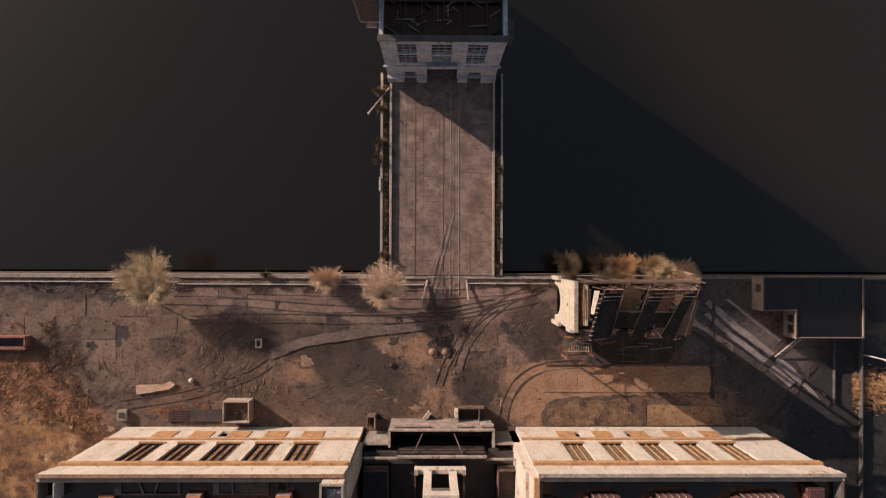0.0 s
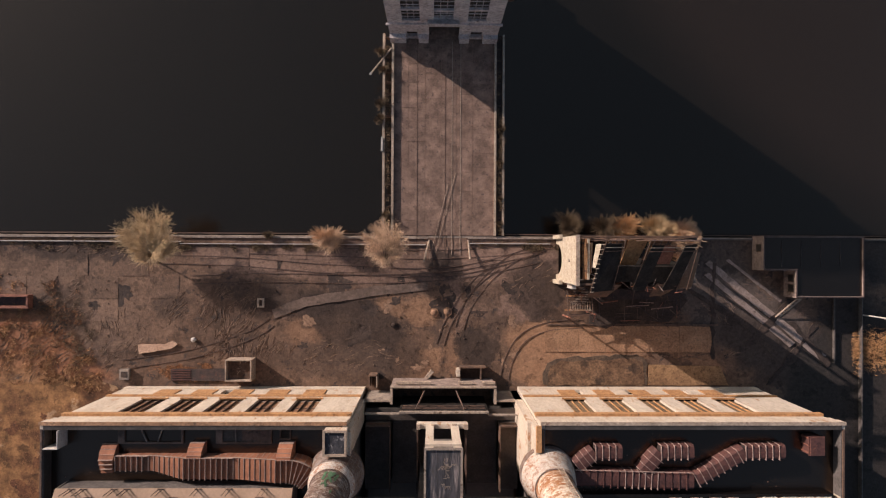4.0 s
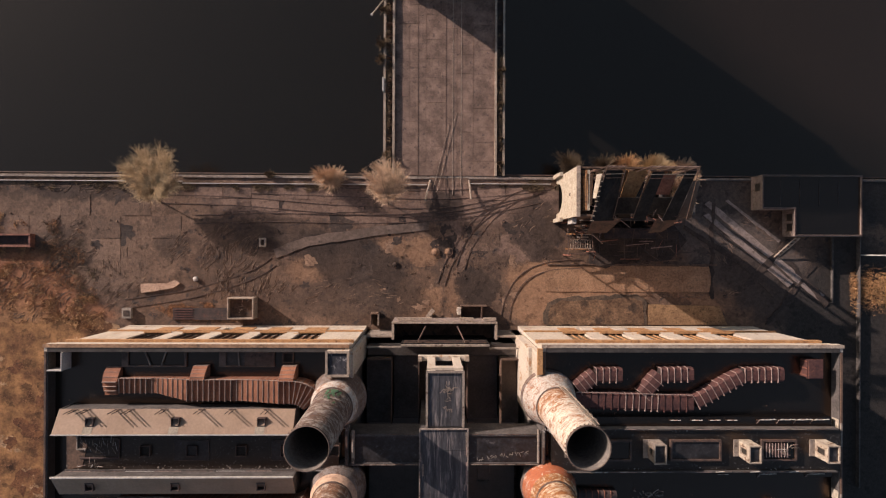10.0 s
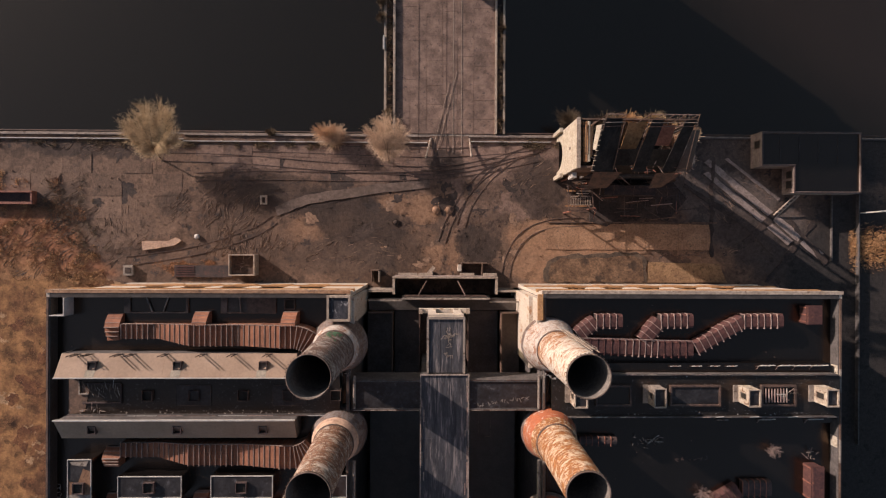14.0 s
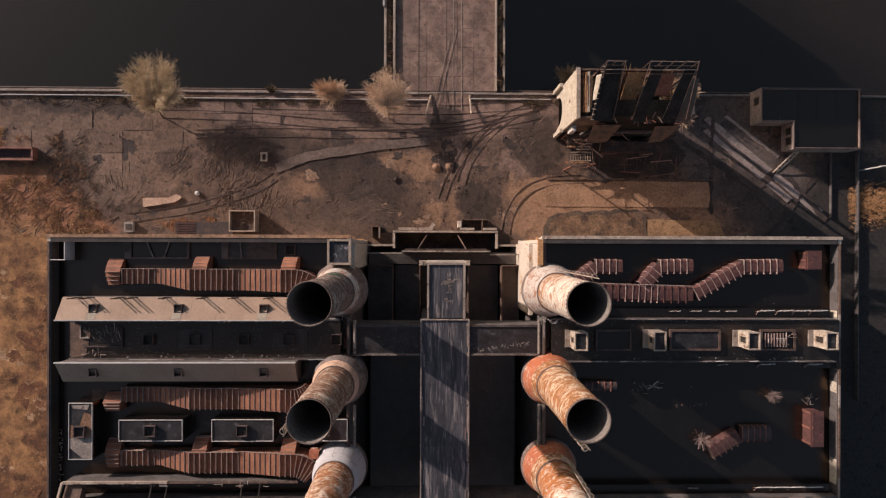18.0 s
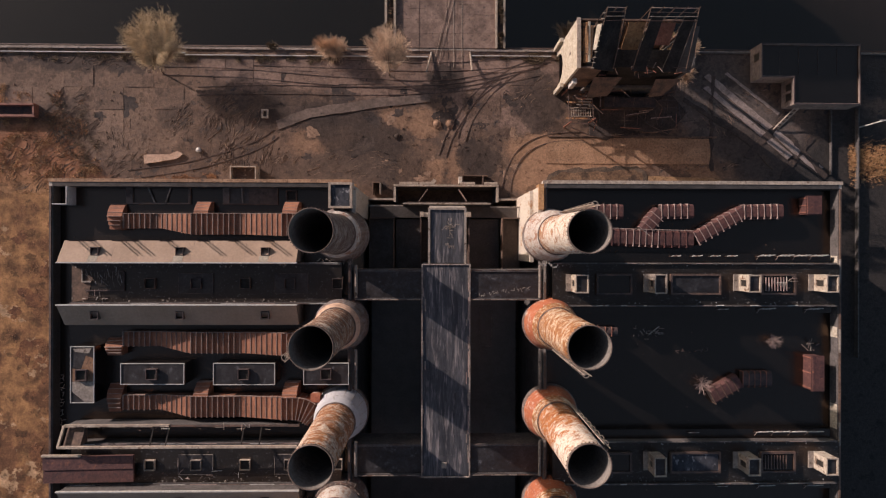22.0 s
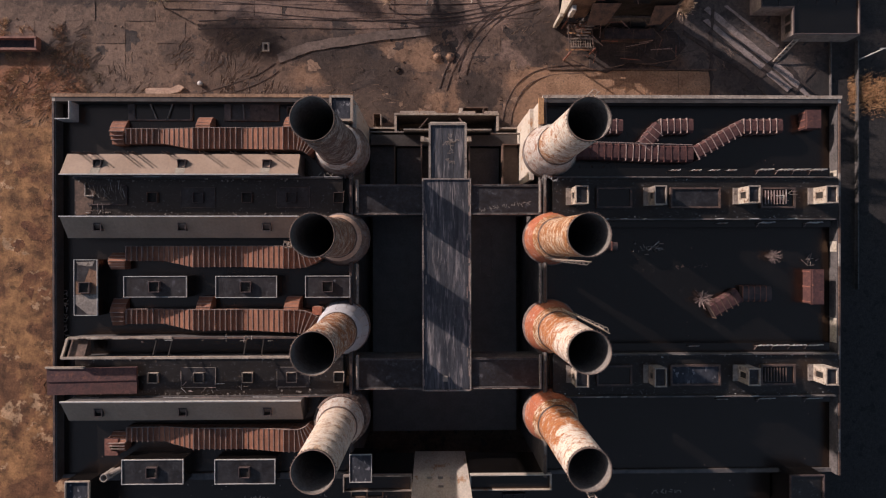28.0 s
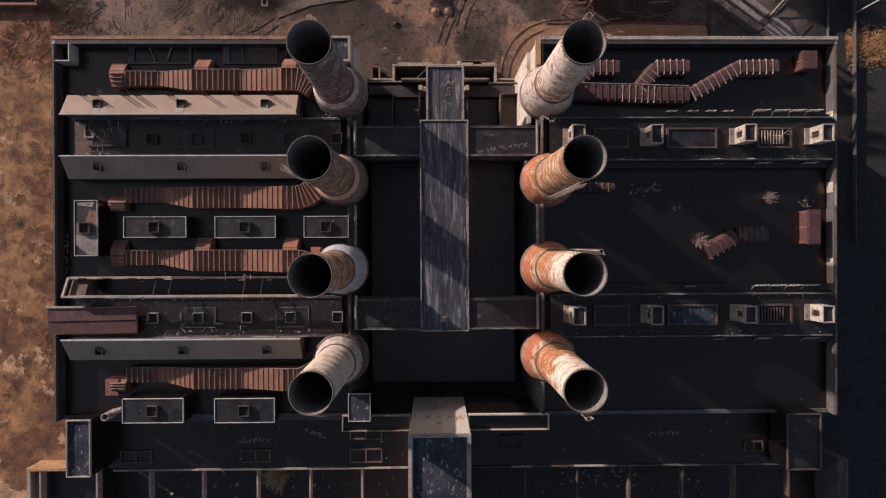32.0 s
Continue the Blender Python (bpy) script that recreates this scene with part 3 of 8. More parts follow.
# pier with slab deck, kerbs and rails
pier = thing("pier", "long concrete pier with a slab deck and rusted rails", "pier")
pier["kind"] = "structure"
part("pier_body", boxes((-9.1, -4.68, -8, 9.2, 48, -0.12)), M_PIER, pier)
part("side_kerb", boxes((-9.15, -4.6, -0.12, -8.75, 30, 0.5)), M_COPE, pier)
part("side_kerb", boxes((9.0, -4.6, -0.12, 9.35, 30, 0.45)), M_COPE, pier)
part("outer_walkway", boxes((-10.75, -4.6, -0.9, -10.35, 31, 0.3)), M_COPE, pier)
part("outer_walkway", boxes((10.45, -4.6, -0.9, 10.8, 31, 0.2)), M_COPE, pier)
for k in range(18):
    y = -3.6 + k * 2.0
    part("cross_beam", boxes((-10.4, y, -1.2, -9.1, y + 0.25, -0.2)), M_STEEL, pier)
    part("cross_beam", boxes((9.2, y, -1.2, 10.5, y + 0.25, -0.2)), M_STEEL, pier)
part("planking", boxes((9.36, -4.6, -0.5, 10.4, 31, -0.3)), M_DAMP, pier)
for k in range(4):
    part("rail", boxes(((1.55, 3.05, 0.35, -4.6)[k] - 0.045, -8, -0.02, (1.55, 3.05, 0.35, -4.6)[k] + 0.045, (30, 30, 24, 30)[k], (0.035, 0.035, 0.025, 0.02)[k])), M_COPE if k < 2 else M_STEEL, pier)
rng = random.Random(3)
xs = [-8.75, -6.2, -3.2, -0.4, 2.3, 5.2, 9.0]
for i in range(6):
    y = -4.6
    while y < 29.8:
        h = min(rng.choice((2.6, 3.4, 4.4)), 30.2 - y)
        z = rng.uniform(-0.03, 0.0)
        part("slab", boxes((xs[i] + 0.02, y + 0.02, -0.12, xs[i + 1] - 0.02, y + h - 0.02, z)), M_SLAB, pier, bevel=0.02)
        y += h
pole = thing("fallen_pole", "pale timber pole leaning over the pier edge", "pole")
part("pole_shaft", rod(bmesh.new(), (-12.9, 24.0, -0.2), (-9.2, 28.3, 0.6), 0.14), M_COPE, pole)
part("pole_cap", boxes((-13.1, 23.8, -0.35, -12.75, 24.15, 0.05)), M_LIGHTSTEEL, pole)
for a, b in (((-2.4, -9, 0.12), (0.9, 4.5, 0.1)), ((-1.2, -7.5, 0.1), (2.2, 6.5, 0.1))):
    tagged(part("loose_cable", rod(bmesh.new(), a, b, 0.03, 5), M_COPE), "pale cable lying across the concrete deck", "cable")
tagged(part("white_board", boxes((-10.95, 10.2, 0.3, -10.65, 12.6, 0.75)), M_LIGHTSTEEL), "white board fixed on the pier edge", "board")
for x, y0, y1, dx in ((-2.4, -5.4, -9.2, -0.9), (4.5, -5.4, -8.8, 0.3)):
    tagged(part("leaning_post", rod(bmesh.new(), (x, y0, 0.1), (x + dx, y1, 0.9), 0.17, 6), M_COPE), "pale concrete post leaning at the pier head", "post")

# coaling tower at the pier's far end
tower = thing("coaling_tower", "tall grey concrete coaling tower with broken windows", "tower", at=(0, 0, 0))
wins = ((-7.0, -4.0, 8.4, 12.4), (-7.0, -4.0, 13.0, 17.2), (-1.8, 1.4, 9.4, 12.0), (-1.8, 1.4, 12.6, 17.2), (3.7, 6.8, 8.4, 12.4), (3.7, 6.8, 13.0, 17.2))
def wall_with_holes(x0, x1, z0, z1, y0, y1, holes):
    """A wall along x with rectangular openings, as one mesh of blocks round the holes."""
    bm = bmesh.new()
    cx = sorted({x0, x1, *[h[0] for h in holes], *[h[1] for h in holes]})
    cz = sorted({z0, z1, *[h[2] for h in holes], *[h[3] for h in holes]})
    for a, b in zip(cx, cx[1:]):
        for c, d in zip(cz, cz[1:]):
            if not any(h[0] <= a and b <= h[1] and h[2] <= c and d <= h[3] for h in holes):
                box(bm, a, y0, c, b, y1, d)
    bmesh.ops.remove_doubles(bm, verts=bm.verts, dist=1e-4)
    return bm
holes = [(a, b, c, d) for a, b, c, d in wins] + [(-2.6, 2.6, 0.0, 6.0), (-6.4, -4.6, 1.0, 3.4), (4.6, 6.6, 1.0, 3.4)]
part("front_wall", wall_with_holes(-9.4, 9.3, 0, 19, 30.2, 30.8, holes), M_TOWER, tower)
part("side_wall", boxes((-9.4, 30.8, 0, -8.8, 46, 19)), M_TOWER, tower)
part("side_wall", boxes((8.7, 30.8, 0, 9.3, 46, 19)), M_TOWER, tower)
part("back_wall", boxes((-9.4, 46, 0, 9.3, 46.6, 19)), M_TOWER, tower)
part("roof_slab", boxes((-8.8, 30.8, 16.6, 8.7, 37.6, 17.0)), M_TAR, tower)
# unseen block, added so that the tower's shadow is long enough
part("head_house", boxes((-8.8, 37.6, 16.6, 8.7, 45.98, 30.5)), M_TOWER, tower)
for k in range(60):
    rr = random.Random(k)
    x = rr.uniform(-9, 8.4)
    if k < 34:
        part("paint_mark", boxes((x, 30.17, 17.6 + rr.uniform(-0.2, 0.5), x + rr.uniform(0.15, 0.6), 30.2, 18.4 + rr.uniform(0, 0.45))), M_LIGHTSTEEL, tower)
part("ledge", boxes((-9.7, 29.9, 6.9, 9.6, 30.2, 7.4)), M_TOWER, tower, bevel=0.05)
part("coping", boxes((-9.6, 30.0, 19, 9.5, 30.9, 19.3)), M_WALL, tower, bevel=0.05)
part("balcony", boxes((-2.8, 29.3, 8.2, 2.4, 30.2, 8.6), (-2.8, 29.3, 8.6, 2.4, 29.4, 9.4)), M_TOWER, tower, bevel=0.03)
for a, b in ((-9.4, -6.6), (-4.4, -2.7), (2.7, 4.4), (6.8, 9.3)):
    part("foot_block", boxes((a, 29.4, 0, b, 30.2, 2.4)), M_TOWER, tower, bevel=0.06)
for a, b, c, d in wins:
    w = part("window", boxes((a, 30.65, c, b, 30.7, d)), M_GLASS, tower)
    for k in range(4):
        x = a + (b - a) * k / 3
        part("mullion", boxes((x - 0.06, 30.3, c, x + 0.06, 30.44, d)), M_TOWER, w)
    for k in range(1, 3):
        z = c + (d - c) * k / 3
        part("glazing_bar", boxes((a, 30.3, z - 0.05, b, 30.44, z + 0.05)), M_TOWER, w)
for k in range(5):
    x = -6.5 + 3.2 * k
    part("roof_truss", boxes((x, 31, 17.0, x + 0.25, 37.5, 17.5)), M_SOOT, tower)
part("roof_truss", boxes((-8.6, 36.5, 17.5, 8.5, 36.8, 18.1)), M_STEEL, tower)
rng = random.Random(17)
for k in range(26):
    x, y, a, L = rng.uniform(-8, 8), rng.uniform(31.2, 37), rng.choice((0.0, 1.57, 0.5, 2.6)), rng.uniform(0.8, 3.4)
    part("fallen_beam", rod(bmesh.new(), (x, y, 17.1), (x + L * math.cos(a), min(y + L * math.sin(a), 37.3), rng.uniform(17.1, 17.9)), rng.uniform(0.05, 0.12), 4), rng.choice((M_STEEL, M_COPE, M_CONC, M_SEAM)), tower)
# raised beyond the view to carry the tower's shadow over the shed
part("hoist_house", boxes((-12.4, 34.2, 15.5, -9.42, 38.5, 30.4)), M_STEEL, tower, bevel=0.05)
part("hoist_trim", boxes((-12.5, 34.05, 15.4, -9.42, 34.2, 15.8), (-12.55, 34.05, 15.8, -12.4, 34.2, 30.4)), M_COPE, tower)
part("hoist_bracket", boxes((-11.6, 33.4, 15.0, -10.0, 34.2, 15.4)), M_COPE, tower)
part("side_gallery", boxes((9.32, 32.0, 12, 10.8, 35.0, 15.0)), M_STEEL, tower)

# yard patches
paving = thing("yard_paving", "cracked concrete yard paving with open joints", "paving")
paving["kind"] = "structure"
rng = random.Random(9)
for x0, x1, y0, y1, sx, sy, keep in ((-78, -46, -24, -8, 5.3, 4.0, 0.16), (-44, 19, -11.2, -6.6, 5.0, 2.3, 0.6), (-30, 10, -18, -12, 5.0, 3.0, 0.22), (20, 44, -24, -20.5, 6.0, 3.5, 0.4)):
    for i in range(int((x1 - x0) / sx)):
        for j in range(int((y1 - y0) / sy)):
            if rng.random() < keep:
                x, y, q = x0 + i * sx, y0 + j * sy, 0.12
                c = [(x + rng.uniform(0, q), y + rng.uniform(0, q)), (x + sx - rng.uniform(0.05, q), y + rng.uniform(0, q)), (x + sx - rng.uniform(0.05, q), y + sy - rng.uniform(0.05, q)), (x + rng.uniform(0, q), y + sy - rng.uniform(0.05, q))]
                part("paving_slab", prism(bmesh.new(), c, -0.2, rng.uniform(-0.045, -0.005)), M_YARDSLAB, paving)
ground_patch("concrete_road", [(-29.5, -19.4), (-24, -17.2), (-11.0, -15.2), (-2.6, -14.2), (-2.6, -12.9), (-11.5, -13.6), (-24.5, -15.6), (-30, -17.8)], 0.1, M_PAVE, "pale concrete strip crossing the yard", 3, 0.07)
ground_patch("mud_patch", [(36.6, -27.4), (49.4, -27.6), (51, -31), (36.6, -31)], 0.14, M_PATCH, "light ochre concrete apron", 5, 0.06)
ground_patch("damp_mud", [(18, -29.0), (18.6, -27.2), (20.5, -26.2), (34.5, -25.7), (36.0, -26.2), (36.4, -27.4), (36.4, -31), (18, -31)], 0.09, M_BEDRIM, "dark rounded tarmac bed", 18, 0.3)
ground_patch("mud_patch", [(18.7, -29.2), (19.3, -27.7), (20.9, -26.8), (34.2, -26.3), (35.6, -26.9), (35.9, -31), (18.7, -31)], 0.13, M_BEDMUD, "brown dried mud in the tarmac bed", 58, 0.2)
ground_patch("bare_soil", [(-140, -27), (-74, -31), (-62, -29), (-57, -32), (-55.6, -33), (-55.6, -118), (-140, -118)], 0.03, M_SOIL, "orange bare soil west of the building", 19, 0.9)
ground_patch("pale_slab", [(-53.2, -24.0), (-48.6, -23.9), (-47.2, -23.3), (-46.3, -23.8), (-47.5, -24.7), (-53.0, -25.6)], 0.3, M_PINKSLAB, "pale pinkish broken concrete slab", 20, 0.06)
for k in range(5):
    x = 18.2 + 6 * k
    part("paving_slab", prism(bmesh.new(), [(x, -20.5), (x + 5.95, -20.6), (x + 5.95, -25.2), (x, -25.1)], -0.2, 0.012 + 0.01 * (k % 2)), M_TANSLAB, paving)
# narrow dark strips laid over the side yard
for k, pts in enumerate(([(47.9, -9), (48.6, -9), (48.4, -26.4), (47.7, -26.4)], [(61.8, -15.6), (62.8, -16.2), (55.0, -24.4), (54.0, -23.4)], [(66.4, -20.0), (67.0, -20.5), (58.4, -31), (57.6, -31)], [(62.0, -19.8), (62.8, -19.6), (69.4, -27.2), (68.8, -27.8)], [(43.0, -14.0), (43.2, -13.3), (54.0, -19.6), (60, -25.5), (59.2, -26), (53.6, -20.4)])):
    ground_patch("oil_track", pts, 0.06 + 0.006 * k, M_DAMP, "dark strip across the side yard", 70 + k, 0.28)
# pale strips paint the streaks of sun left between the shadows
for k, pts in enumerate(([(46.8, -9.4), (47.6, -8.8), (68.6, -25.6), (67.4, -26.6)], [(46.6, -11.4), (47.4, -11.0), (63.0, -23.4), (62.0, -24.2)], [(50.5, -8.8), (51, -8.6), (60.6, -15.8), (60.2, -16.2)])):
    ground_patch("concrete_strip", pts, 0.05 + 0.004 * k, M_SHEDWALL, "painted sun streak across the side yard", 80 + k, 0.07)
part("kerb", boxes((18.5, -20.4, -0.1, 49, -20.15, 0.22)), M_COPEDARK, paving)
for x, y, r in ((-1.5, -18.2, 0.8), (0.9, -18.1, 0.8), (-8.6, -20.4, 0.6)):
    tagged(part("manhole", lathe(bmesh.new(), [(0.02, 0.16), (r - 0.14, 0.16), (r - 0.14, 0.1), (r - 0.04, 0.1), (r - 0.04, 0.18), (r, 0.18), (r, -0.1)], x, y, 18), M_YARDSLAB), "round concrete manhole cover in the yard", "manhole")


def arc_rails(label, pts, gauge=1.5):
    """Two bent rails along a curve given by a few points."""
    tr = thing("rail_track", label, "rail track")
    for side in (-gauge / 2, gauge / 2):
        bm = bmesh.new()
        prev = None
        n = 24
        for k in range(n + 1):
            t = k / n * (len(pts) - 1)
            i = min(int(t), len(pts) - 2)
            f = t - i
            p0, p1, p2, p3 = pts[max(i - 1, 0)], pts[i], pts[i + 1], pts[min(i + 2, len(pts) - 1)]
            def cr(a, b, c, d):
                return 0.5 * (2 * b + (c - a) * f + (2 * a - 5 * b + 4 * c - d) * f * f + (3 * b - a - 3 * c + d) * f ** 3)
            def dr(a, b, c, d):
                return 0.5 * ((c - a) + 2 * (2 * a - 5 * b + 4 * c - d) * f + 3 * (3 * b - a - 3 * c + d) * f * f)
            x, y = cr(p0[0], p1[0], p2[0], p3[0]), cr(p0[1], p1[1], p2[1], p3[1])
            dx, dy = dr(p0[0], p1[0], p2[0], p3[0]), dr(p0[1], p1[1], p2[1], p3[1])
            d = math.hypot(dx, dy) or 1
            nx, ny = -dy / d, dx / d
            cur = [bm.verts.new((x + nx * (side + o), y + ny * (side + o), z)) for o, z in ((-0.06, -0.06), (-0.04, 0.035), (0.04, 0.035), (0.06, -0.06))]
            if prev:
                for a in range(4):
                    bm.faces.new((prev[a], prev[(a + 1) % 4], cur[(a + 1) % 4], cur[a]))
            prev = cur
        part("rail", bm, M_STEEL, tr)
    return tr


arc_rails("rusted curved rails sunk in the yard", [(3.0, -21), (4.6, -16.8), (8, -12.2), (12.5, -8.6), (18, -6.6)])
arc_rails("rusted rails bending round the dried mud", [(11.0, -30), (11.9, -26.3), (14.4, -22.6), (19.0, -20.6), (25, -20.2)])
arc_rails("rusted rails along the quay", [(-50, -9.0), (-36, -9.4), (-20, -10.6), (-4, -11.2), (6, -10.2), (16, -7.4)])
arc_rails("rusted rails crossing the yard", [(-56, -27.5), (-44, -25.6), (-34, -22.4), (-30, -20)])
arc_rails("thin rails along the quay", [(-34, -7.2), (-20, -7.6), (-4, -8.0), (10, -7.4), (19, -6.2)])
arc_rails("rails on the yard's middle", [(-44, -12.6), (-30, -12.2), (-14, -12.4), (0, -11.8), (8, -10.6), (17, -8.6)])
arc_rails("bent rails beside the switch", [(-0.4, -24), (0.6, -21), (2.4, -17.6), (5.6, -13.2), (9.6, -10)], 1.3)

# ---- boiler houses ----
ROOF, TOP, NORTH, SOUTH = 21.9, 23.6, -31.4, -84.8


def boiler_house(x0, x1, windows, olive, label):
    """The shell of one boiler house: north front with piers and windows, side walls, roof and parapets."""
    b = thing("boiler_house", label, "power station")
    holes = [(a, c, 8.9, 17.4) for a, c in windows]
    part("north_wall", wall_with_holes(x0, x1, 0, TOP, NORTH - 0.5, NORTH, holes + [((x0 + x1) / 2 - 3 + 9 * k, (x0 + x1) / 2 - 1.6 + 9 * k, 2.2, 5.2) for k in (-1, 0, 1)]), M_CREAM, b)
    part("side_wall", boxes((x0, SOUTH, 0, x0 + 0.5, NORTH - 0.5, TOP)), M_WALL, b)
    part("side_wall", boxes((x1 - 0.5, SOUTH, 0, x1, NORTH - 0.5, TOP)), M_WALL, b)
    part("south_wall", boxes((x0 + 0.5, SOUTH, 0, x1 - 0.5, SOUTH + 0.5, ROOF + 0.4)), M_WALL, b)
    part("roof_deck", boxes((x0 + 0.5, SOUTH + 0.5, ROOF - 0.5, x1 - 0.5, NORTH - 0.5, ROOF)), M_TAR, b)
    # dark lining deepens the shade on the north parapet's inner side
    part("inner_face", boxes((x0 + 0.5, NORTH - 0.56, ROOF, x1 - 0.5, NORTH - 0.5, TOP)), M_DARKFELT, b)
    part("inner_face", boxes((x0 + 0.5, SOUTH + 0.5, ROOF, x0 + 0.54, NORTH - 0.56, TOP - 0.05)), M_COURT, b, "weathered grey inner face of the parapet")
    # copings, in stones
    for a, c in ((x0 - 0.1, x1 + 0.1), ):
        n = 14
        for k in range(n):
            p, q = a + (c - a) * k / n, a + (c - a) * (k + 1) / n
            part("coping_stone", boxes((p + 0.015, NORTH + 0.05, TOP, q - 0.015, NORTH + 0.52, TOP + 0.2)), M_TANSLAB if x0 < 0 else M_COPE, b, bevel=0.03)
    for xa in (x0, x1 - 0.5):
        n = 16
        for k in range(n):
            p, q = SOUTH + (NORTH - 0.55 - SOUTH) * k / n, SOUTH + (NORTH - 0.55 - SOUTH) * (k + 1) / n
            part("coping_stone", boxes((xa + 0.12, p + 0.015, TOP, xa + 0.36, q - 0.015, TOP + 0.16)), M_CONC if x0 > 0 and k in (1, 5, 9, 12) else M_COPEDARK if x0 > 0 else M_STEEL, b, bevel=0.03)
    part("parapet_cap", boxes((x0 + 0.5, NORTH - 0.56, TOP, x1 - 0.5, NORTH + 0.04, TOP + 0.12)), M_COURT, b)
    # cornice and string courses on the north front
    part("cornice", boxes((x0, NORTH, 22.3, x1, NORTH + 0.48, 23.6)), M_CREAM, b, bevel=0.06)
    part("cornice_step", boxes((x0, NORTH, 20.6, x1, NORTH + 0.28, 22.3)), M_CREAM, b, bevel=0.05)
    part("string_course", boxes((x0, NORTH, 18.0, x1, NORTH + 0.4, 19.0)), M_RUSTBAND, b, bevel=0.05)
    part("string_course", boxes((x0, NORTH, 6.4, x1, NORTH + 0.22, 7.2)), M_RUSTBAND, b, bevel=0.06)
    part("plinth", boxes((x0, NORTH, 0, x1, NORTH + 0.12, 1.6)), M_CREAM, b, bevel=0.06)
    for a, c in windows:
        w = part("window", boxes((a, NORTH - 0.55, 8.9, c, NORTH - 0.5, 17.4)), M_GLASS, b)
        part("sill", boxes((a - 0.2, NORTH - 0.3, 8.5, c + 0.2, NORTH + 0.25, 8.9)), M_RUSTBAND, w)
        for k in range(3):
            x = a + (c - a) * (0.04, 0.36, 0.68)[k]
            part("mullion", boxes((x, NORTH - 0.45, 8.9, x + 0.12, NORTH - 0.12, 17.4)), M_RUSTBAND if olive else M_STEEL, w)
        for k in range(1, 2):
            z = 8.9 + 8.5 * k / 2
            part("glazing_bar", boxes((a, NORTH - 0.42, z, c, NORTH - 0.28, z + 0.12)), M_STEEL, w)
        # brown shutters start late; the dark gap beside them stands for pier shade
        part("infill_panel", boxes((a + 0.1, NORTH - 0.48, 8.9, c - 0.1, NORTH - 0.3, 17.2) if olive else (a + 0.5, NORTH - 0.5, 8.9, c - 0.1, NORTH - 0.4, 17.2)), M_BRUSH if olive else M_SHUTTER, w)
        part("lower_panel", boxes((a + 0.2, NORTH, 2.4, c - 0.2, NORTH + 0.12, 5.6)), M_RUSTBAND, b)
    if x0 > 0:
        # cream patches paint the sun on the east parapet's inner face
        for y0, y1 in ((-43.8, -41.4), (-46.6, -45.6), (-53.0, -51.5), (-66.0, -62.5), (-72, -70.5)):
            part("plaster_patch", boxes((x1 - 0.56, y0, 22.1, x1 - 0.5, y1, 23.5)), M_PALE, b, "pale patch painted as sun on the parapet")
    return b


west_house = boiler_house(-55.1, -13.5, [(-48.3 + 6.2 * k, -44.4 + 6.2 * k) for k in range(5)], False, "derelict cream concrete boiler house with a black tar roof")
east_house = boiler_house(13.3, 55.7, [(19.6 + 6.15 * k, 23.0 + 6.15 * k) for k in range(5)], True, "derelict cream boiler house with boarded windows and black roof")
# stepped corner piers at the inner corners
for x0, x1, y0, z, h in ((-13.5, -12.95, -35.6, 0, 23.5), (12.55, 13.3, -36.0, 0, 23.6), (12.0, 12.55, -42.4, 0, 20.0)):
    part("corner_pier", boxes((x0, y0, z, x1, NORTH - 0.6, h)), M_CREAM, west_house if x0 < 0 else east_house, bevel=0.08)
part("pier_step", boxes((12.6, -35.0, 23.6, 13.3, NORTH, 24.1)), M_RUSTBAND, east_house)
part("stair_head", boxes((-16.3, -34.9, ROOF, -13.3, -31.6, 25.3)), M_CREAM, west_house, bevel=0.05)
part("stair_head_roof", boxes((-16.1, -34.7, 25.3, -13.5, -31.8, 25.4)), M_BLUEFELT, west_house)
for a in ((-16.4, -35.0, 25.3, -16.1, -31.5, 25.65), (-13.5, -35.0, 25.3, -13.2, -31.5, 25.65), (-16.1, -31.8, 25.3, -13.5, -31.5, 25.65), (-16.1, -35.0, 25.3, -13.5, -34.7, 25.65)):
    part("stair_head_coping", boxes(a), M_COPE, west_house)
part("corner_hatch", boxes((-54.4, -34.5, ROOF, -52.4, -34.38, 24.2), (-52.5, -34.38, ROOF, -52.38, -32.0, 24.2)), M_LIGHTSTEEL, west_house)


# monitors: a raised coal bunker deck with sloping skirts
def bunker(x0, x1, yn, label):
    """A raised deck from yn southwards, with broken flashing along its edges."""
    b = thing("bunker_deck", label, "roof deck")
    ys = yn - 5.8
    part("deck", boxes((x0 + 0.3, ys + 0.3, ROOF, x1 + 5.6 if x0 < 0 else x1, yn - 0.3, 24.0)), M_DECK, b)
    for y in (yn - 0.12, ys + 0.06):
        for k in range(9):
            a = x0 + 0.3 + (x1 + 5.0 - x0) * k / 9
            part("edge_flashing", boxes((a, y, 24.25, a + 3.4 + (k % 3) * 0.25, y + 0.07, 24.3)), (M_SEAM, M_LIGHTSTEEL, M_STEEL)[(k * 2 + int(-y)) % 3], b)
    part("deck_edge", boxes((x0 + 0.2, yn - 0.3, ROOF, x1 + 5.6 if x0 < 0 else x1, yn - 0.02, 24.25)), M_WALL, b)
    part("deck_edge", boxes((x0 + 0.2, ys + 0.02, ROOF, x1 + 5.6 if x0 < 0 else x1, ys + 0.3, 24.25)), M_WALL, b)
    return b


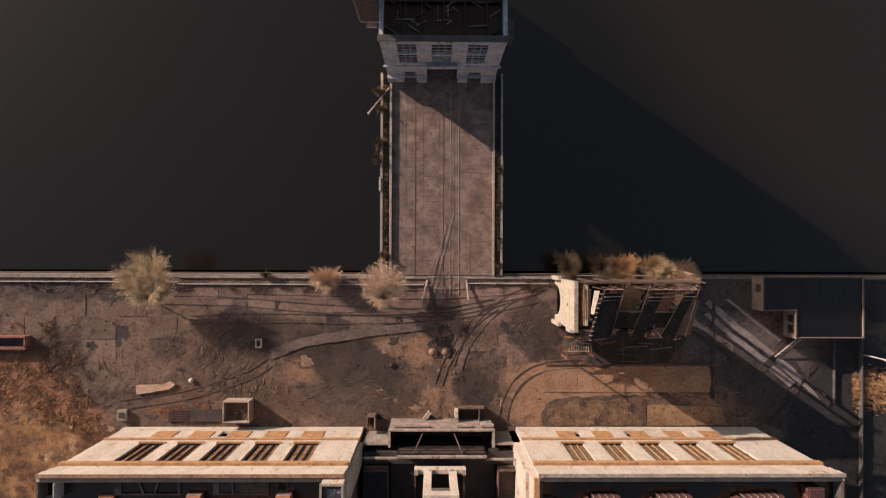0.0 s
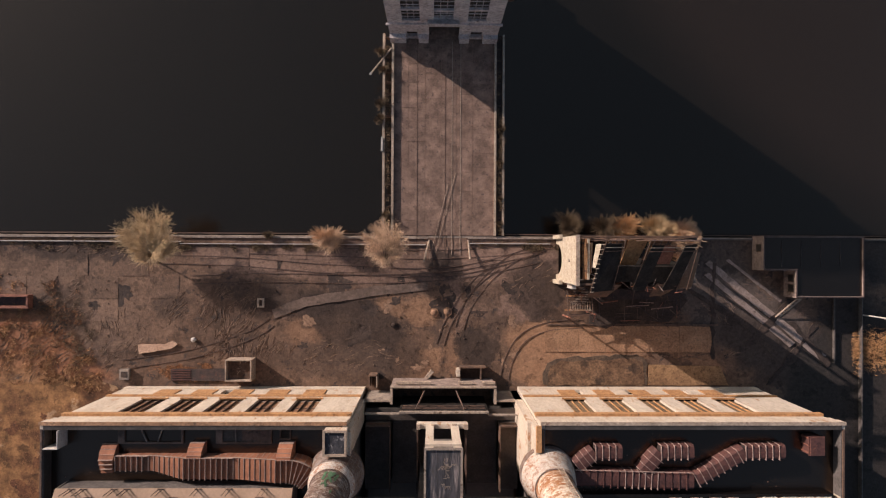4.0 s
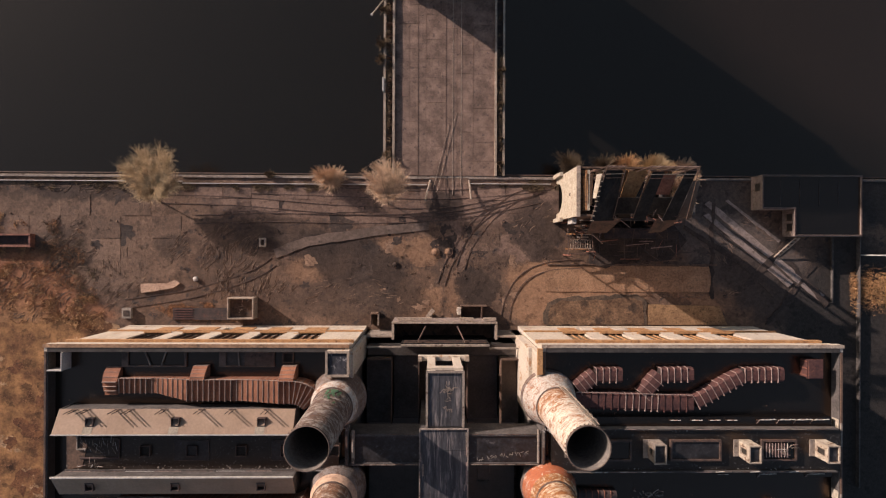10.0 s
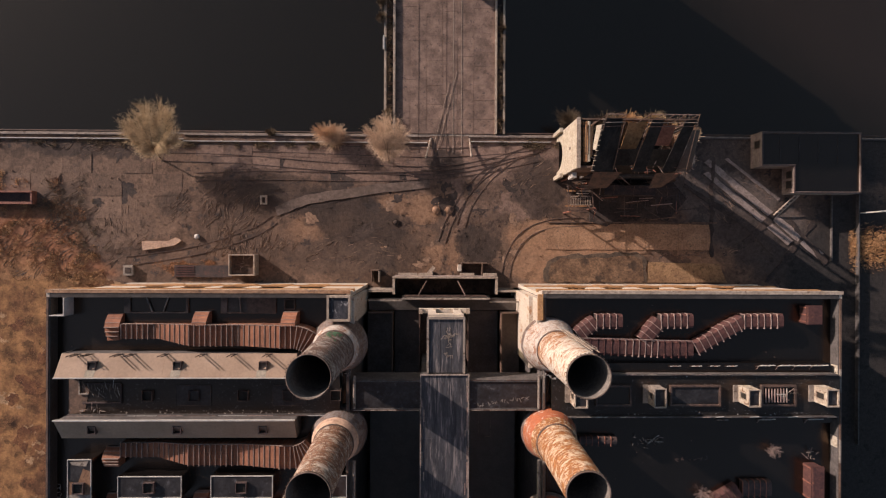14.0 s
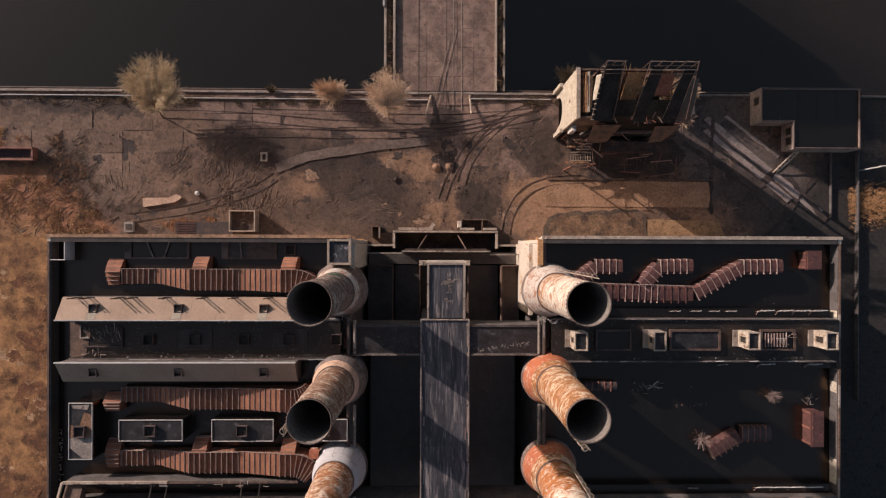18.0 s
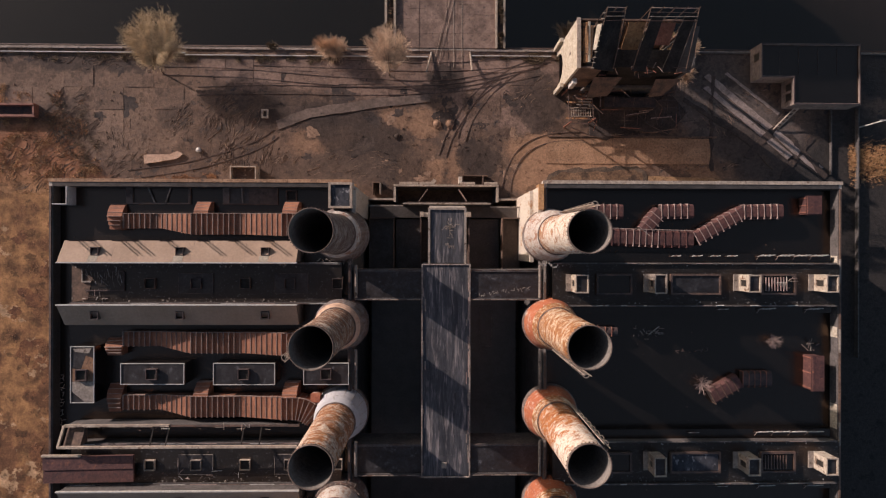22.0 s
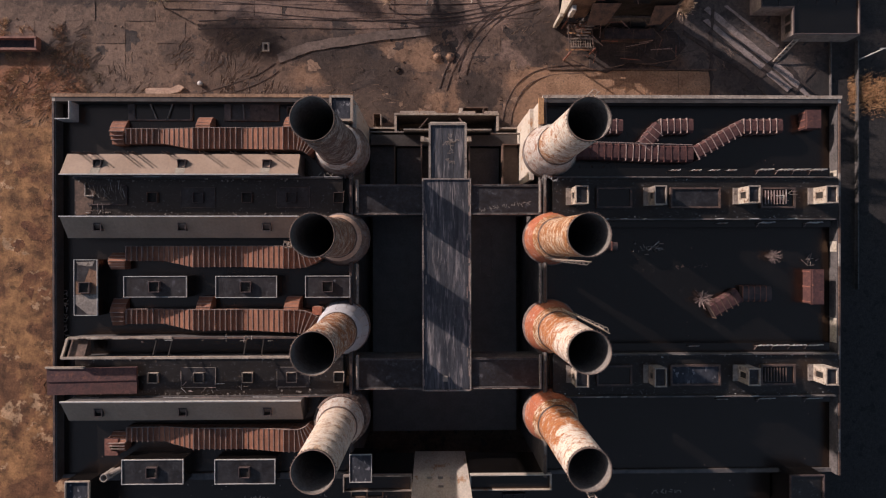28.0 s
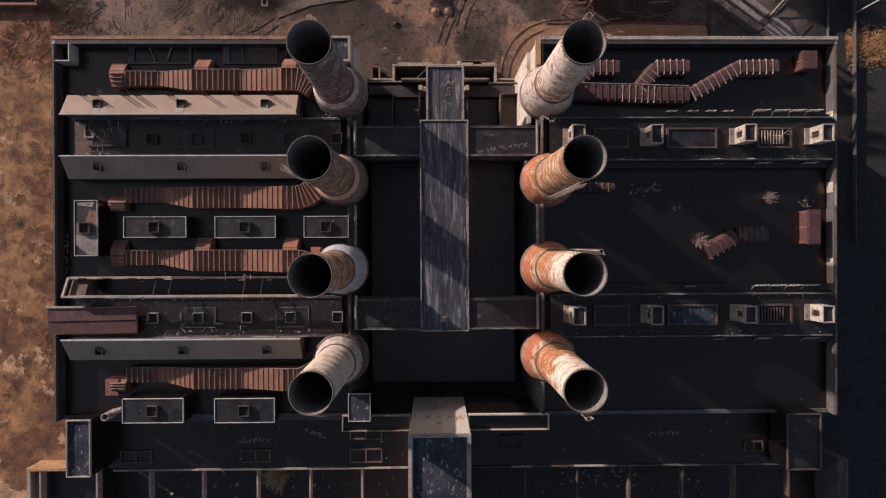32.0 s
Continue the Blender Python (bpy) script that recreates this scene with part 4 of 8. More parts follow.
def skirt(parent, x0, x1, yhi, ylo, zhi, zlo, material, label, sheets=9):
    """A slope of metal sheets from a high edge to a low eave, with a pale ridge flashing and end gables."""
    s = -1 if ylo < yhi else 1
    for k in range(sheets):
        a, b = x0 + (x1 - x0) * k / sheets, x0 + (x1 - x0) * (k + 1) / sheets
        bm = prism(bmesh.new(), [(yhi, zhi), (ylo, zlo), (ylo, zlo - 0.12), (yhi, zhi - 0.12)], a + 0.006, b - 0.006, "x")
        part("sheet", bm, material, parent, label)
    part("ridge_flashing", boxes((x0 - 0.1, min(yhi, yhi - s * 0.16), zhi - 0.3, x1 + 0.1, max(yhi, yhi - s * 0.16), zhi + 0.06)), M_LIGHTSTEEL if material is M_ZINC else M_STEEL, parent)
    for x in (x0 + 0.1, x1 - 0.1):
        part("gable", prism(bmesh.new(), [(yhi, zhi - 0.13), (ylo, zlo - 0.13), (ylo, ROOF), (yhi, ROOF)], x - 0.08, x + 0.08, "x"), M_WALL, parent)
    part("eave_wall", boxes((x0 + 0.2, min(ylo - s * 0.3, ylo - s * 0.1), ROOF, x1 - 0.2, max(ylo - s * 0.3, ylo - s * 0.1), zlo - 0.2)), M_WALL, parent)
    part("back_wall", boxes((x0 + 0.2, min(yhi - s * 0.02, yhi + s * 0.14), ROOF, x1 - 0.2, max(yhi - s * 0.02, yhi + s * 0.14), zhi - 0.35)), M_WALL, parent)


def hatch(x, y, zlo, zhi, half, rim, label, material=None):
    """A square roof hatch: four rim walls round a dark well."""
    h = thing("roof_hatch", label, "roof hatch", "square roof hatches", (x, y, zlo))
    m = material or M_COPE
    part("well", boxes((-half + rim, -half + rim, 0, half - rim, half - rim, 0.06)), M_GLASS, h)
    for r in ((-half, -half, 0, -half + rim, half, zhi - zlo), (half - rim, -half, 0, half, half, zhi - zlo), (-half + rim, -half, 0, half - rim, -half + rim, zhi - zlo), (-half + rim, half - rim, 0, half - rim, half, zhi - zlo)):
        part("rim", boxes(r), m, h)
    return h


deck = bunker(-52.1, -20.4, -42.4, "raised black bunker deck between sheet metal slopes")
skirt(deck, -52.2, -20.5, -42.35, -39.45, 26.7, 24.95, M_ZINC, "pale sheet metal slope")
skirt(deck, -52.2, -20.5, -48.15, -50.95, 26.75, 24.85, M_ZINC, "pale sheet metal slope")
for x in (-47.5, -36.2, -24.8):
    for y, z in ((-40.9, 25.55), (-49.5, 25.6)):
        v = hatch(x, y, z, z + 0.7, 0.55, 0.09, "small dark square vent in the sheet slope", M_SOOT)
deck2 = bunker(-52.1, -20.4, -67.3, "raised black bunker deck with a stripped skirt frame")
skirt(deck2, -52.2, -20.2, -73.05, -76.0, 26.75, 24.75, M_ZINC, "pale sheet metal slope")
for x in (-47.5, -36.2, -24.8):
    hatch(x, -74.6, 25.55, 26.2, 0.55, 0.09, "small dark square vent in the sheet slope", M_SOOT)
# stripped north skirt: frame only
part("eave_beam", boxes((-52.1, -64.78, 24.9, -38, -64.45, 25.25)), M_COPE, deck2)
part("eave_beam", boxes((-38, -64.8, 24.9, -20.4, -64.6, 25.15)), M_STEEL, deck2)
part("ridge_beam", boxes((-52.2, -67.25, 26.2, -20.4, -66.95, 26.65)), M_COPE, deck2)
part("end_rafter", prism(bmesh.new(), [(-64.6, 25.2), (-67.1, 26.6), (-67.1, 26.2), (-64.6, 24.8)], -52.3, -52.0, "x"), M_COPE, deck2)
# tan sheet coloured dark brown for the shadow it lies in
part("end_sheet", prism(bmesh.new(), [(-64.9, 24.5), (-67.1, 25.7), (-67.1, 24.0), (-64.9, 24.0)], -51.9, -49.6, "x"), M_COPEDARK, deck2)
for x in (-40.2, -38.1, -28.0, -25.6):
    part("rafter", prism(bmesh.new(), [(-64.7, 25.0), (-67.0, 26.3), (-67.0, 26.1), (-64.7, 24.8)], x, x + 0.16, "x"), M_BLACKSHEET, deck2)
part("eave_wall", boxes((-52, -64.8, ROOF, -20.6, -64.6, 24.7)), M_WALL, deck2)
for n, y in ((0, -45.35), (1, -70.3)):
    for x in (-41.0, -34.7, -28.0, -21.9, -15.35):
        hatch(x, y, 24.0, 24.5, 0.72, 0.07, "square hatch on the black bunker deck", (M_STEEL if n == 0 else M_COPE) if x in (-28.0, -15.35, -41.0) else (M_DARKRIB if n == 0 else M_CONC))
    for x0, x1 in ((-24.0, -19.4), (-37.2, -32.4)):
        fr = thing("felt_patch", "raised felt patch on the bunker deck", "roof patch")
        part("curb", boxes((x0, y - 1.4, 24.0, x1, y + 1.4, 24.12)), M_DARKFELT, fr)
        for r in ((x0, y - 1.4, x1 - 0.6, y - 1.34), (x0 + 0.5, y + 1.34, x1, y + 1.4), (x0, y - 1.3, x0 + 0.06, y + 0.9), (x1 - 0.06, y - 0.8, x1, y + 1.3)):
            part("flashing", boxes((r[0], r[1], 24.12, r[2], r[3], 24.17)), M_STEEL if n == 0 else M_CONC, fr)

# ticks: propped vent sashes along the eaves
def sash_row(parent, xs, y, z, length=2.4, lean=0.5):
    for x in xs:
        s = part("vent_sash", rod(bmesh.new(), (-0.2, 0, 0.1), (0.8, 0, 0.1), 0.06, 4), M_STEEL, parent, "rusted propped vent sash")
        s.location = (x, y, z)
        if x > 0:
            n = 3 if x < 40 else 4
            for k in range(n):
                L = 0.4 if x < 40 else 0.75
                part("sash_bar", rod(bmesh.new(), (0.5 * k, 0, 0.3), (0.5 * k + L * 0.85, L * 0.35, 0.6), 0.045, 4), M_LIGHTSTEEL if k != 1 else M_SEAM, s)
            if x >= 40:
                part("sash_rail", rod(bmesh.new(), (0.2, 0.12, 0.55), (2.3, 0.2, 0.62), 0.05, 4), M_LIGHTSTEEL, s)
                part("sash_post", rod(bmesh.new(), (-0.1, -0.5, 0.0), (0.1, 0.15, 0.5), 0.04, 4), M_SEAM, s)
            continue
        # plates added square to the sun, to cast streaks on the slope
        for k in range(2):
            c, d2 = 0.55 * k, 0.07
            part("sash_plate", prism(bmesh.new(), [(c - 0.565 * d2, -0.825 * d2), (c + 0.565 * d2, 0.825 * d2), (c + 0.565 * d2 + 0.04, 0.825 * d2 - 0.03), (c - 0.565 * d2 + 0.04, -0.825 * d2 - 0.03)], 0, length), M_SOOT, s)


for x in (-47.5, -36.2, -24.8):
    part("patch_sheet", prism(bmesh.new(), [(-41.5, 26.22), (-42.3, 26.7), (-42.3, 26.66), (-41.5, 26.18)], x - 0.75, x + 0.5, "x"), M_TAN, deck, "paler patch below a vent")
part("lifted_felt", prism(bmesh.new(), [(-51.7, -43.0), (-50.6, -43.0), (-48.9, -44.4), (-49.6, -47.6), (-51.6, -47.9)], 24.0, 24.06), M_COPEDARK, deck, "brown patch on the deck")
fallen = thing("fallen_vent_frame", "white glazing frame lying broken on the bunker deck", "frame")
for r in ((-49.8, -46.4, -44.5, -46.25), (-49.8, -43.75, -44.7, -43.6), (-44.65, -46.25, -44.5, -43.8), (-50.3, -45.2, -50.15, -43.3), (-50.15, -45.2, -49.0, -45.0)):
    part("rail", boxes((r[0], r[1], 24.02, r[2], r[3], 24.3)), M_DARKRIB if r[2] > -48 else M_CONC, fallen)
rng = random.Random(70)
for k in range(22):
    x, y, a = -49.4 + 0.22 * k, rng.uniform(-45.9, -44.2), rng.choice((1.3, 1.57, 1.8, 2.3))
    L = rng.uniform(0.4, 1.3)
    part("glazing_bar", rod(bmesh.new(), (x, y, 24.25), (x + L * math.cos(a), y + L * math.sin(a), 24.3 + rng.random() * 0.5), 0.035, 4), M_LIGHTSTEEL if k % 4 == 1 else M_CONC, fallen)

sash_row(deck, (-50.3, -48.7, -44.6, -42.9, -38.4, -33.4, -29.3, -24.6), -39.5, 24.9)
sash_row(deck2, (-50.3, -47.0, -43.6, -40.0), -64.7, 25.2, 0.9)

# east house decks
for yn, deckname in ((-42.4, "a"), (-67.3, "b")):
    b = thing("bunker_deck", "raised black bunker deck with broken eaves", "roof deck")
    part("deck", boxes((14.6, yn - 5.9, ROOF, 55.1, yn - 0.2, 24.0)), M_DECK, b)
    for y in (yn - 0.2, yn - 6.1):
        for k in range(12):
            a = 14.6 + 40.0 * k / 12
            part("edge_curb", boxes((a, y, ROOF, a + 40.0 / 12 - 0.03, y + 0.2, 24.35)), M_WALL, b)
            part("edge_flashing", boxes((a, y + 0.06, 24.35, a + 1.2 + 0.5 * ((k * 7) % 4), y + 0.13, 24.4)), (M_SEAM, M_STEEL, M_CONC)[(k * 5 + int(-y)) % 3], b)
    part("eave_ledge", boxes((14.8, yn + 0.01, ROOF, 54.4, yn + 1.3, 23.15)), M_TAR, b)
    part("eave_ledge", boxes((14.8, yn - 7.1, ROOF, 54.4, yn - 6.11, 23.35)), M_TAR, b)
    sash_row(b, (31.4, 34.4, 37.0, 39.4, 43.8, 46.6, 49.0, 51.4) if yn > -50 else (34.0, 43.6, 46.0, 48.4, 50.8), yn + 0.9, 23.2, 1.3)
    sash_row(b, (38.0, 43.8, 50.6), yn - 6.6, 23.4, 0.7)
    for x, L in ((20.6, 0.9), (21.8, 0.5), (24.0, 0.9), (27.2, 0.4), (37.4, 1.1), (42.2, 1.2), (47.6, 1.3)):
        part("loose_flashing", rod(bmesh.new(), (x, yn - 6.0, 24.42), (x + L, yn - 5.92, 24.5), 0.06, 4), M_LIGHTSTEEL, b, "bent white flashing")


def roof_cabin(x0, x1, y0, y1, z1, label, material):
    """A small stair cabin: rendered walls with a rim round a sunk felt roof, and a framed window in its west wall."""
    c = thing("roof_cabin", label, "roof cabin", "cabins on the bunker deck", ((x0 + x1) / 2, (y0 + y1) / 2, 24.0))
    w, d, h = (x1 - x0) / 2, (y1 - y0) / 2, z1 - 24.0
    part("north_wall", boxes((-w, d - 0.14, 0, w, d, h)), material, c)
    part("south_wall", boxes((-w, -d, 0, w, -d + 0.14, h)), material, c)
    part("east_wall", boxes((w - 0.14, -d + 0.14, 0, w, d - 0.14, h)), material, c)
    part("west_wall", boxes((-w, -d + 0.14, 0, -w + 0.14, -0.42, h), (-w, 0.42, 0, -w + 0.14, d - 0.14, h), (-w, -0.42, h - 0.7, -w + 0.14, 0.42, h), (-w, -0.42, 0, -w + 0.14, 0.42, 0.7)), material, c)
    part("felt_roof", boxes((-w + 0.14, -d + 0.14, h - 0.35, w - 0.14, d - 0.14, h - 0.2)), M_DARKFELT, c)
    win = part("window", boxes((-w + 0.1, -0.42, 0.7, -w + 0.14, 0.42, h - 0.7)), M_GLASS, c, "dark window opening")
    for r in ((-w - 0.04, -0.54, 0.6, -w, -0.42, h - 0.6), (-w - 0.04, 0.42, 0.6, -w, 0.54, h - 0.6), (-w - 0.04, -0.42, h - 0.7, -w, 0.42, h - 0.6), (-w - 0.06, -0.6, 0.56, -w, 0.6, 0.68)):
        part("window_trim", boxes(r), M_COPE, win)
    part("plinth", boxes((-w - 0.7, -d, 0, -w, d, 0.18)), M_CONC, c, "low pale concrete threshold")
    for r in ((-w - 0.05, -d - 0.05, h, w + 0.05, -d + 0.1, h + 0.06), (-w - 0.05, d - 0.1, h, w + 0.05, d + 0.05, h + 0.06), (w - 0.1, -d + 0.1, h, w + 0.05, d - 0.1, h + 0.06), (-w - 0.05, -d + 0.1, h, -w + 0.1, d - 0.1, h + 0.06)):
        part("rim", boxes(r), M_COPE, c)
    return c


# shade on the south row is put in as greyer, darker materials
for dy, sunny_row in ((0, True), (-24.9, False)):
    roof_cabin(17.1, 18.8, -46.4 + dy, -44.0 + dy, 27.0, "small pale roof cabin with a sunk felt roof", M_CABIN)
    roof_cabin(28.0, 29.6, -46.5 + dy, -43.95 + dy, 26.6, "small grey roof cabin with a sunk felt roof", M_CONC)
    roof_cabin(40.7, 42.3, -46.3 + dy, -44.0 + dy, 27.0, "small cream roof cabin with a framed window", M_CABIN if sunny_row else M_CONC)
    roof_cabin(51.4, 53.0, -46.3 + dy, -44.0 + dy, 27.0, "small cream roof cabin with a framed window", M_CABIN)
    for x0, x1, m in ((20.6, 25.6, M_TAR), (31.0, 38.1, M_BLUEFELT if not sunny_row else M_DARKFELT), (43.8, 48.7, M_TAR)):
        f = thing("rooflight", "low felted rooflight on the bunker deck", "rooflight")
        part("cover", boxes((x0 + 0.25, -46.6 + dy, 24.0, x1 - 0.25, -44.2 + dy, 24.3)), m, f)
        for r in ((x0, -46.85 + dy, 24.0, x1, -46.6 + dy, 24.5), (x0, -44.2 + dy, 24.0, x1, -43.95 + dy, 24.5), (x0, -46.6 + dy, 24.0, x0 + 0.25, -44.2 + dy, 24.5), (x1 - 0.25, -46.6 + dy, 24.0, x1, -44.2 + dy, 24.5)):
            part("curb", boxes(r), M_STEEL, f)
        if m is M_TAR and x0 > 40:
            for k in range(8):
                part("slat", boxes((x0 + 0.5 + 0.42 * k, -46.3 + dy, 24.5, x0 + 0.62 + 0.42 * k, -44.4 + dy, 24.62)), M_SEAM if sunny_row else M_STEEL, f)

# ---- chimneys ----
def chimney(x, y, shaft, base, label, ladder, z_cone=27.6, flange=None, cap=None):
    c = thing("chimney", label, "chimney", "eight steel chimneys", (x, y, ROOF))
    z = z_cone - ROOF
    part("base_cone", lathe(bmesh.new(), [(3.77, 0.9), (3.4, 2.6), (3.0, z - 1.4), (2.62, z), (2.5, z)], seg=48), base, c)
    part("base_drum", lathe(bmesh.new(), [(3.9, -0.3), (3.9, 0.75), (3.74, 0.95), (3.5, 0.95)], seg=48), M_CONE_G, c, "sooty grey base drum")
    if cap:
        part("cone_cap", lathe(bmesh.new(), [(3.12, z - 1.62), (3.16, z - 1.5), (3.08, z - 1.4), (2.72, z - 0.06), (2.6, z - 0.06)], seg=48), cap, c)
    for k in range(16):
        a = 2 * math.pi * (k + 0.3) / 16
        seam = part("cone_seam", rod(bmesh.new(), (3.77 * math.cos(a), 3.77 * math.sin(a), 1.0), (2.66 * math.cos(a), 2.66 * math.sin(a), z - 0.1), 0.035, 4), M_CONC if base is not M_CONE_O else M_RUST, c)
    if flange:
        part("upper_cone", lathe(bmesh.new(), [(3.3, 3.0), (3.16, z - 1.5), (2.7, z - 0.1)], seg=48), flange, c, "rust stained upper cone")
        part("cone_flange", lathe(bmesh.new(), [(3.2, 2.75), (3.62, 2.8), (3.62, 3.05), (3.2, 3.1)], seg=48), M_STEEL, c)
        for k in range(30):
            a = 2 * math.pi * k / 30
            part("flange_bolt", rod(bmesh.new(), (3.5 * math.cos(a), 3.5 * math.sin(a), 2.9), (3.5 * math.cos(a), 3.5 * math.sin(a), 3.25), 0.08, 6), M_CONC, c)
    part("cone_collar", lathe(bmesh.new(), [(2.6, z - 0.1), (2.72, z - 0.05), (2.72, z + 0.15), (2.58, z + 0.2)], seg=40), M_STEEL, c)
    n = 7
    h = (44.1 - ROOF - z) / n
    for k in range(n):
        r0, r1 = 2.56 - 0.03 * k, 2.56 - 0.03 * (k + 1)
        part("shell_ring", lathe(bmesh.new(), [(r0, z + h * k), (r1, z + h * (k + 1) - 0.05), (r1 - 0.035, z + h * (k + 1) - 0.05), (r1 - 0.035, z + h * (k + 1))], seg=48), shaft, c)
    part("top_rim", lathe(bmesh.new(), [(2.34, 21.75), (2.41, 21.8), (2.41, 22.2), (2.31, 22.2), (2.31, 21.6)], seg=48), M_PAVE, c)
    part("flue_lining", lathe(bmesh.new(), [(2.295, 22.1), (2.3, 0.4), (0.1, 0.3)], seg=32), M_FLUE, c)
    for k in range(36):
        a = 2 * math.pi * k / 36
        ob = part("rivet", boxes((-0.05, -0.05, -0.07, 0.05, 0.05, 0.07)), M_STEEL, c) if k == 0 and not RIVET else None
        if ob:
            RIVET.append(ob.data)
        else:
            ob = new("rivet", RIVET[0])
            ob.parent = c
        ob.location = (2.5 * math.cos(a), 2.5 * math.sin(a), 21.95)
        ob.rotation_euler = (0, 0, a)
    if ladder is not None:
        ang = radians(ladder)
        ux, uy, tx, ty = math.cos(ang), math.sin(ang), -math.sin(ang), math.cos(ang)
        lad = part("ladder_rail", rod(rod(bmesh.new(), (3.0 * ux + 0.36 * tx, 3.0 * uy + 0.36 * ty, z + 0.3), (2.85 * ux + 0.36 * tx, 2.85 * uy + 0.36 * ty, 22.9), 0.05, 5), (3.0 * ux - 0.36 * tx, 3.0 * uy - 0.36 * ty, z + 0.3), (2.85 * ux - 0.36 * tx, 2.85 * uy - 0.36 * ty, 22.9), 0.05, 5), M_COPE, c)
        for k in range(30):
            zz = z + 0.6 + k * 0.54
            part("rung", rod(bmesh.new(), (2.92 * ux + 0.36 * tx, 2.92 * uy + 0.36 * ty, zz), (2.92 * ux - 0.36 * tx, 2.92 * uy - 0.36 * ty, zz), 0.035, 4), M_COPE, lad)
        for k in range(9):
            zz = z + 2.4 + k * 1.75
            bm, prev = bmesh.new(), None
            for j in range(9):
                t = math.pi * j / 8
                ra, rb = 2.85 + 0.4 * math.sin(t), -0.36 * math.cos(t)
                ring = [bm.verts.new(((ra + o * math.sin(t)) * ux + (rb - o * math.cos(t)) * tx, (ra + o * math.sin(t)) * uy + (rb - o * math.cos(t)) * ty, zz + q)) for o, q in ((-0.03, -0.03), (0.03, -0.03), (0.03, 0.03), (-0.03, 0.03))]
                if prev:
                    for i in range(4):
                        bm.faces.new((prev[i], prev[(i + 1) % 4], ring[(i + 1) % 4], ring[i]))
                prev = ring
            part("cage_hoop", bm, M_COPE, lad)
    return c


RIVET = []
CY = (-38.6, -51.0, -63.6, -76.2)
first = chimney(-15.1, CY[0], M_SH_D, M_CONE_G, "dark grey rusted steel chimney on a sooty cone", None, cap=M_CONE_W)
# ragged algae on the north side of the first chimney
bm = bmesh.new()
for i in range(22):
    for j in range(26):
        if noise.noise(Vector((i * 0.23, j * 0.16, 4.0))) + 0.25 - 0.03 * abs(i - 11) - 0.018 * j > 0:
            a0, a1, z0, z1 = radians(58 + 2 * i), radians(60 + 2 * i), 6.3 + 0.25 * j, 6.55 + 0.25 * j
            bm.faces.new([bm.verts.new((2.6 * math.cos(a), 2.6 * math.sin(a), z)) for a, z in ((a0, z0), (a1, z0), (a1, z1), (a0, z1))])
bmesh.ops.remove_doubles(bm, verts=bm.verts, dist=0.001)
part("algae_patch", bm, M_MOSS, first, "patch of green algae")
chimney(-15.1, CY[1], M_SH_F, M_CONE_G, "brown rusted steel chimney on a sooty cone", 200, cap=M_PINKSLAB)
chimney(-15.1, CY[2], M_SH_G, M_CONE_S, "orange rusted steel chimney on a smooth grey cone", None, cap=M_CONE_S)
chimney(-15.1, CY[3], M_SH_C, M_CONE_G, "cream painted steel chimney above a flanged cone", None, flange=M_CONE_W)
chimney(14.5, CY[0], M_SH_A, M_CONE_W, "white peeling steel chimney on a white cone", 80, cap=M_CONE_W)
chimney(14.5, CY[1], M_SH_B, M_CONE_O, "rusted brown steel chimney on an orange cone", 262, cap=M_SH_B)
chimney(14.5, CY[2], M_SH_E, M_CONE_O, "white and rust steel chimney on an orange cone", 55, cap=M_SH_B)
chimney(14.5, CY[3], M_SH_E, M_CONE_O, "banded rust and white steel chimney on an orange cone", 275, cap=M_SH_B)
tagged(part("gas_flap", boxes((-18.9, -61.6, 23.4, -17.6, -60.5, 24.9)), M_ORANGE), "orange flue flap beside the chimney", "flue flap")


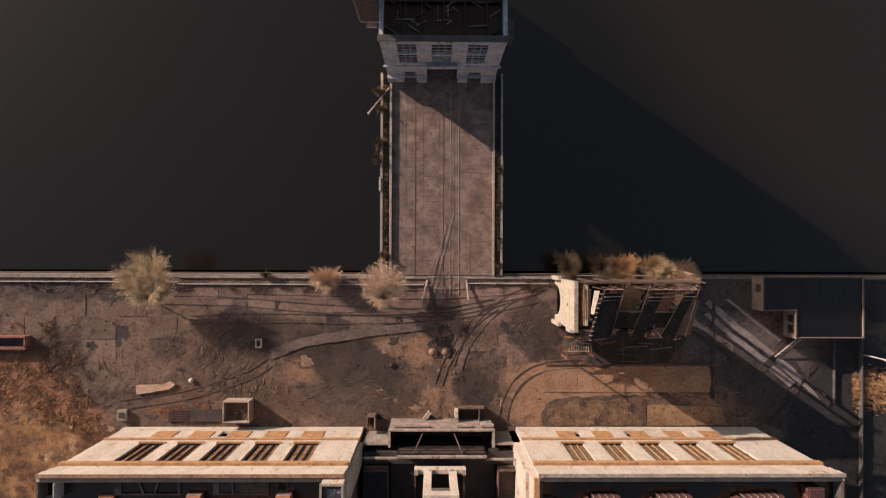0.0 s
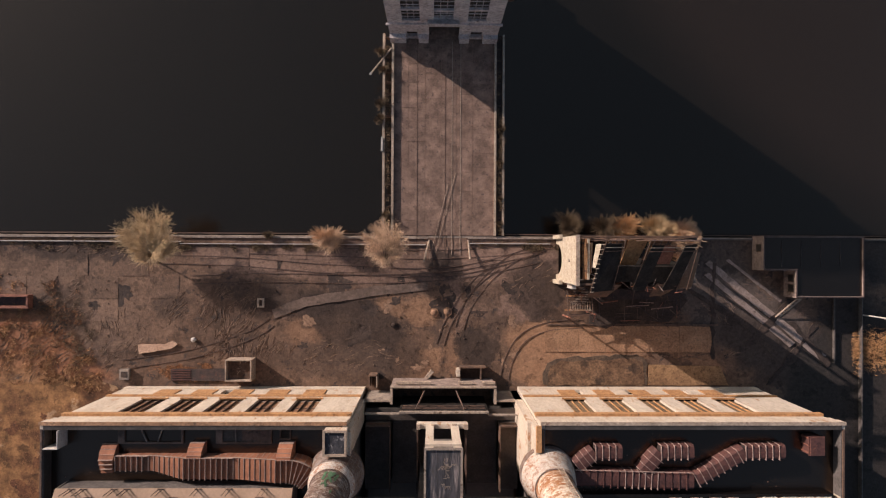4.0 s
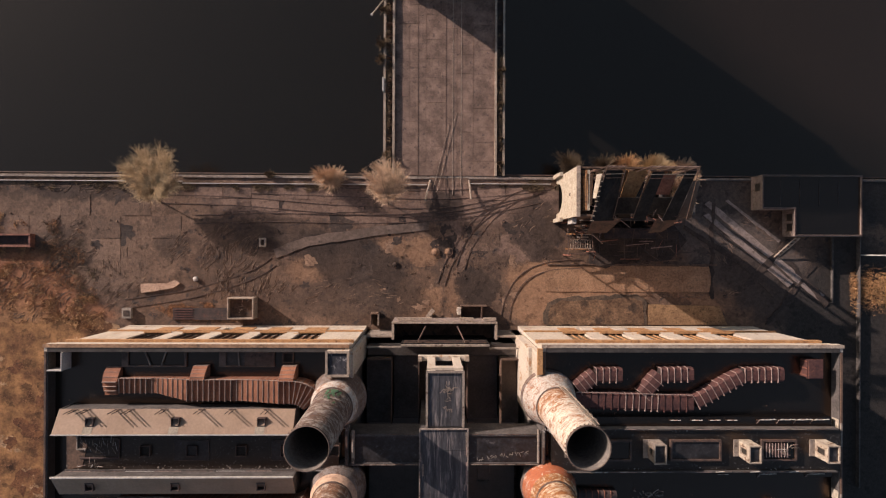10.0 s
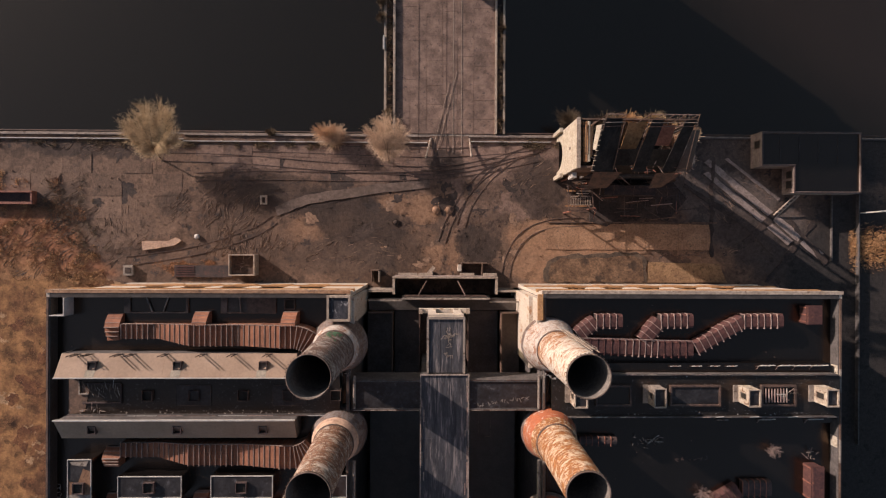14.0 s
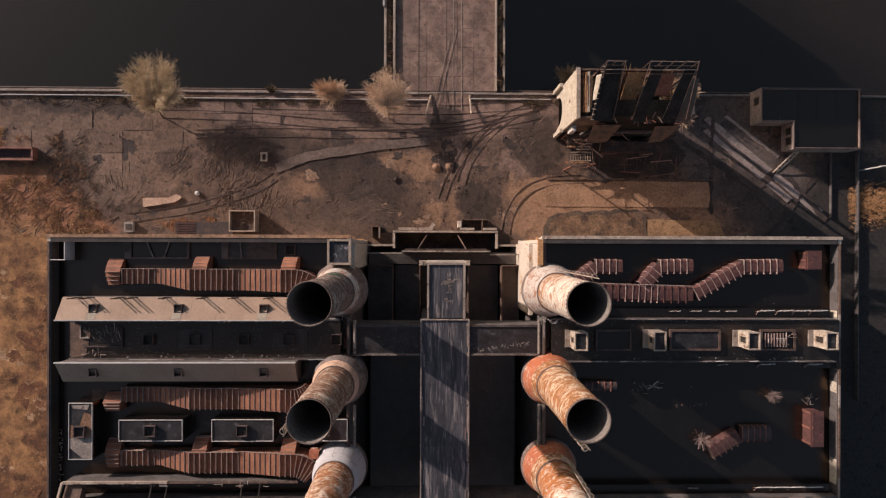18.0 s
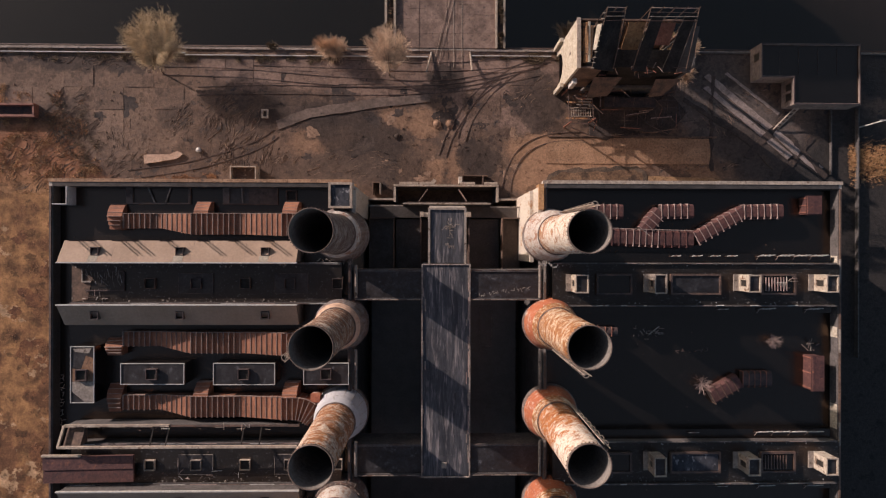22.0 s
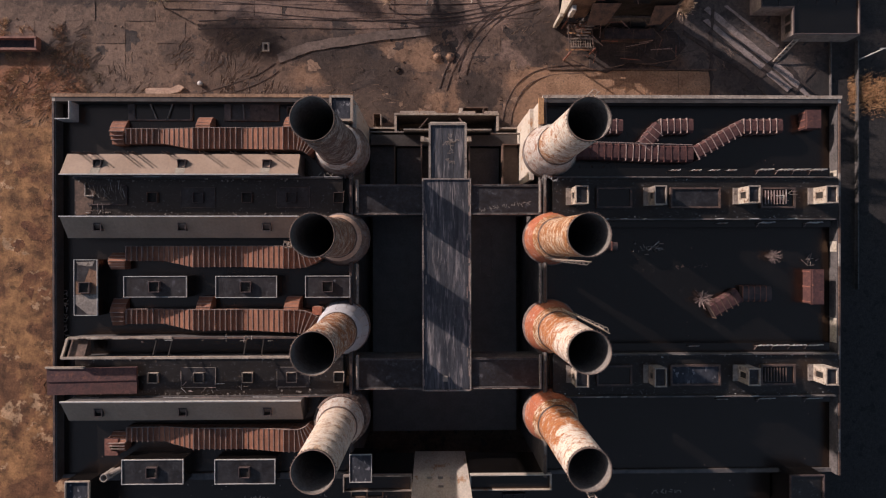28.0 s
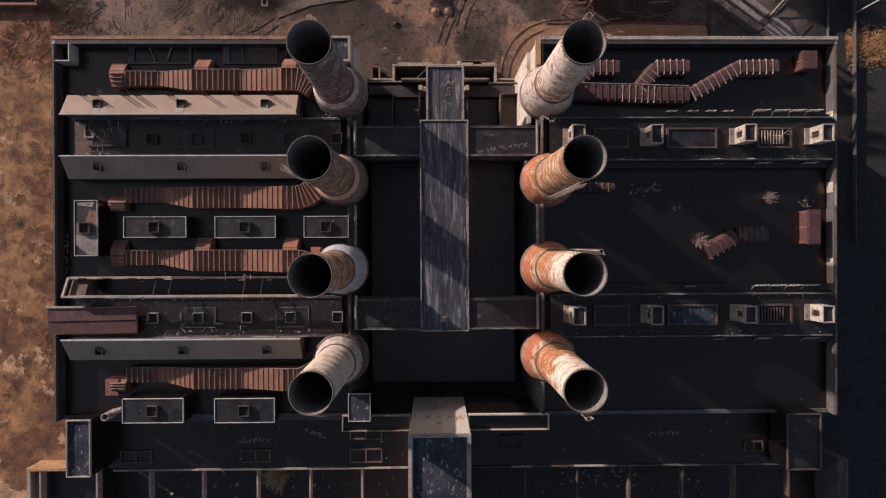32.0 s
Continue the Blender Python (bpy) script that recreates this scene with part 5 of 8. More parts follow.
# ---- flue ducts ----
PANELS = {}
def duct(label, path, width, z1, z0=ROOF, step=0.76, rib_h=0.16, rib_mat=None, dark=None, seams=()):
    """A flue of sheet panels with standing ribs along a path of points; seams: x ranges with pale ribs."""
    d = thing("flue_duct", label, "flue duct")
    for (xa, ya), (xb, yb) in zip(path, path[1:]):
        L = math.hypot(xb - xa, yb - ya)
        n = max(1, round(L / step))
        ang = math.atan2(yb - ya, xb - xa)
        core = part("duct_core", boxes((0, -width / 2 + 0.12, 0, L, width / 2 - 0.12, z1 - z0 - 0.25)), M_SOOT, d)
        core.location, core.rotation_euler = (xa, ya, z0), (0, 0, ang)
        for k in range(n):
            f = (k + 0.5) / n
            x, y = xa + (xb - xa) * f, ya + (yb - ya) * f
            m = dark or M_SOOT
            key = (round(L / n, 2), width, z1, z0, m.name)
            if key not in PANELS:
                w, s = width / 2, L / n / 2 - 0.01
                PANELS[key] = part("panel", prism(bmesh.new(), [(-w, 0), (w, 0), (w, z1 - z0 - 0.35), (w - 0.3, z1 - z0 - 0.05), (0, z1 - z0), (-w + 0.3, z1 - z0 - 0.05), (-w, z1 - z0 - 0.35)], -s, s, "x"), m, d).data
                ob = [o for o in d.children if o.data == PANELS[key]][0]
            else:
                ob = new("panel", PANELS[key])
                ob.parent = d
            ob.location, ob.rotation_euler = (x, y, z0), (0, 0, ang)
            rm = rib_mat if rib_mat and (not seams or any(a <= x <= b for a, b in seams)) else (M_DULLRED if dark is M_DULLRED else M_DARKRIB)
            rk = ("rib", width, z1, z0, rm.name, rib_h)
            if rk not in PANELS:
                w, t = width / 2 + 0.06, z1 - z0
                PANELS[rk] = part("rib", boxes((-0.04, -w, 0, 0.04, -w + 0.1, t - 0.2), (-0.04, w - 0.1, 0, 0.04, w, t - 0.2), (-0.04, -w, t - 0.2, 0.04, w, t + rib_h)), rm, d).data
                rb = [o for o in d.children if o.data == PANELS[rk]][0]
            else:
                rb = new("rib", PANELS[rk])
                rb.parent = d
            rb.location, rb.rotation_euler = (xa + (xb - xa) * k / n, ya + (yb - ya) * k / n, z0), (0, 0, ang)
    return d


def hood(parent, x0, x1, y0, y1, z1, material):
    """A curved inlet hood at a duct's end: strips bend down towards the north, with a lap rib on each joint."""
    n = 6
    rise = lambda f: z1 * (0.18 + 0.82 * math.sin(min(1.0, f * 1.7) * math.pi / 2))
    for k in range(n):
        ya, yb = y1 - (y1 - y0) * k / n, y1 - (y1 - y0) * (k + 1) / n
        za, zb, xk = rise(k / n), rise((k + 1) / n), x0 + 0.02 * k * k
        part("hood_strip", prism(bmesh.new(), [(ya, za), (yb, zb), (yb, 0), (ya, 0)], xk, x1, "x"), material, parent)
        part("hood_rib", boxes((xk, ya - 0.03, 0, x1, ya + 0.03, za + (0.06 if k < 3 else 0.36))), M_DUCTRIB, parent)


def riser(parent, x, z, material):
    """A rounded branch box on a duct's north side, in four bent strips."""
    n = 4
    bend = lambda f: (1.25 + 1.75 * f, z * (0.42 + 0.58 * math.cos(f * math.pi / 2)))
    for k in range(n):
        (ya, za), (yb, zb) = bend(k / n), bend((k + 1) / n)
        part("riser_strip", prism(bmesh.new(), [(ya, za), (yb, zb), (yb, 0), (ya, 0)], x - 0.98, x + 0.98, "x"), material, parent)
        part("riser_rib", boxes((x - 1.0, yb - 0.025, 0, x + 1.0, yb + 0.025, zb + 0.06)), M_DUCTRIB, parent)


BIG = {}


def big_duct(y, up, label):
    """A rectangular flue with tall stiffener plates that widens and climbs in two steps on its way to a chimney; up: it turns south-east at the end."""
    d = thing("flue_duct", label, "flue duct", "long rusty flue ducts", (0, y, ROOF))
    def size(x):
        a, b = min(1, max(0, (x + 40.0) / 4.3)), min(1, max(0, (x + 28.2) / 5.2))
        return -0.72 - 0.85 * a - 0.2 * b, 1.2 + 0.9 * a + 0.8 * b
    stations = []
    for k in range(33):
        x = -45.1 + 0.742 * k
        lo, h = size(x)
        stations.append(((x, 1.3), (x, lo), h))
    lo, h = size(-21.3)
    for k in range(1, 7):
        a, w, r = radians(90 - 8 * k), 1.3 - lo, 2.6
        side, p = (1, (-21.3, lo - r)) if up else (-1, (-21.3, 1.3 + r))
        near, far = [(p[0] + q * math.cos(a), p[1] + side * q * math.sin(a)) for q in (r, r + w)]
        stations.append((far, near, h) if up else (near, far, h))
    def profile(s, grow, low, high):
        (xn, yn), (xs, ys), h = s
        ux, uy = xn - xs, yn - ys
        q = math.hypot(ux, uy)
        ux, uy = ux / q * grow, uy / q * grow
        return (xn + ux, yn + uy, low), (xs - ux, ys - uy, low), (xs - ux, ys - uy, h + high), (xn + ux, yn + uy, h + high)
    for k, (s, e) in enumerate(zip(stations, stations[1:])):
        key = ("panel", k, up if k >= 32 else 0)
        if key not in BIG:
            bm = bmesh.new()
            A, B = [bm.verts.new(p) for p in profile(s, 0, 0, 0)], [bm.verts.new(p) for p in profile(e, 0, 0, 0)]
            for i in range(4):
                bm.faces.new((A[i], A[(i + 1) % 4], B[(i + 1) % 4], B[i]))
            bm.faces.new(A), bm.faces.new(B[::-1])
            bmesh.ops.recalc_face_normals(bm, faces=bm.faces)
            ob = part("panel", bm, M_DUCT, d)
            BIG[key] = ob.data
        else:
            ob = new("panel", BIG[key])
            ob.parent = d
        key = ("edge", k, up if k >= 32 else 0)
        if key not in BIG:
            bm = bmesh.new()
            hi = 0.3 if abs(s[2] - e[2]) < 0.01 else 0.04
            A = [bm.verts.new((q[0][0], q[0][1] + o, q[2] + t)) for q in (s, e) for o, t in ((0.0, -0.2), (0.06, -0.2), (0.06, hi), (0.0, hi))]
            for i in range(4):
                bm.faces.new((A[i], A[(i + 1) % 4], A[4 + (i + 1) % 4], A[4 + i]))
            bm.faces.new(A[:4]), bm.faces.new(A[7:3:-1])
            bmesh.ops.recalc_face_normals(bm, faces=bm.faces)
            BIG[key] = part("edge_angle", bm, M_DUCTRIB, d).data
        else:
            ob = new("edge_angle", BIG[key])
            ob.parent = d
        key = ("rib", k, up if k >= 32 else 0)
        if key not in BIG:
            bm = bmesh.new()
            P = profile(s, 0.04, 0, 0.36 if abs(s[2] - e[2]) < 0.01 else 0.1)
            dx, dy = -(s[0][1] - s[1][1]), s[0][0] - s[1][0]
            q = 0.035 / math.hypot(dx, dy)
            A = [bm.verts.new((p[0] - dx * q, p[1] - dy * q, p[2])) for p in P]
            B = [bm.verts.new((p[0] + dx * q, p[1] + dy * q, p[2])) for p in P]
            for i in range(4):
                bm.faces.new((A[i], A[(i + 1) % 4], B[(i + 1) % 4], B[i]))
            bm.faces.new(A), bm.faces.new(B[::-1])
            bmesh.ops.recalc_face_normals(bm, faces=bm.faces)
            ob = part("rib", bm, M_DUCTRIB, d)
            BIG[key] = ob.data
        else:
            ob = new("rib", BIG[key])
            ob.parent = d
    return d


for y, hooded in ((-37.0, True), (-53.4, False), (-62.2, True), (-78.7, False)):
    d = big_duct(y, hooded, "ribbed rusty steel flue duct running to a chimney")
    if hooded:
        hood(d, -47.4, -45.3, -0.9, 2.7, 1.6, M_DUCT)
        for x, z in ((-34.1, 2.4), (-21.8, 3.2)):
            riser(d, x, z, M_DUCT)
    else:
        hood(d, -47.6, -45.14, -1.9, 0.4, 1.7, M_DUCT)

# east house ducts
# dull panels and pale seams hold rib shade and lit ribs in their colours
duct("ribbed dark red flue duct with pale seams", [(17.0, -38.6), (26.0, -38.9), (30.4, -39.1), (34.6, -39.1)], 2.3, 23.7, dark=M_DULLRED, rib_mat=M_SEAM, step=0.95, rib_h=0.06, seams=[(25.5, 30.4)])
# the duct's pale edge line, added as a thin rod
tagged(part("edge_pipe", rod(bmesh.new(), (18.0, -37.45, 23.8), (34.4, -37.9, 23.8), 0.06, 5), M_SEAM), "thin pale line along the flue duct edge", "pipe")
duct("ribbed red flue branch with pale seams", [(35.0, -39.0), (41.8, -35.2), (47.4, -35.1)], 2.0, 23.7, dark=M_DULLRED, rib_mat=M_SEAM, step=0.95, rib_h=0.05)
duct("ribbed red flue branch with pale seams", [(27.6, -38.0), (30.0, -35.2), (34.6, -35.1)], 2.0, 23.7, dark=M_DULLRED, rib_mat=M_SEAM, step=0.9, rib_h=0.05)
duct("ribbed red flue branch with pale seams", [(18.4, -37.2), (20.9, -35.2), (24.6, -35.2)], 2.0, 23.7, dark=M_DULLRED, rib_mat=M_SEAM, step=0.9, rib_h=0.05)
duct("collapsed rusty flue stub on the roof", [(37.5, -61.5), (41.5, -59.2)], 2.2, 23.2, dark=M_DULLRED, rib_mat=M_COPEDARK, step=0.9, rib_h=0.05)
duct("sooty flue stub on the roof", [(42.0, -59.0), (46.2, -59.0)], 2.2, 23.0, rib_mat=M_RUST, step=0.9, rib_h=0.03)
duct("sooty flue stub beside the chimney", [(17.0, -52.0), (24.0, -52.2)], 1.2, 23.2, rib_mat=M_RUST, step=0.9, rib_h=0.05)
for x0, y0, x1, y1, z1, lab in ((50.7, -35.5, 52.7, -33.0, 23.9, "red oxide sheet metal box on the roof"), (51.3, -60.4, 52.9, -55.6, 24.2, "tall red oxide sheet metal box on the roof"), (-48.0, -81.2, -46.2, -79.0, 23.6, "rusty louvred box on the roof")):
    t = thing("plant_box", lab, "plant box")
    part("casing", boxes((x0, y0, ROOF, x1, y1, z1)), M_RED if x0 > 0 else M_RUST, t, bevel=0.08)
    part("lid_flange", boxes((x0 - 0.12, y0 - 0.12, z1 - 0.35, x1 + 0.12, y1 + 0.12, z1 - 0.2)), M_DULLRED, t)
    for k in range(3):
        part("stiffener", boxes((x0 - 0.1, y0 + 0.2 + k * (y1 - y0 - 0.5) / 2, ROOF, x0, y0 + 0.35 + k * (y1 - y0 - 0.5) / 2, z1 - 0.2)), M_RUST, t)


# ---- flat boxes with pale rims on the west roof ----
def skylight(x0, y0, x1, y1, z, rim, bright, label, vent=True):
    s = thing("roof_skylight", label, "skylight", "boxed roof skylights", ((x0 + x1) / 2, (y0 + y1) / 2, ROOF))
    w, d, h = (x1 - x0) / 2, (y1 - y0) / 2, z - ROOF
    part("box_body", boxes((-w, -d, 0, w, d, h - 0.25)), M_TAR, s)
    part("cover", boxes((-w + rim, -d + rim, h - 0.25, w - rim, d - rim, h - 0.12)), bright, s)
    for r in ((-w, -d, h - 0.25, w, -d + rim, h), (-w, d - rim, h - 0.25, w, d, h), (-w, -d + rim, h - 0.25, -w + rim, d - rim, h), (w - rim, -d + rim, h - 0.25, w, d - rim, h)):
        part("rim", boxes(r), M_LIGHTSTEEL, s)
    if vent:
        part("vent_well", boxes((-0.65, -0.65, h - 0.12, 0.65, 0.65, h + 0.05)), M_GLASS, s)
        for r in ((-0.74, -0.74, h - 0.12, 0.74, -0.65, h + 0.4), (-0.74, 0.65, h - 0.12, 0.74, 0.74, h + 0.4), (-0.74, -0.65, h - 0.12, -0.65, 0.65, h + 0.4), (0.65, -0.65, h - 0.12, 0.74, 0.65, h + 0.4)):
            part("vent_rim", boxes(r), M_DARKRIB, s)
    return s


skylight(-44.7, -59.1, -36.1, -56.2, 24.9, 0.08, M_DARKFELT, "flat grey skylight box with a pale rim")
skylight(-32.2, -59.2, -23.8, -56.2, 24.8, 0.08, M_DARKFELT, "flat black skylight box with a pale rim")
skylight(-19.9, -59.2, -13.7, -56.2, 24.8, 0.08, M_DARKFELT, "flat black skylight box with a pale rim")
narrow = skylight(-51.5, -61.6, -48.3, -53.9, 24.8, 0.08, M_DARKFELT, "narrow sheet covered box with rust stains")
part("rusted_sheet", prism(bmesh.new(), [(-1.5, 0.9), (-0.2, 0.6), (0.5, 2.6), (1.5, 2.2), (1.5, -0.9), (-1.5, -0.9)], 2.8, 2.82), M_SHUTTER, narrow, "rust brown loose sheet")
part("pale_sheet", prism(bmesh.new(), [(-1.5, -0.95), (1.5, -0.95), (1.5, -3.7), (0.3, -3.7), (-1.5, -2.2)], 2.8, 2.83), M_CONC, narrow, "pale grey bare sheet")
part("pale_sheet", prism(bmesh.new(), [(-1.3, 3.5), (1.2, 3.6), (0.9, 2.9), (-1.0, 3.1)], 2.8, 2.82), M_CONC, narrow, "pale grey bare sheet")
skylight(-44.9, -84.7, -36.5, -81.3, 25.2, 0.09, M_DARKFELT, "flat grey skylight box with a pale rim")
skylight(-32.3, -84.8, -24.0, -81.4, 25.1, 0.09, M_DARKFELT, "flat dark skylight box with a pale rim")
skylight(-13.9, -84.9, -10.8, -81.0, 24.6, 0.09, M_BLUEFELT, "small felt covered box with a pale rim", False)
slab = thing("fallen_roof_panel", "long rusty red roof panel fallen across the deck", "roof panel")
for k in range(2):
    part("panel_half", prism(bmesh.new(), [(-54.9, -68.8 - 1.8 * k), (-42.8, -68.6 - 1.85 * k), (-42.8, -70.4 - 1.85 * k), (-54.9, -70.6 - 1.8 * k)], 24.6 + 0.15 * (1 - k), 25.1 + 0.15 * (1 - k)), M_DULLRED if k else M_RED, slab)
part("panel_edge", boxes((-55.0, -68.75, 25.0, -49.8, -68.5, 25.45)), M_COPE, slab)
pipe = thing("vent_pipe", "short grey vent pipe on the roof", "vent pipe")
part("tube", lathe(bmesh.new(), [(0.55, 22), (0.55, 24.6), (0.42, 24.6), (0.42, 22.6), (0.01, 22.5)], -47.6, -84.0, 20), M_CONC, pipe)
part("elbow", rod(bmesh.new(), (-47.2, -83.8, 23.6), (-46.0, -83.3, 23.0), 0.42, 12), M_CONC, pipe)
# roof openings with braces behind the north parapet
for x0, x1, br in ((-44.9, -36.6, True), (-31.4, -24.4, False)):
    f = thing("roof_well", "dark roof well with pale steel braces", "roof well")
    part("well_floor", boxes((x0, -34.2, ROOF + 0.004, x1, -31.6, ROOF + 0.02)), M_TAR if br else M_COURT, f)
    for r in ((x0, -34.3, ROOF, x1, -34.1, ROOF + 0.35), (x0 - 0.4, -34.3, ROOF, x0 + 0.5, -31.6, ROOF + 0.3), (x1, -34.3, ROOF, x1 + 0.3, -31.6, ROOF + 0.35)):
        part("curb", boxes(r), M_PAVE, f)
    if not br:
        part("cover_slab", boxes((x0 + 3.2, -34.1, ROOF + 0.02, x1, -31.6, ROOF + 0.2)), M_PAVE, f)
    for a, b in (((x0 + 2.6, -31.7), (x0 + 3.6, -34.1)), ((x1 - 2.4, -31.7), (x1 - 3.2, -34.1))) if br else (((x0 + 2.2, -31.7), (x0 + 2.4, -34.1)),):
        part("brace", rod(bmesh.new(), (*a, ROOF + 0.3), (*b, ROOF + 0.3), 0.1, 5), M_CONC, f)
hatch(-22.2, -33.0, ROOF, ROOF + 0.4, 0.75, 0.15, "square hatch on the black roof", M_STEEL)

# ---- middle court, conveyor roof and turbine hall ----
court = thing("court_roof", "low black roofs of the court between the boiler houses", "court roof")
part("low_roof", boxes((-12.6, -84, 0, 12.2, -46, 4.0)), M_ASH, court)
part("low_roof", boxes((-12.6, -46, 0, -8.5, -35.5, 8.5)), M_COURT, court)
part("low_roof", boxes((9.2, -46, 0, 12.2, -35.5, 8.5)), M_COURT, court)
part("low_roof", boxes((-12.6, -35.3, 0, 12.2, -33.4, 7.0)), M_COURT, court)
part("low_roof", boxes((-8.3, -46, 0, 9.0, -35.5, 6.0)), M_COURT, court)
for r in ((-8.6, -46, 8.0, -8.4, -35.5, 10.0), (9.1, -46, 8.0, 9.3, -35.5, 10.0), (-12.4, -35.6, 8.0, -8.6, -35.4, 10.0), (9.3, -35.6, 8.0, 12.2, -35.4, 10.0)):
    part("curb_wall", boxes(r), M_COPEDARK, court)
for r in ((5.9, -57.3, 6.0, -50.0), (7.95, -57.3, 8.05, -50.0), (6.0, -50.1, 7.95, -50.0), (6.0, -57.3, 7.95, -57.2)):
    part("well_curb", boxes((r[0], r[1], 4.0, r[2], r[3], 4.3)), M_CONC, court)

strip = thing("conveyor_house", "long flat conveyor house with worn felt roof", "conveyor house")
part("body", boxes((-3.7, -72.5, 4, 3.05, -42.7, 23.3)), M_WALL, strip)
for k in range(10):
    y0, y1 = -72.4 + 2.97 * k, -72.4 + 2.97 * (k + 1)
    for a, b in ((-3.55, -1.2), (-1.2, 0.9), (0.9, 2.9)):
        part("felt_sheet", boxes((a + 0.01, y0 + 0.01, 23.3, b - 0.01, y1 - 0.01, 23.34 + 0.02 * random.random())), M_STRIP, strip)
for r in ((-3.75, -72.55, 23.3, -3.58, -42.6, 23.55), (2.93, -72.55, 23.3, 3.1, -42.6, 23.55), (-3.58, -42.77, 23.3, 2.93, -42.6, 23.55), (-3.58, -72.55, 23.3, 2.93, -72.38, 23.55)):
    part("edge_trim", boxes(r), M_QUAY, strip)
for k in range(14):
    x = (-3.56, 2.72, 2.5, -3.3)[k % 4]
    y = -71.8 + 2.05 * k
    part("torn_strip", boxes((x, y, 23.37, x + 0.1 + 0.04 * (k % 3), y + (0.9, 1.7, 1.2, 2.0, 0.7)[k % 5], 23.39)), M_CONC if k % 3 else M_SEAM, strip)
for k in range(7):
    part("worn_edge", boxes((2.76, -70.5 + 4.0 * k, 23.37, 2.92, -70.5 + 4.0 * k + (1.6, 3.2, 2.2, 3.6)[k % 4], 23.385)), M_SEAM, strip)
part("hatch_frame", boxes((-0.9, -71.2, 23.36, -0.2, -70.4, 23.6)), M_CONC, strip)
up = thing("head_house", "narrow head house over an open concrete portal", "head house")
part("roof_body", boxes((-2.75, -42.6, 18.5, 2.45, -34.8, 22.7)), M_WALL, up)
for k in range(3):
    part("felt_sheet", boxes((-2.5 + 1.6 * k, -42.5, 22.7, -0.95 + 1.6 * k, -34.9, 22.76)), M_STRIP, up)
for r in ((-2.85, -42.6, 22.7, -2.55, -34.7, 23.0), (2.25, -42.6, 22.7, 2.55, -34.7, 23.0), (-2.55, -35.0, 22.7, 2.25, -34.7, 23.0)):
    part("edge_trim", boxes(r), M_CONC, up)
for r in ((-2.7, -35.4, 10.8, -1.5, -34.75, 22.6), (1.2, -35.4, 10.8, 2.4, -34.75, 22.6)):
    part("portal_leg", boxes(r), M_CREAM, up, bevel=0.05)
part("portal_beam", boxes((-2.7, -34.74, 20.6, 2.4, -34.4, 22.2)), M_CREAM, up, bevel=0.05)
part("lower_beam", boxes((-4.2, -35.4, 9.8, 3.9, -34.7, 11.4)), M_CREAM, up, bevel=0.05)
for x in (-4.2, -1.9, 1.4, 3.3):
    part("beam_block", boxes((x, -35.4, 11.4, x + 0.6, -34.6, 12.0)), M_COPE, up, bevel=0.04)
for x in (-4.2, 3.6):
    part("court_wall", boxes((x, -46, 6, x + 0.2, -35.4, 10.6)), M_STEEL, up)
for (yn, ys) in ((-43.4, -47.7), (-67.9, -72.3)):
    for x0, x1 in ((-13.4, -3.71), (3.06, 13.25)):
        g = thing("conveyor_bridge", "enclosed conveyor bridge with a black felt roof", "bridge")
        part("north_side", boxes((x0, yn - 0.3, 18.2, x1, yn, 23.3)), M_WALL, g)
        part("south_side", boxes((x0, ys, 18.2, x1, ys + 0.3, 23.3)), M_WALL, g)
        part("roof", boxes((x0, ys + 0.3, 22.9, x1, yn - 0.3, 23.1)), M_DARKFELT, g)
        part("floor", boxes((x0, ys + 0.3, 18.2, x1, yn - 0.3, 18.5)), M_WALL, g)
        part("edge_trim", boxes((x0, ys, 23.3, x1, ys + 0.14, 23.42)), M_STEEL, g)
        for k in range(4):
            a = x0 + 0.4 + (x1 - x0) * k / 4
            part("edge_flashing", boxes((a, ys + 0.03, 23.42, a + (1.6, 2.2, 1.1, 1.8)[k], ys + 0.12, 23.46)), M_CONC, g)
            part("edge_flashing", boxes((a - 0.2, yn - 0.12, 23.3, a + (1.2, 0.7, 1.9, 1.4)[k], yn - 0.04, 23.36)), M_STEEL, g)
for x in (-12.9, 12.9):
    for y0, y1 in ((-47.4, -42.8), (-60.2, -54.6), (-72.3, -67.4)):
        tagged(part("pipe_run", rod(bmesh.new(), (x, y0, 23.4), (x, y1, 23.4), 0.22, 8), M_CONC), "grey pipe along the court edge", "pipe")
# low walls in front of the court
front = thing("court_front", "stepped concrete front wall of the court", "front wall")
for r, m in (((-8.6, -30.1, 0, 8.8, -29.8, 6.6), M_SHEDWALL), ((-8.6, -32.6, 0, -8.3, -30.1, 6.6), M_WALL), ((8.5, -32.6, 0, 8.8, -30.1, 6.6), M_WALL), ((-13.4, -32.35, 0, -8.6, -32.0, 6.4), M_CONC), ((8.8, -32.35, 0, 13.2, -32.0, 6.4), M_CONC)):
    part("wall", boxes(r), m, front)
for r in ((-8.7, -30.05, 6.6, 8.9, -29.75, 6.9), (-8.7, -32.7, 6.6, -8.3, -30.2, 6.9), (8.5, -32.7, 6.6, 8.9, -30.2, 6.9), (-13.5, -32.35, 6.4, -8.7, -32.05, 6.7), (8.9, -32.35, 6.4, 13.2, -32.05, 6.7)):
    part("coping", boxes(r), M_COPE, front, bevel=0.05)
for r in ((-7.0, -33.3, 9.5, 7.3, -33.05, 10.4), (-12.6, -33.6, 9.2, -7.0, -33.4, 10.0), (7.3, -33.8, 9.2, 12.2, -33.6, 10.0)):
    part("inner_beam", boxes(r), M_CONC, front, bevel=0.05)
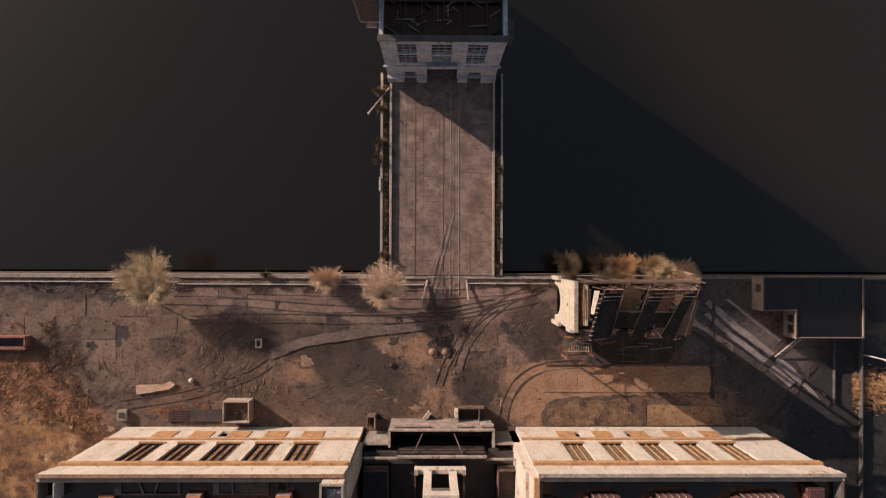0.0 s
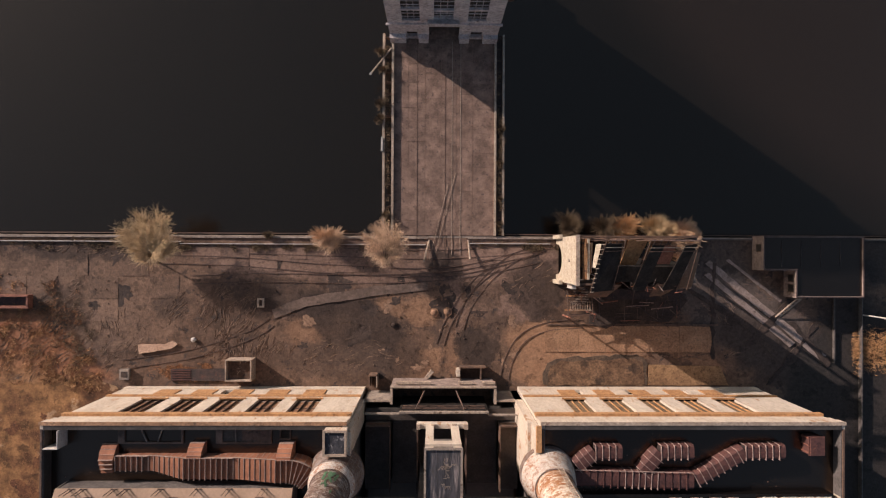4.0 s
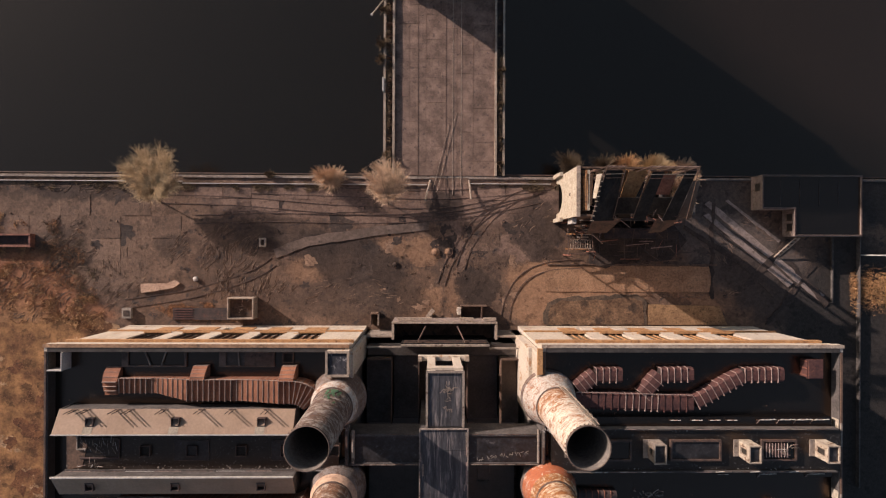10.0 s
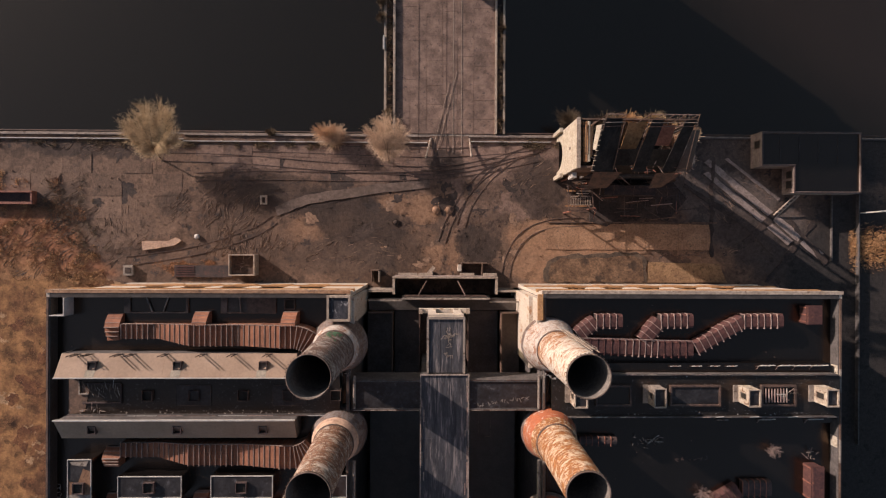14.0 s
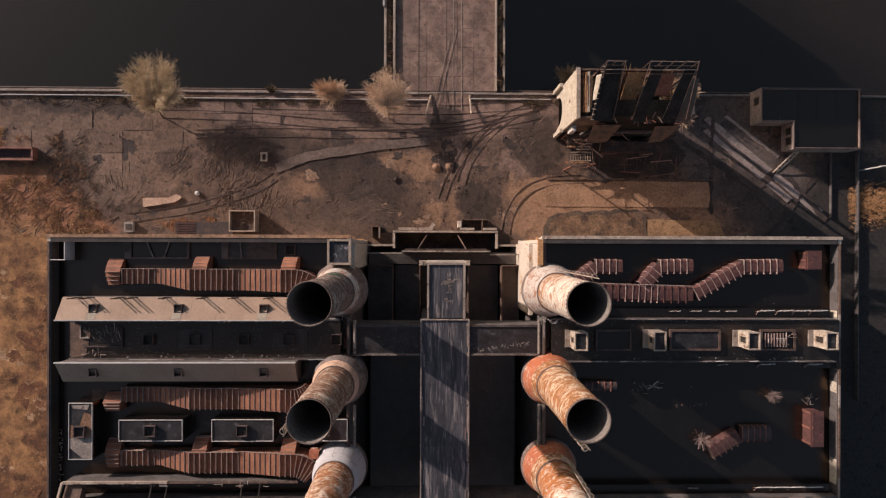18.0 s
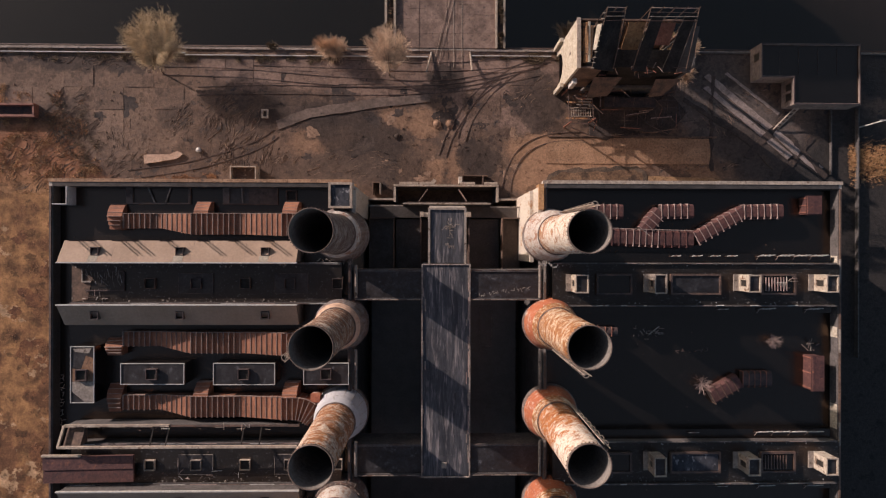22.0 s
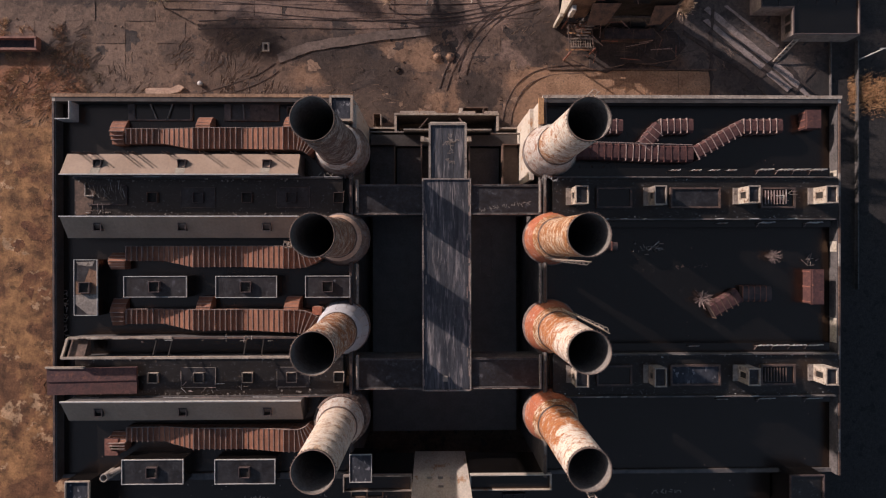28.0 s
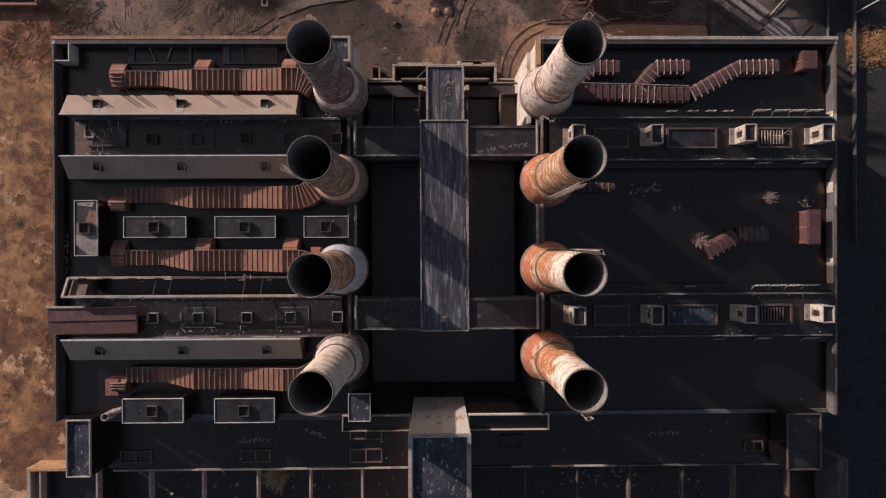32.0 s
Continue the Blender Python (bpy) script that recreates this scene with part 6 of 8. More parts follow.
# wall coloured black to stand for the shade behind the front
part("inner_wall", boxes((-7.0, -33.4, 0, 7.3, -32.95, 9.3)), M_BLACKSHEET, front)
for z, y in ((8.5, -32.9), (7.4, -32.85)):
    part("ledge_rail", boxes((-6.6, y - 0.05, z, 6.9, y + 0.1, z + 0.3)), M_STEEL, front)
for a, b in (((-3.0, -30.5, 6.5), (-4.4, -32.8, 9.6)), ((2.2, -30.5, 6.5), (3.4, -32.8, 9.6))):
    part("strut", rod(bmesh.new(), a, b, 0.12, 6), M_STEEL, front)
for x0, x1 in ((-7.8, -4.6), (-4.4, -2.0), (2.6, 5.0), (6.6, 8.8)):
    part("ledge_block", boxes((x0, -29.6, 5.2, x1, -29.2, 6.0)), M_COPE, front, bevel=0.05)
cab = thing("roofless_bay", "roofless concrete frame beside the court front", "concrete frame")
for r in ((3.0, -29.7, 0, 3.2, -27.5, 2.2), (3.2, -27.7, 0, 7.6, -27.5, 1.9), (6.6, -29.7, 0, 6.8, -27.7, 1.9), (2.4, -29.0, 0, 3.0, -27.9, 2.6)):
    part("frame_wall", boxes(r), M_CREAM if r[3] < 3.1 else M_COPEDARK, cab)
tip = thing("tilted_slab", "pale slab tilted against the front wall", "slab")
part("slab_body", prism(bmesh.new(), [(-3.1, -29.5), (-2.0, -28.1), (-1.5, -28.5), (-2.5, -29.7)], 0.6, 1.4), M_COPE, tip)
part("slab_foot", boxes((-2.7, -29.7, 0, -1.9, -29.0, 1.0)), M_CONC, tip)
kiosk = thing("kiosk", "narrow roofless dark kiosk with a white rendered wall", "kiosk")
for r in ((-12.7, -30.9, 0, -12.5, -28.8, 2.6), (-12.5, -29.0, 0, -11.3, -28.8, 2.6), (-11.4, -30.9, 0, -11.25, -29.0, 2.6)):
    part("kiosk_wall", boxes(r), M_COPE if r[3] > -11.3 and r[0] > -12 else M_COPEDARK, kiosk)
hut = thing("roofless_hut", "roofless concrete hut with rubble inside", "hut")
for r in ((-37.3, -26.4, 0, -32.8, -26.2, 2.6), (-37.3, -29.9, 0, -32.8, -29.7, 2.6), (-37.3, -29.7, 0, -37.1, -26.4, 2.6), (-33.0, -29.7, 0, -32.8, -26.4, 2.6)):
    part("hut_wall", boxes(r), M_COPE, hut)
part("hut_floor", boxes((-37.1, -29.7, 0.0, -33.0, -26.4, 1.5)), M_YARDSLAB, hut)
rng = random.Random(71)
for k in range(16):
    x, y, a = rng.uniform(-36.6, -33.6), rng.uniform(-29.3, -26.9), rng.uniform(0, 3.1)
    part("rubble_bar", rod(bmesh.new(), (x, y, 1.55), (x + 0.7 * math.cos(a), y + 0.5 * math.sin(a), 1.7), 0.05, 4), rng.choice((M_COPE, M_STEEL, M_COPEDARK)), hut)
pit = thing("brick_pit", "shallow rust-brown pit cover with bars", "pit cover")
part("cover", boxes((-47.5, -30.3, 0.0, -37.4, -28.2, 0.25)), M_SOOT, pit)
for k in range(5):
    part("bar", boxes((-47.3, -30.2 + 0.42 * k, 0.25, -44.0, -30.05 + 0.42 * k, 0.36)), M_DULLRED, pit)
mh = thing("concrete_post_base", "square concrete base in the yard", "base")
part("base", boxes((-56.2, -30.0, 0, -54.6, -28.2, 0.7)), M_CONC, mh, bevel=0.06)
part("socket", boxes((-55.9, -29.6, 0.7, -54.9, -28.6, 0.78)), M_DAMP, mh)
mh2 = thing("manhole", "small square concrete manhole with a dark opening", "manhole")
for r in ((-32.5, -17.4, 0, -32.2, -15.8, 0.4), (-31.6, -17.4, 0, -31.3, -15.8, 0.4), (-32.2, -16.1, 0, -31.6, -15.8, 0.4), (-32.2, -17.4, 0, -31.6, -17.1, 0.4)):
    part("rim", boxes(r), M_COPE, mh2)
tagged(part("white_tank_lid", lathe(bmesh.new(), [(0.42, 0.0), (0.42, 0.4), (0.34, 0.48), (0.02, 0.52)], -43.6, -23.1, 20), M_LIGHTSTEEL), "round white lid lying in the yard", "lid")

brickwall = thing("brick_bunker", "low roofless red brick bunker in the west yard", "bunker")
for r in ((-84, -15.6, 0, -71.6, -15.3, 1.5), (-84, -17.6, 0, -71.6, -17.2, 1.3), (-71.9, -17.2, 0, -71.6, -15.6, 1.4)):
    part("bunker_wall", boxes(r), M_RUST, brickwall, bevel=0.05)
part("bunker_floor", boxes((-84, -17.2, 0, -71.9, -15.6, 0.3)), M_SOOT, brickwall)

# turbine hall to the south
hall = thing("turbine_hall", "derelict turbine hall with a roof of bare beams", "turbine hall")
part("north_roof", boxes((-49.4, -92.6, 15, 47.4, -85.0, 20.3)), M_TAR, hall)
part("gutter_edge", boxes((-49.4, -85.3, 20.3, -15.0, -84.9, 22.0)), M_WALL, hall)
for k in range(14):
    a = -48.6 + 3.1 * k
    part("eave_stone", boxes((a, -93.0, 20.0, a + 3.06, -92.8, 20.6)), (M_COPE, M_CONC, M_TAN)[k % 3], hall)
for k in range(15):
    a = 3.2 + 3.1 * k
    part("eave_stone", boxes((a, -93.0, 20.0, a + 3.06, -92.82, 20.55)), (M_STEEL, M_WALL, M_COPE, M_WALL)[k % 4] if k != 5 else M_PALE, hall)
part("hall_floor", boxes((-61, -125, 0, 60, -93.3, 14)), M_DECK, hall)
for x in (-59.5, -51.3, -43.6, -35.9, -27.9, -20.2, -12.6, 11.5, 19.2, 27.0, 34.9, 42.7, 50.8, 59.5):
    part("roof_beam", boxes((x - 0.12, -125, 18.6, x + 0.12, -93.0, 20.0)), M_SEAM if x < 0 else M_COPEDARK, hall)
part("west_parapet", boxes((-61.4, -125, 0, -60.9, -93.0, 20.0)), M_COPE, hall)
part("north_west_parapet", boxes((-61.4, -93.0, 16.8, -52.7, -92.6, 20.2)), M_RUSTBAND, hall)
part("north_west_wall", boxes((-61.3, -93.0, 0, -52.7, -92.7, 16.8)), M_RUSTSOIL, hall)
part("wing_roof", boxes((-60.5, -125, 14, -52, -93.0, 18.0)), M_DECK, hall)
part("east_parapet", boxes((58.5, -125, 0, 60.0, -92.6, 19.6)), M_WALL, hall)
for x0, x1, y0, y1, z in ((-14.1, -9.7, -88.5, -87.3, 20.3), (-14.1, -9.7, -91.9, -90.2, 20.3), (-47.4, -43.2, -91.6, -90.2, 20.3), (-29.9, -26.0, -91.7, -90.2, 20.3), (8, 11, -90, -88.4, 20.3), (44, 46.5, -90.8, -89.6, 20.3)):
    w = thing("roof_window", "double framed rooflight on the hall roof", "rooflight")
    part("pane", boxes((x0, y0, z, x1, y1, z + 0.1)), M_TAR, w)
    for r in ((x0 - 0.15, y0 - 0.15, z, x1 + 0.15, y0, z + 0.35), (x0 - 0.15, y1, z, x1 + 0.15, y1 + 0.15, z + 0.35), (x0 - 0.15, y0, z, x0, y1, z + 0.35), (x1, y0, z, x1 + 0.15, y1, z + 0.35), ((x0 + x1) / 2 - 0.1, y0, z, (x0 + x1) / 2 + 0.1, y1, z + 0.35)):
        part("frame_bar", boxes(r), M_COPEDARK if x0 < 0 else M_DARKRIB, w)
head = thing("control_tower", "tall head house with a worn blue felt roof", "head house")
part("shaft", wall_with_holes(-5.1, 2.7, 14, 32.6, -84.7, -84.2, [(-1.6, -0.9, 27.5, 28.3), (-3.2, -2.5, 24.4, 25.3), (-1.6, -0.9, 24.4, 25.3), (0.0, 0.7, 24.4, 25.3)]), M_CREAM, head)
part("side", boxes((-5.1, -110, 14, -4.6, -84.7, 32.6)), M_CREAM, head)
part("side", boxes((2.2, -110, 14, 2.7, -84.7, 32.6)), M_TAN, head)
part("window_glass", boxes((-4.6, -84.8, 22, 2.2, -84.72, 30)), M_BLACKSHEET, head)
part("roof", boxes((-4.6, -110, 32.2, 2.2, -84.7, 32.5)), M_BLUEFELT, head)
for r in ((-5.2, -110, 32.6, -4.75, -84.15, 33.0), (2.3, -110, 32.6, 2.75, -84.15, 33.0), (-4.75, -84.5, 32.6, 2.3, -84.15, 33.0)):
    part("coping", boxes(r), M_COPE if r[0] < -5 else M_CONC, head, bevel=0.04)
for x0, x1, m, lab in ((2.9, 14.4, M_CREAM, "low cream parapet house with a black roof"), (-14.9, -5.3, M_CONC, "low parapet house with a black roof")):
    p = thing("parapet_house", lab, "parapet house")
    part("roof", boxes((x0, -86.6, 14, x1, -84.4, 23.0)), M_TAR, p)
    for r in ((x0, -84.42, 23.0, x1, -84.28, 23.8), (x0, -86.62, 23.0, x1, -86.54, 23.5), (x0, -86.54, 23.0, x0 + 0.14, -84.42, 23.8), (x1 - 0.14, -86.54, 23.0, x1, -84.42, 23.7)):
        part("parapet", boxes(r), m, p)
for x0, x1, m, c in ((-52.6, -49.3, M_BLUEFELT, M_COPE), (47.6, 52.4, M_DECK, M_DARKRIB)):
    s = thing("stair_tower", "flat roofed stair tower with a felt roof", "stair tower")
    part("shaft", boxes((x0, -92.1, 0, x1, -84.2, 24.8)), M_TAR, s)
    part("felt", boxes((x0 + 0.14, -91.96, 24.8, x1 - 0.14, -84.34, 24.86)), m, s)
    for r in ((x0, -92.1, 24.8, x0 + 0.14, -84.2, 25.2), (x1 - 0.14, -92.1, 24.8, x1, -84.2, 25.2), (x0 + 0.14, -84.34, 24.8, x1 - 0.14, -84.2, 25.2), (x0 + 0.14, -92.1, 24.8, x1 - 0.14, -91.96, 25.2)):
        part("coping", boxes(r), c, s)


# illegible painted writing on the roofs
def paint_marks(x0, y0, x1, y1, z, n, seed, material=None):
    rng = random.Random(seed)
    g = thing("roof_writing", "pale illegible painted writing on the black roof", "graffiti", "", (x0, y0, z))
    for k in range(n):
        f = k / n
        x, y = (x1 - x0) * f, (y1 - y0) * f
        for _ in range(2):
            a, L = rng.uniform(0, 3.14), rng.uniform(0.25, 0.6)
            px, py = x + rng.uniform(-0.25, 0.25), y + rng.uniform(-0.25, 0.25)
            dx, dy = L / 2 * math.cos(a), L / 2 * math.sin(a)
            nx, ny = -0.05 * math.sin(a), 0.05 * math.cos(a)
            part("bar", prism(bmesh.new(), [(px - dx - nx, py - dy - ny), (px + dx - nx, py + dy - ny), (px + dx + nx, py + dy + ny), (px - dx + nx, py - dy + ny)], 0.0, 0.02), material or M_CONC, g)
    return g


paint_marks(-50.3, -86.4, -50.4, -90.6, 20.3, 9, 1)
paint_marks(-30.2, -88.8, -26.0, -88.8, 20.3, 9, 2)
paint_marks(-20.5, -87.4, -17.5, -88.6, 20.3, 6, 3)
paint_marks(30.0, -88.3, 34.5, -88.1, 20.3, 7, 4)
paint_marks(28.0, -52.4, 31.4, -52.6, ROOF, 7, 5)
paint_marks(33.0, -55.2, 38.0, -55.0, ROOF, 6, 6, M_STEEL)
paint_marks(4.6, -46.9, 12.0, -46.0, 23.1, 12, 7)
paint_marks(-17.8, -42.2, -12.9, -42.35, 24.05, 10, 8)
paint_marks(13.3, -42.5, 15.6, -43.0, 24.45, 5, 10, M_LIGHTSTEEL)
paint_marks(-54.2, -58.5, -54.25, -66.0, ROOF, 14, 12)
paint_marks(0.2, -36.4, 0.3, -39.2, 22.78, 7, 11)
paint_marks(-0.6, -37.6, 1.6, -37.2, 22.78, 9, 13)
paint_marks(-0.3, -40.0, 0.9, -40.1, 22.78, 5, 14)
paint_marks(19.0, -40.9, 25.0, -41.0, ROOF, 7, 9, M_STEEL)

# ---- coal house ruin and east sheds ----
def tilted(pts, thick):
    """A sloping plate: four corners with their heights, and a thickness downwards."""
    bm = bmesh.new()
    up = [bm.verts.new(p) for p in pts]
    lo = [bm.verts.new((x, y, z - thick)) for x, y, z in pts]
    bm.faces.new(up), bm.faces.new(lo[::-1])
    for k in range(4):
        bm.faces.new((up[k], lo[k], lo[(k + 1) % 4], up[(k + 1) % 4]))
    bmesh.ops.recalc_face_normals(bm, faces=bm.faces)
    return bm


ruin = thing("coal_house_ruin", "roofless concrete coal house with rusty hoppers", "ruin")
arch = [(-12.5, 0), (-12.5, 15.2), (-4.9, 15.2), (-4.9, 0), (-6.0, 0)] + [(-8.7 + 2.6 * math.cos(math.pi * k / 10), 1.2 + 3.6 * math.sin(math.pi * k / 10)) for k in range(11)] + [(-11.4, 0)]
part("west_wall", prism(bmesh.new(), arch, 20.1, 20.5, "x"), M_PALE, ruin, "pale west wall with an arched opening")
for y0, y1 in ((-12.9, -12.2), (-5.2, -4.5)):
    part("buttress", prism(bmesh.new(), [(y0, 0), (y1, 0), (y1, 5.5), (y0, 5.5)], 19.5, 20.1, "x"), M_PALE, ruin, bevel=0.05)
part("west_cap", boxes((20.0, -12.6, 15.2, 20.6, -4.8, 15.4)), M_COPE, ruin, bevel=0.03)
part("wall_plaque", boxes((20.06, -9.0, 10.0, 20.1, -8.6, 10.8)), M_STEEL, ruin)
part("north_wall", wall_with_holes(20.6, 38.6, 0, 14.9, -5.2, -4.9, [(21.1 + 2.9 * k, 23.5 + 2.9 * k, 1.5, 14.4) for k in range(6)]), M_STEEL, ruin)
part("north_beam", boxes((20.6, -5.15, 14.9, 38.8, -4.9, 15.2)), M_COPEDARK, ruin)
part("south_wall", boxes((20.5, -12.5, 4.0, 24.2, -12.2, 15.0)), M_COPEDARK, ruin)
part("south_wall", boxes((24.2, -12.5, 0, 38.6, -12.1, 4.0)), M_WALL, ruin)
part("east_wall", boxes((38.3, -12.1, 0, 38.7, -9.2, 14.6)), M_WALL, ruin)
part("east_post", boxes((38.3, -5.5, 0, 38.7, -5.2, 15.0)), M_WALL, ruin)
part("east_sill", boxes((38.3, -9.2, 0, 38.7, -5.5, 1.2)), M_WALL, ruin)
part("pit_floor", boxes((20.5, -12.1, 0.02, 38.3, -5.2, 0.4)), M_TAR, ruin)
part("rust_screen", tilted([(21.4, -6.0, 15.3), (22.6, -6.0, 15.3), (22.4, -10.8, 15.0), (21.2, -11.2, 15.0)], 0.2), M_RUSTBAND, ruin)
part("pale_screen", tilted([(22.9, -6.2, 16.2), (23.5, -6.2, 16.8), (22.9, -9.8, 15.8), (22.5, -9.8, 15.2)], 0.2), M_PALE, ruin)
for k in range(4):
    part("screen_bar", boxes((21.5 + 0.28 * k, -10.6, 15.3, 21.56 + 0.28 * k, -6.0, 15.4)), M_STEEL, ruin)
# hoppers: dark sloping decks under steel heads
for pts, m in (([(22.7, -6.2, 21.0), (25.3, -6.2, 21.0), (25.6, -13.2, 15.8), (21.7, -13.4, 17.8)], M_BLACKSHEET),
               ([(29.6, -6.4, 21.3), (31.3, -6.4, 21.3), (30.4, -13.2, 15.8), (28.2, -13.2, 16.2)], M_BLACKSHEET),
               ([(34.5, -6.4, 21.0), (36.2, -6.2, 20.8), (35.4, -13.0, 15.2), (33.0, -13.2, 15.6)], M_BLACKSHEET),
               ([(36.3, -7.4, 19.4), (37.4, -7.4, 19.2), (37.8, -13.0, 15.0), (35.5, -13.0, 15.2)], M_DARKFELT)):
    part("hopper_deck", tilted(pts, 0.25), m, ruin)
for x0, x1, z in ((25.4, 28.6, 14.4), (31.0, 33.8, 15.0)):
    part("rear_bin", tilted([(x0 + 0.3, -5.5, z + 1.0), (x1 + 0.9, -5.5, z + 1.0), (x1, -8.6, z - 2.2), (x0, -8.6, z - 2.2)], 0.2), M_OCHREPLATE, ruin, "ochre rusted bin plate")
    part("bin_floor", tilted([(x0, -8.6, z - 2.2), (x1, -8.6, z - 2.2), (x1 - 0.4, -12.4, z - 5), (x0 - 0.4, -12.4, z - 5)], 0.2), M_BLACKSHEET, ruin)
    for k in range(3):
        x = x0 + 0.6 + k * (x1 - x0 - 0.8) / 2
        part("bin_stiffener", tilted([(x + 0.3, -5.5, z + 1.25), (x + 0.45, -5.5, z + 1.25), (x + 0.15, -8.6, z - 1.95), (x, -8.6, z - 1.95)], 0.3), M_STEEL, ruin)
for k in range(4):
    part("west_plank", boxes((20.7 + 0.36 * k, -11.6, 11.5 + 0.5 * k, 21.0 + 0.36 * k, -5.4, 14.6 + 0.25 * k)), M_OCHREPLATE if k != 3 else M_PALE, ruin, "upright rusty plank wall")
part("hopper_body", prism(bmesh.new(), [(-12.0, 3.0), (-12.0, 14.0), (-9.6, 15.0), (-8.4, 3.0)], 26.0, 38.2, "x"), M_BLACKSHEET, ruin)
part("chute", tilted([(28.0, -5.5, 15.6), (31.0, -5.5, 15.6), (29.8, -9.8, 12.6), (27.4, -9.8, 12.6)], 0.2), M_RUSTBAND, ruin, "ochre rusted chute plate")
part("chute", tilted([(31.7, -6.4, 17.8), (34.4, -6.4, 17.8), (34.0, -9.2, 16.2), (31.4, -9.2, 16.2)], 0.2), M_RUSTLIT, ruin, "pinkish rusted chute plate")
for x0, x1 in ((22.9, 25.6), (29.2, 36.2)):
    for k in range(4):
        part("head_rail", rod(bmesh.new(), (x0, -5.7 - 0.55 * k, 21.6 - 0.25 * k), (x1, -5.7 - 0.5 * k, 21.5 - 0.25 * k), 0.05, 4), (M_SEAM, M_STEEL, M_COPE, M_STEEL)[k], ruin)
    n = 3 if x1 < 27 else 5
    for k in range(n):
        x = x0 + (x1 - x0) * k / (n - 1)
        part("head_post", rod(bmesh.new(), (x, -5.7, 15.0), (x, -5.7, 22.0), 0.08, 4), M_STEEL, ruin)
        if k in (0, n - 1):
            part("hopper_strut", rod(bmesh.new(), (x, -5.7, 21.7), (x - 0.9 + 0.3 * k, -13.0, 16.4), 0.07, 4), M_COPEDARK, ruin)
for k in range(11):
    f = k / 10
    part("ladder_rung", boxes((22.3 - 0.8 * f, -6.4 - 7 * f, 21.1 - 3.2 * f, 22.75 - 0.8 * f, -6.3 - 7 * f, 21.2 - 3.2 * f)), M_COPE, ruin)
rng = random.Random(5)
for k in range(60):
    x, y, z = rng.uniform(22, 37.5), rng.uniform(-13.2, -5.4), rng.uniform(9, 15.5)
    if k % 3 == 0:
        x, y, z = rng.uniform(28, 36), rng.uniform(-13.6, -12.4), rng.uniform(14.5, 16)
    a, L = rng.uniform(0, 3.1), rng.uniform(0.6, 2.2)
    part("twisted_bar", rod(bmesh.new(), (x, y, z), (x + L * math.cos(a), y + L * math.sin(a) * 0.6, z + rng.uniform(-0.6, 0.6)), rng.uniform(0.03, 0.07), 4), rng.choice((M_SOOT, M_STEEL, M_RUST, M_STEEL, M_COPEDARK, M_SEAM)), ruin)
part("fallen_plate", tilted([(23.9, -12.6, 10.5), (28.6, -12.6, 10.5), (27.0, -14.8, 7.4), (23.7, -15.0, 7.0)], 0.15), M_STEEL, ruin)
part("fallen_plate", tilted([(34.4, -12.6, 9.6), (38.8, -12.5, 9.6), (36.4, -14.6, 7.0), (34.2, -14.8, 6.8)], 0.15), M_STEEL, ruin)
for x in (24.8, 28.4, 35.4, 39.0):
    part("plate_leg", rod(bmesh.new(), (x, -13.4, 0), (x, -13.4, 6.5), 0.12, 5), M_STEEL, ruin)
part("pale_bracket", boxes((20.7, -13.4, 6.4, 21.4, -12.55, 9.6)), M_LIGHTSTEEL, ruin)
lattice = thing("rusty_lattice_tower", "collapsed rusty lattice tower beside the coal house", "lattice")
for x, y in ((21.0, -12.9), (25.2, -13.4), (21.4, -18.6), (25.6, -18.0)):
    part("post", rod(bmesh.new(), (x, y, 0), (x + 0.2, y, 4.6), 0.16, 6), M_RUST, lattice)
for k in range(7):
    y = -13.2 - 0.85 * k
    part("tread", boxes((21.2, y - 0.2, 4.0 - 0.35 * k, 25.4, y + 0.1, 4.12 - 0.35 * k)), (M_STEEL, M_COPEDARK, M_OCHREPLATE)[k % 3], lattice)
rng = random.Random(72)
for k in range(34):
    x, y, z, a = rng.uniform(21.4, 25.4), rng.gauss(-14.4, 0.9), rng.uniform(3.8, 5.2), rng.uniform(0, 3.1)
    part("tangled_bar", rod(bmesh.new(), (x, y, z), (x + rng.uniform(0.4, 1.4) * math.cos(a), y + rng.uniform(0.4, 1.2) * math.sin(a), z + rng.uniform(-0.4, 0.6)), rng.uniform(0.03, 0.07), 4), rng.choice((M_OCHREPLATE, M_RUST, M_STEEL, M_COPE, M_COPEDARK)), lattice)
for k in range(9):
    part("grating_bar", boxes((21.9 + 0.42 * k, -17.4, 3.3, 21.97 + 0.42 * k, -16.0, 3.42)), M_COPE, lattice)
for y in (-17.4, -16.0):
    part("grating_rail", boxes((21.8, y - 0.05, 3.42, 25.5, y + 0.05, 3.52)), M_COPE, lattice)
for a, b in (((21.1, -13.0, 4.4), (25.4, -18.2, 3.0)), ((25.2, -13.4, 4.4), (21.4, -18.4, 3.0)), ((21.1, -12.9, 4.5), (21.4, -18.6, 4.3)), ((25.2, -13.4, 4.5), (25.6, -18.0, 4.3)), ((21.3, -18.5, 4.3), (25.6, -18.0, 4.3)), ((21.3, -18.3, 1.0), (26.0, -20.2, 0.5))):
    part("brace", rod(bmesh.new(), a, b, 0.08, 5), M_STEEL, lattice)
for k in range(6):
    part("stair_tread", boxes((22.2 + 0.25 * k, -16.4 + 0.42 * k, 3.2 + 0.3 * k, 24.4 + 0.25 * k, -16.22 + 0.42 * k, 3.28 + 0.3 * k)), M_COPE, lattice)
yard = thing("conveyor_wreck", "wrecked dark conveyor frame behind the coal house", "wreck")
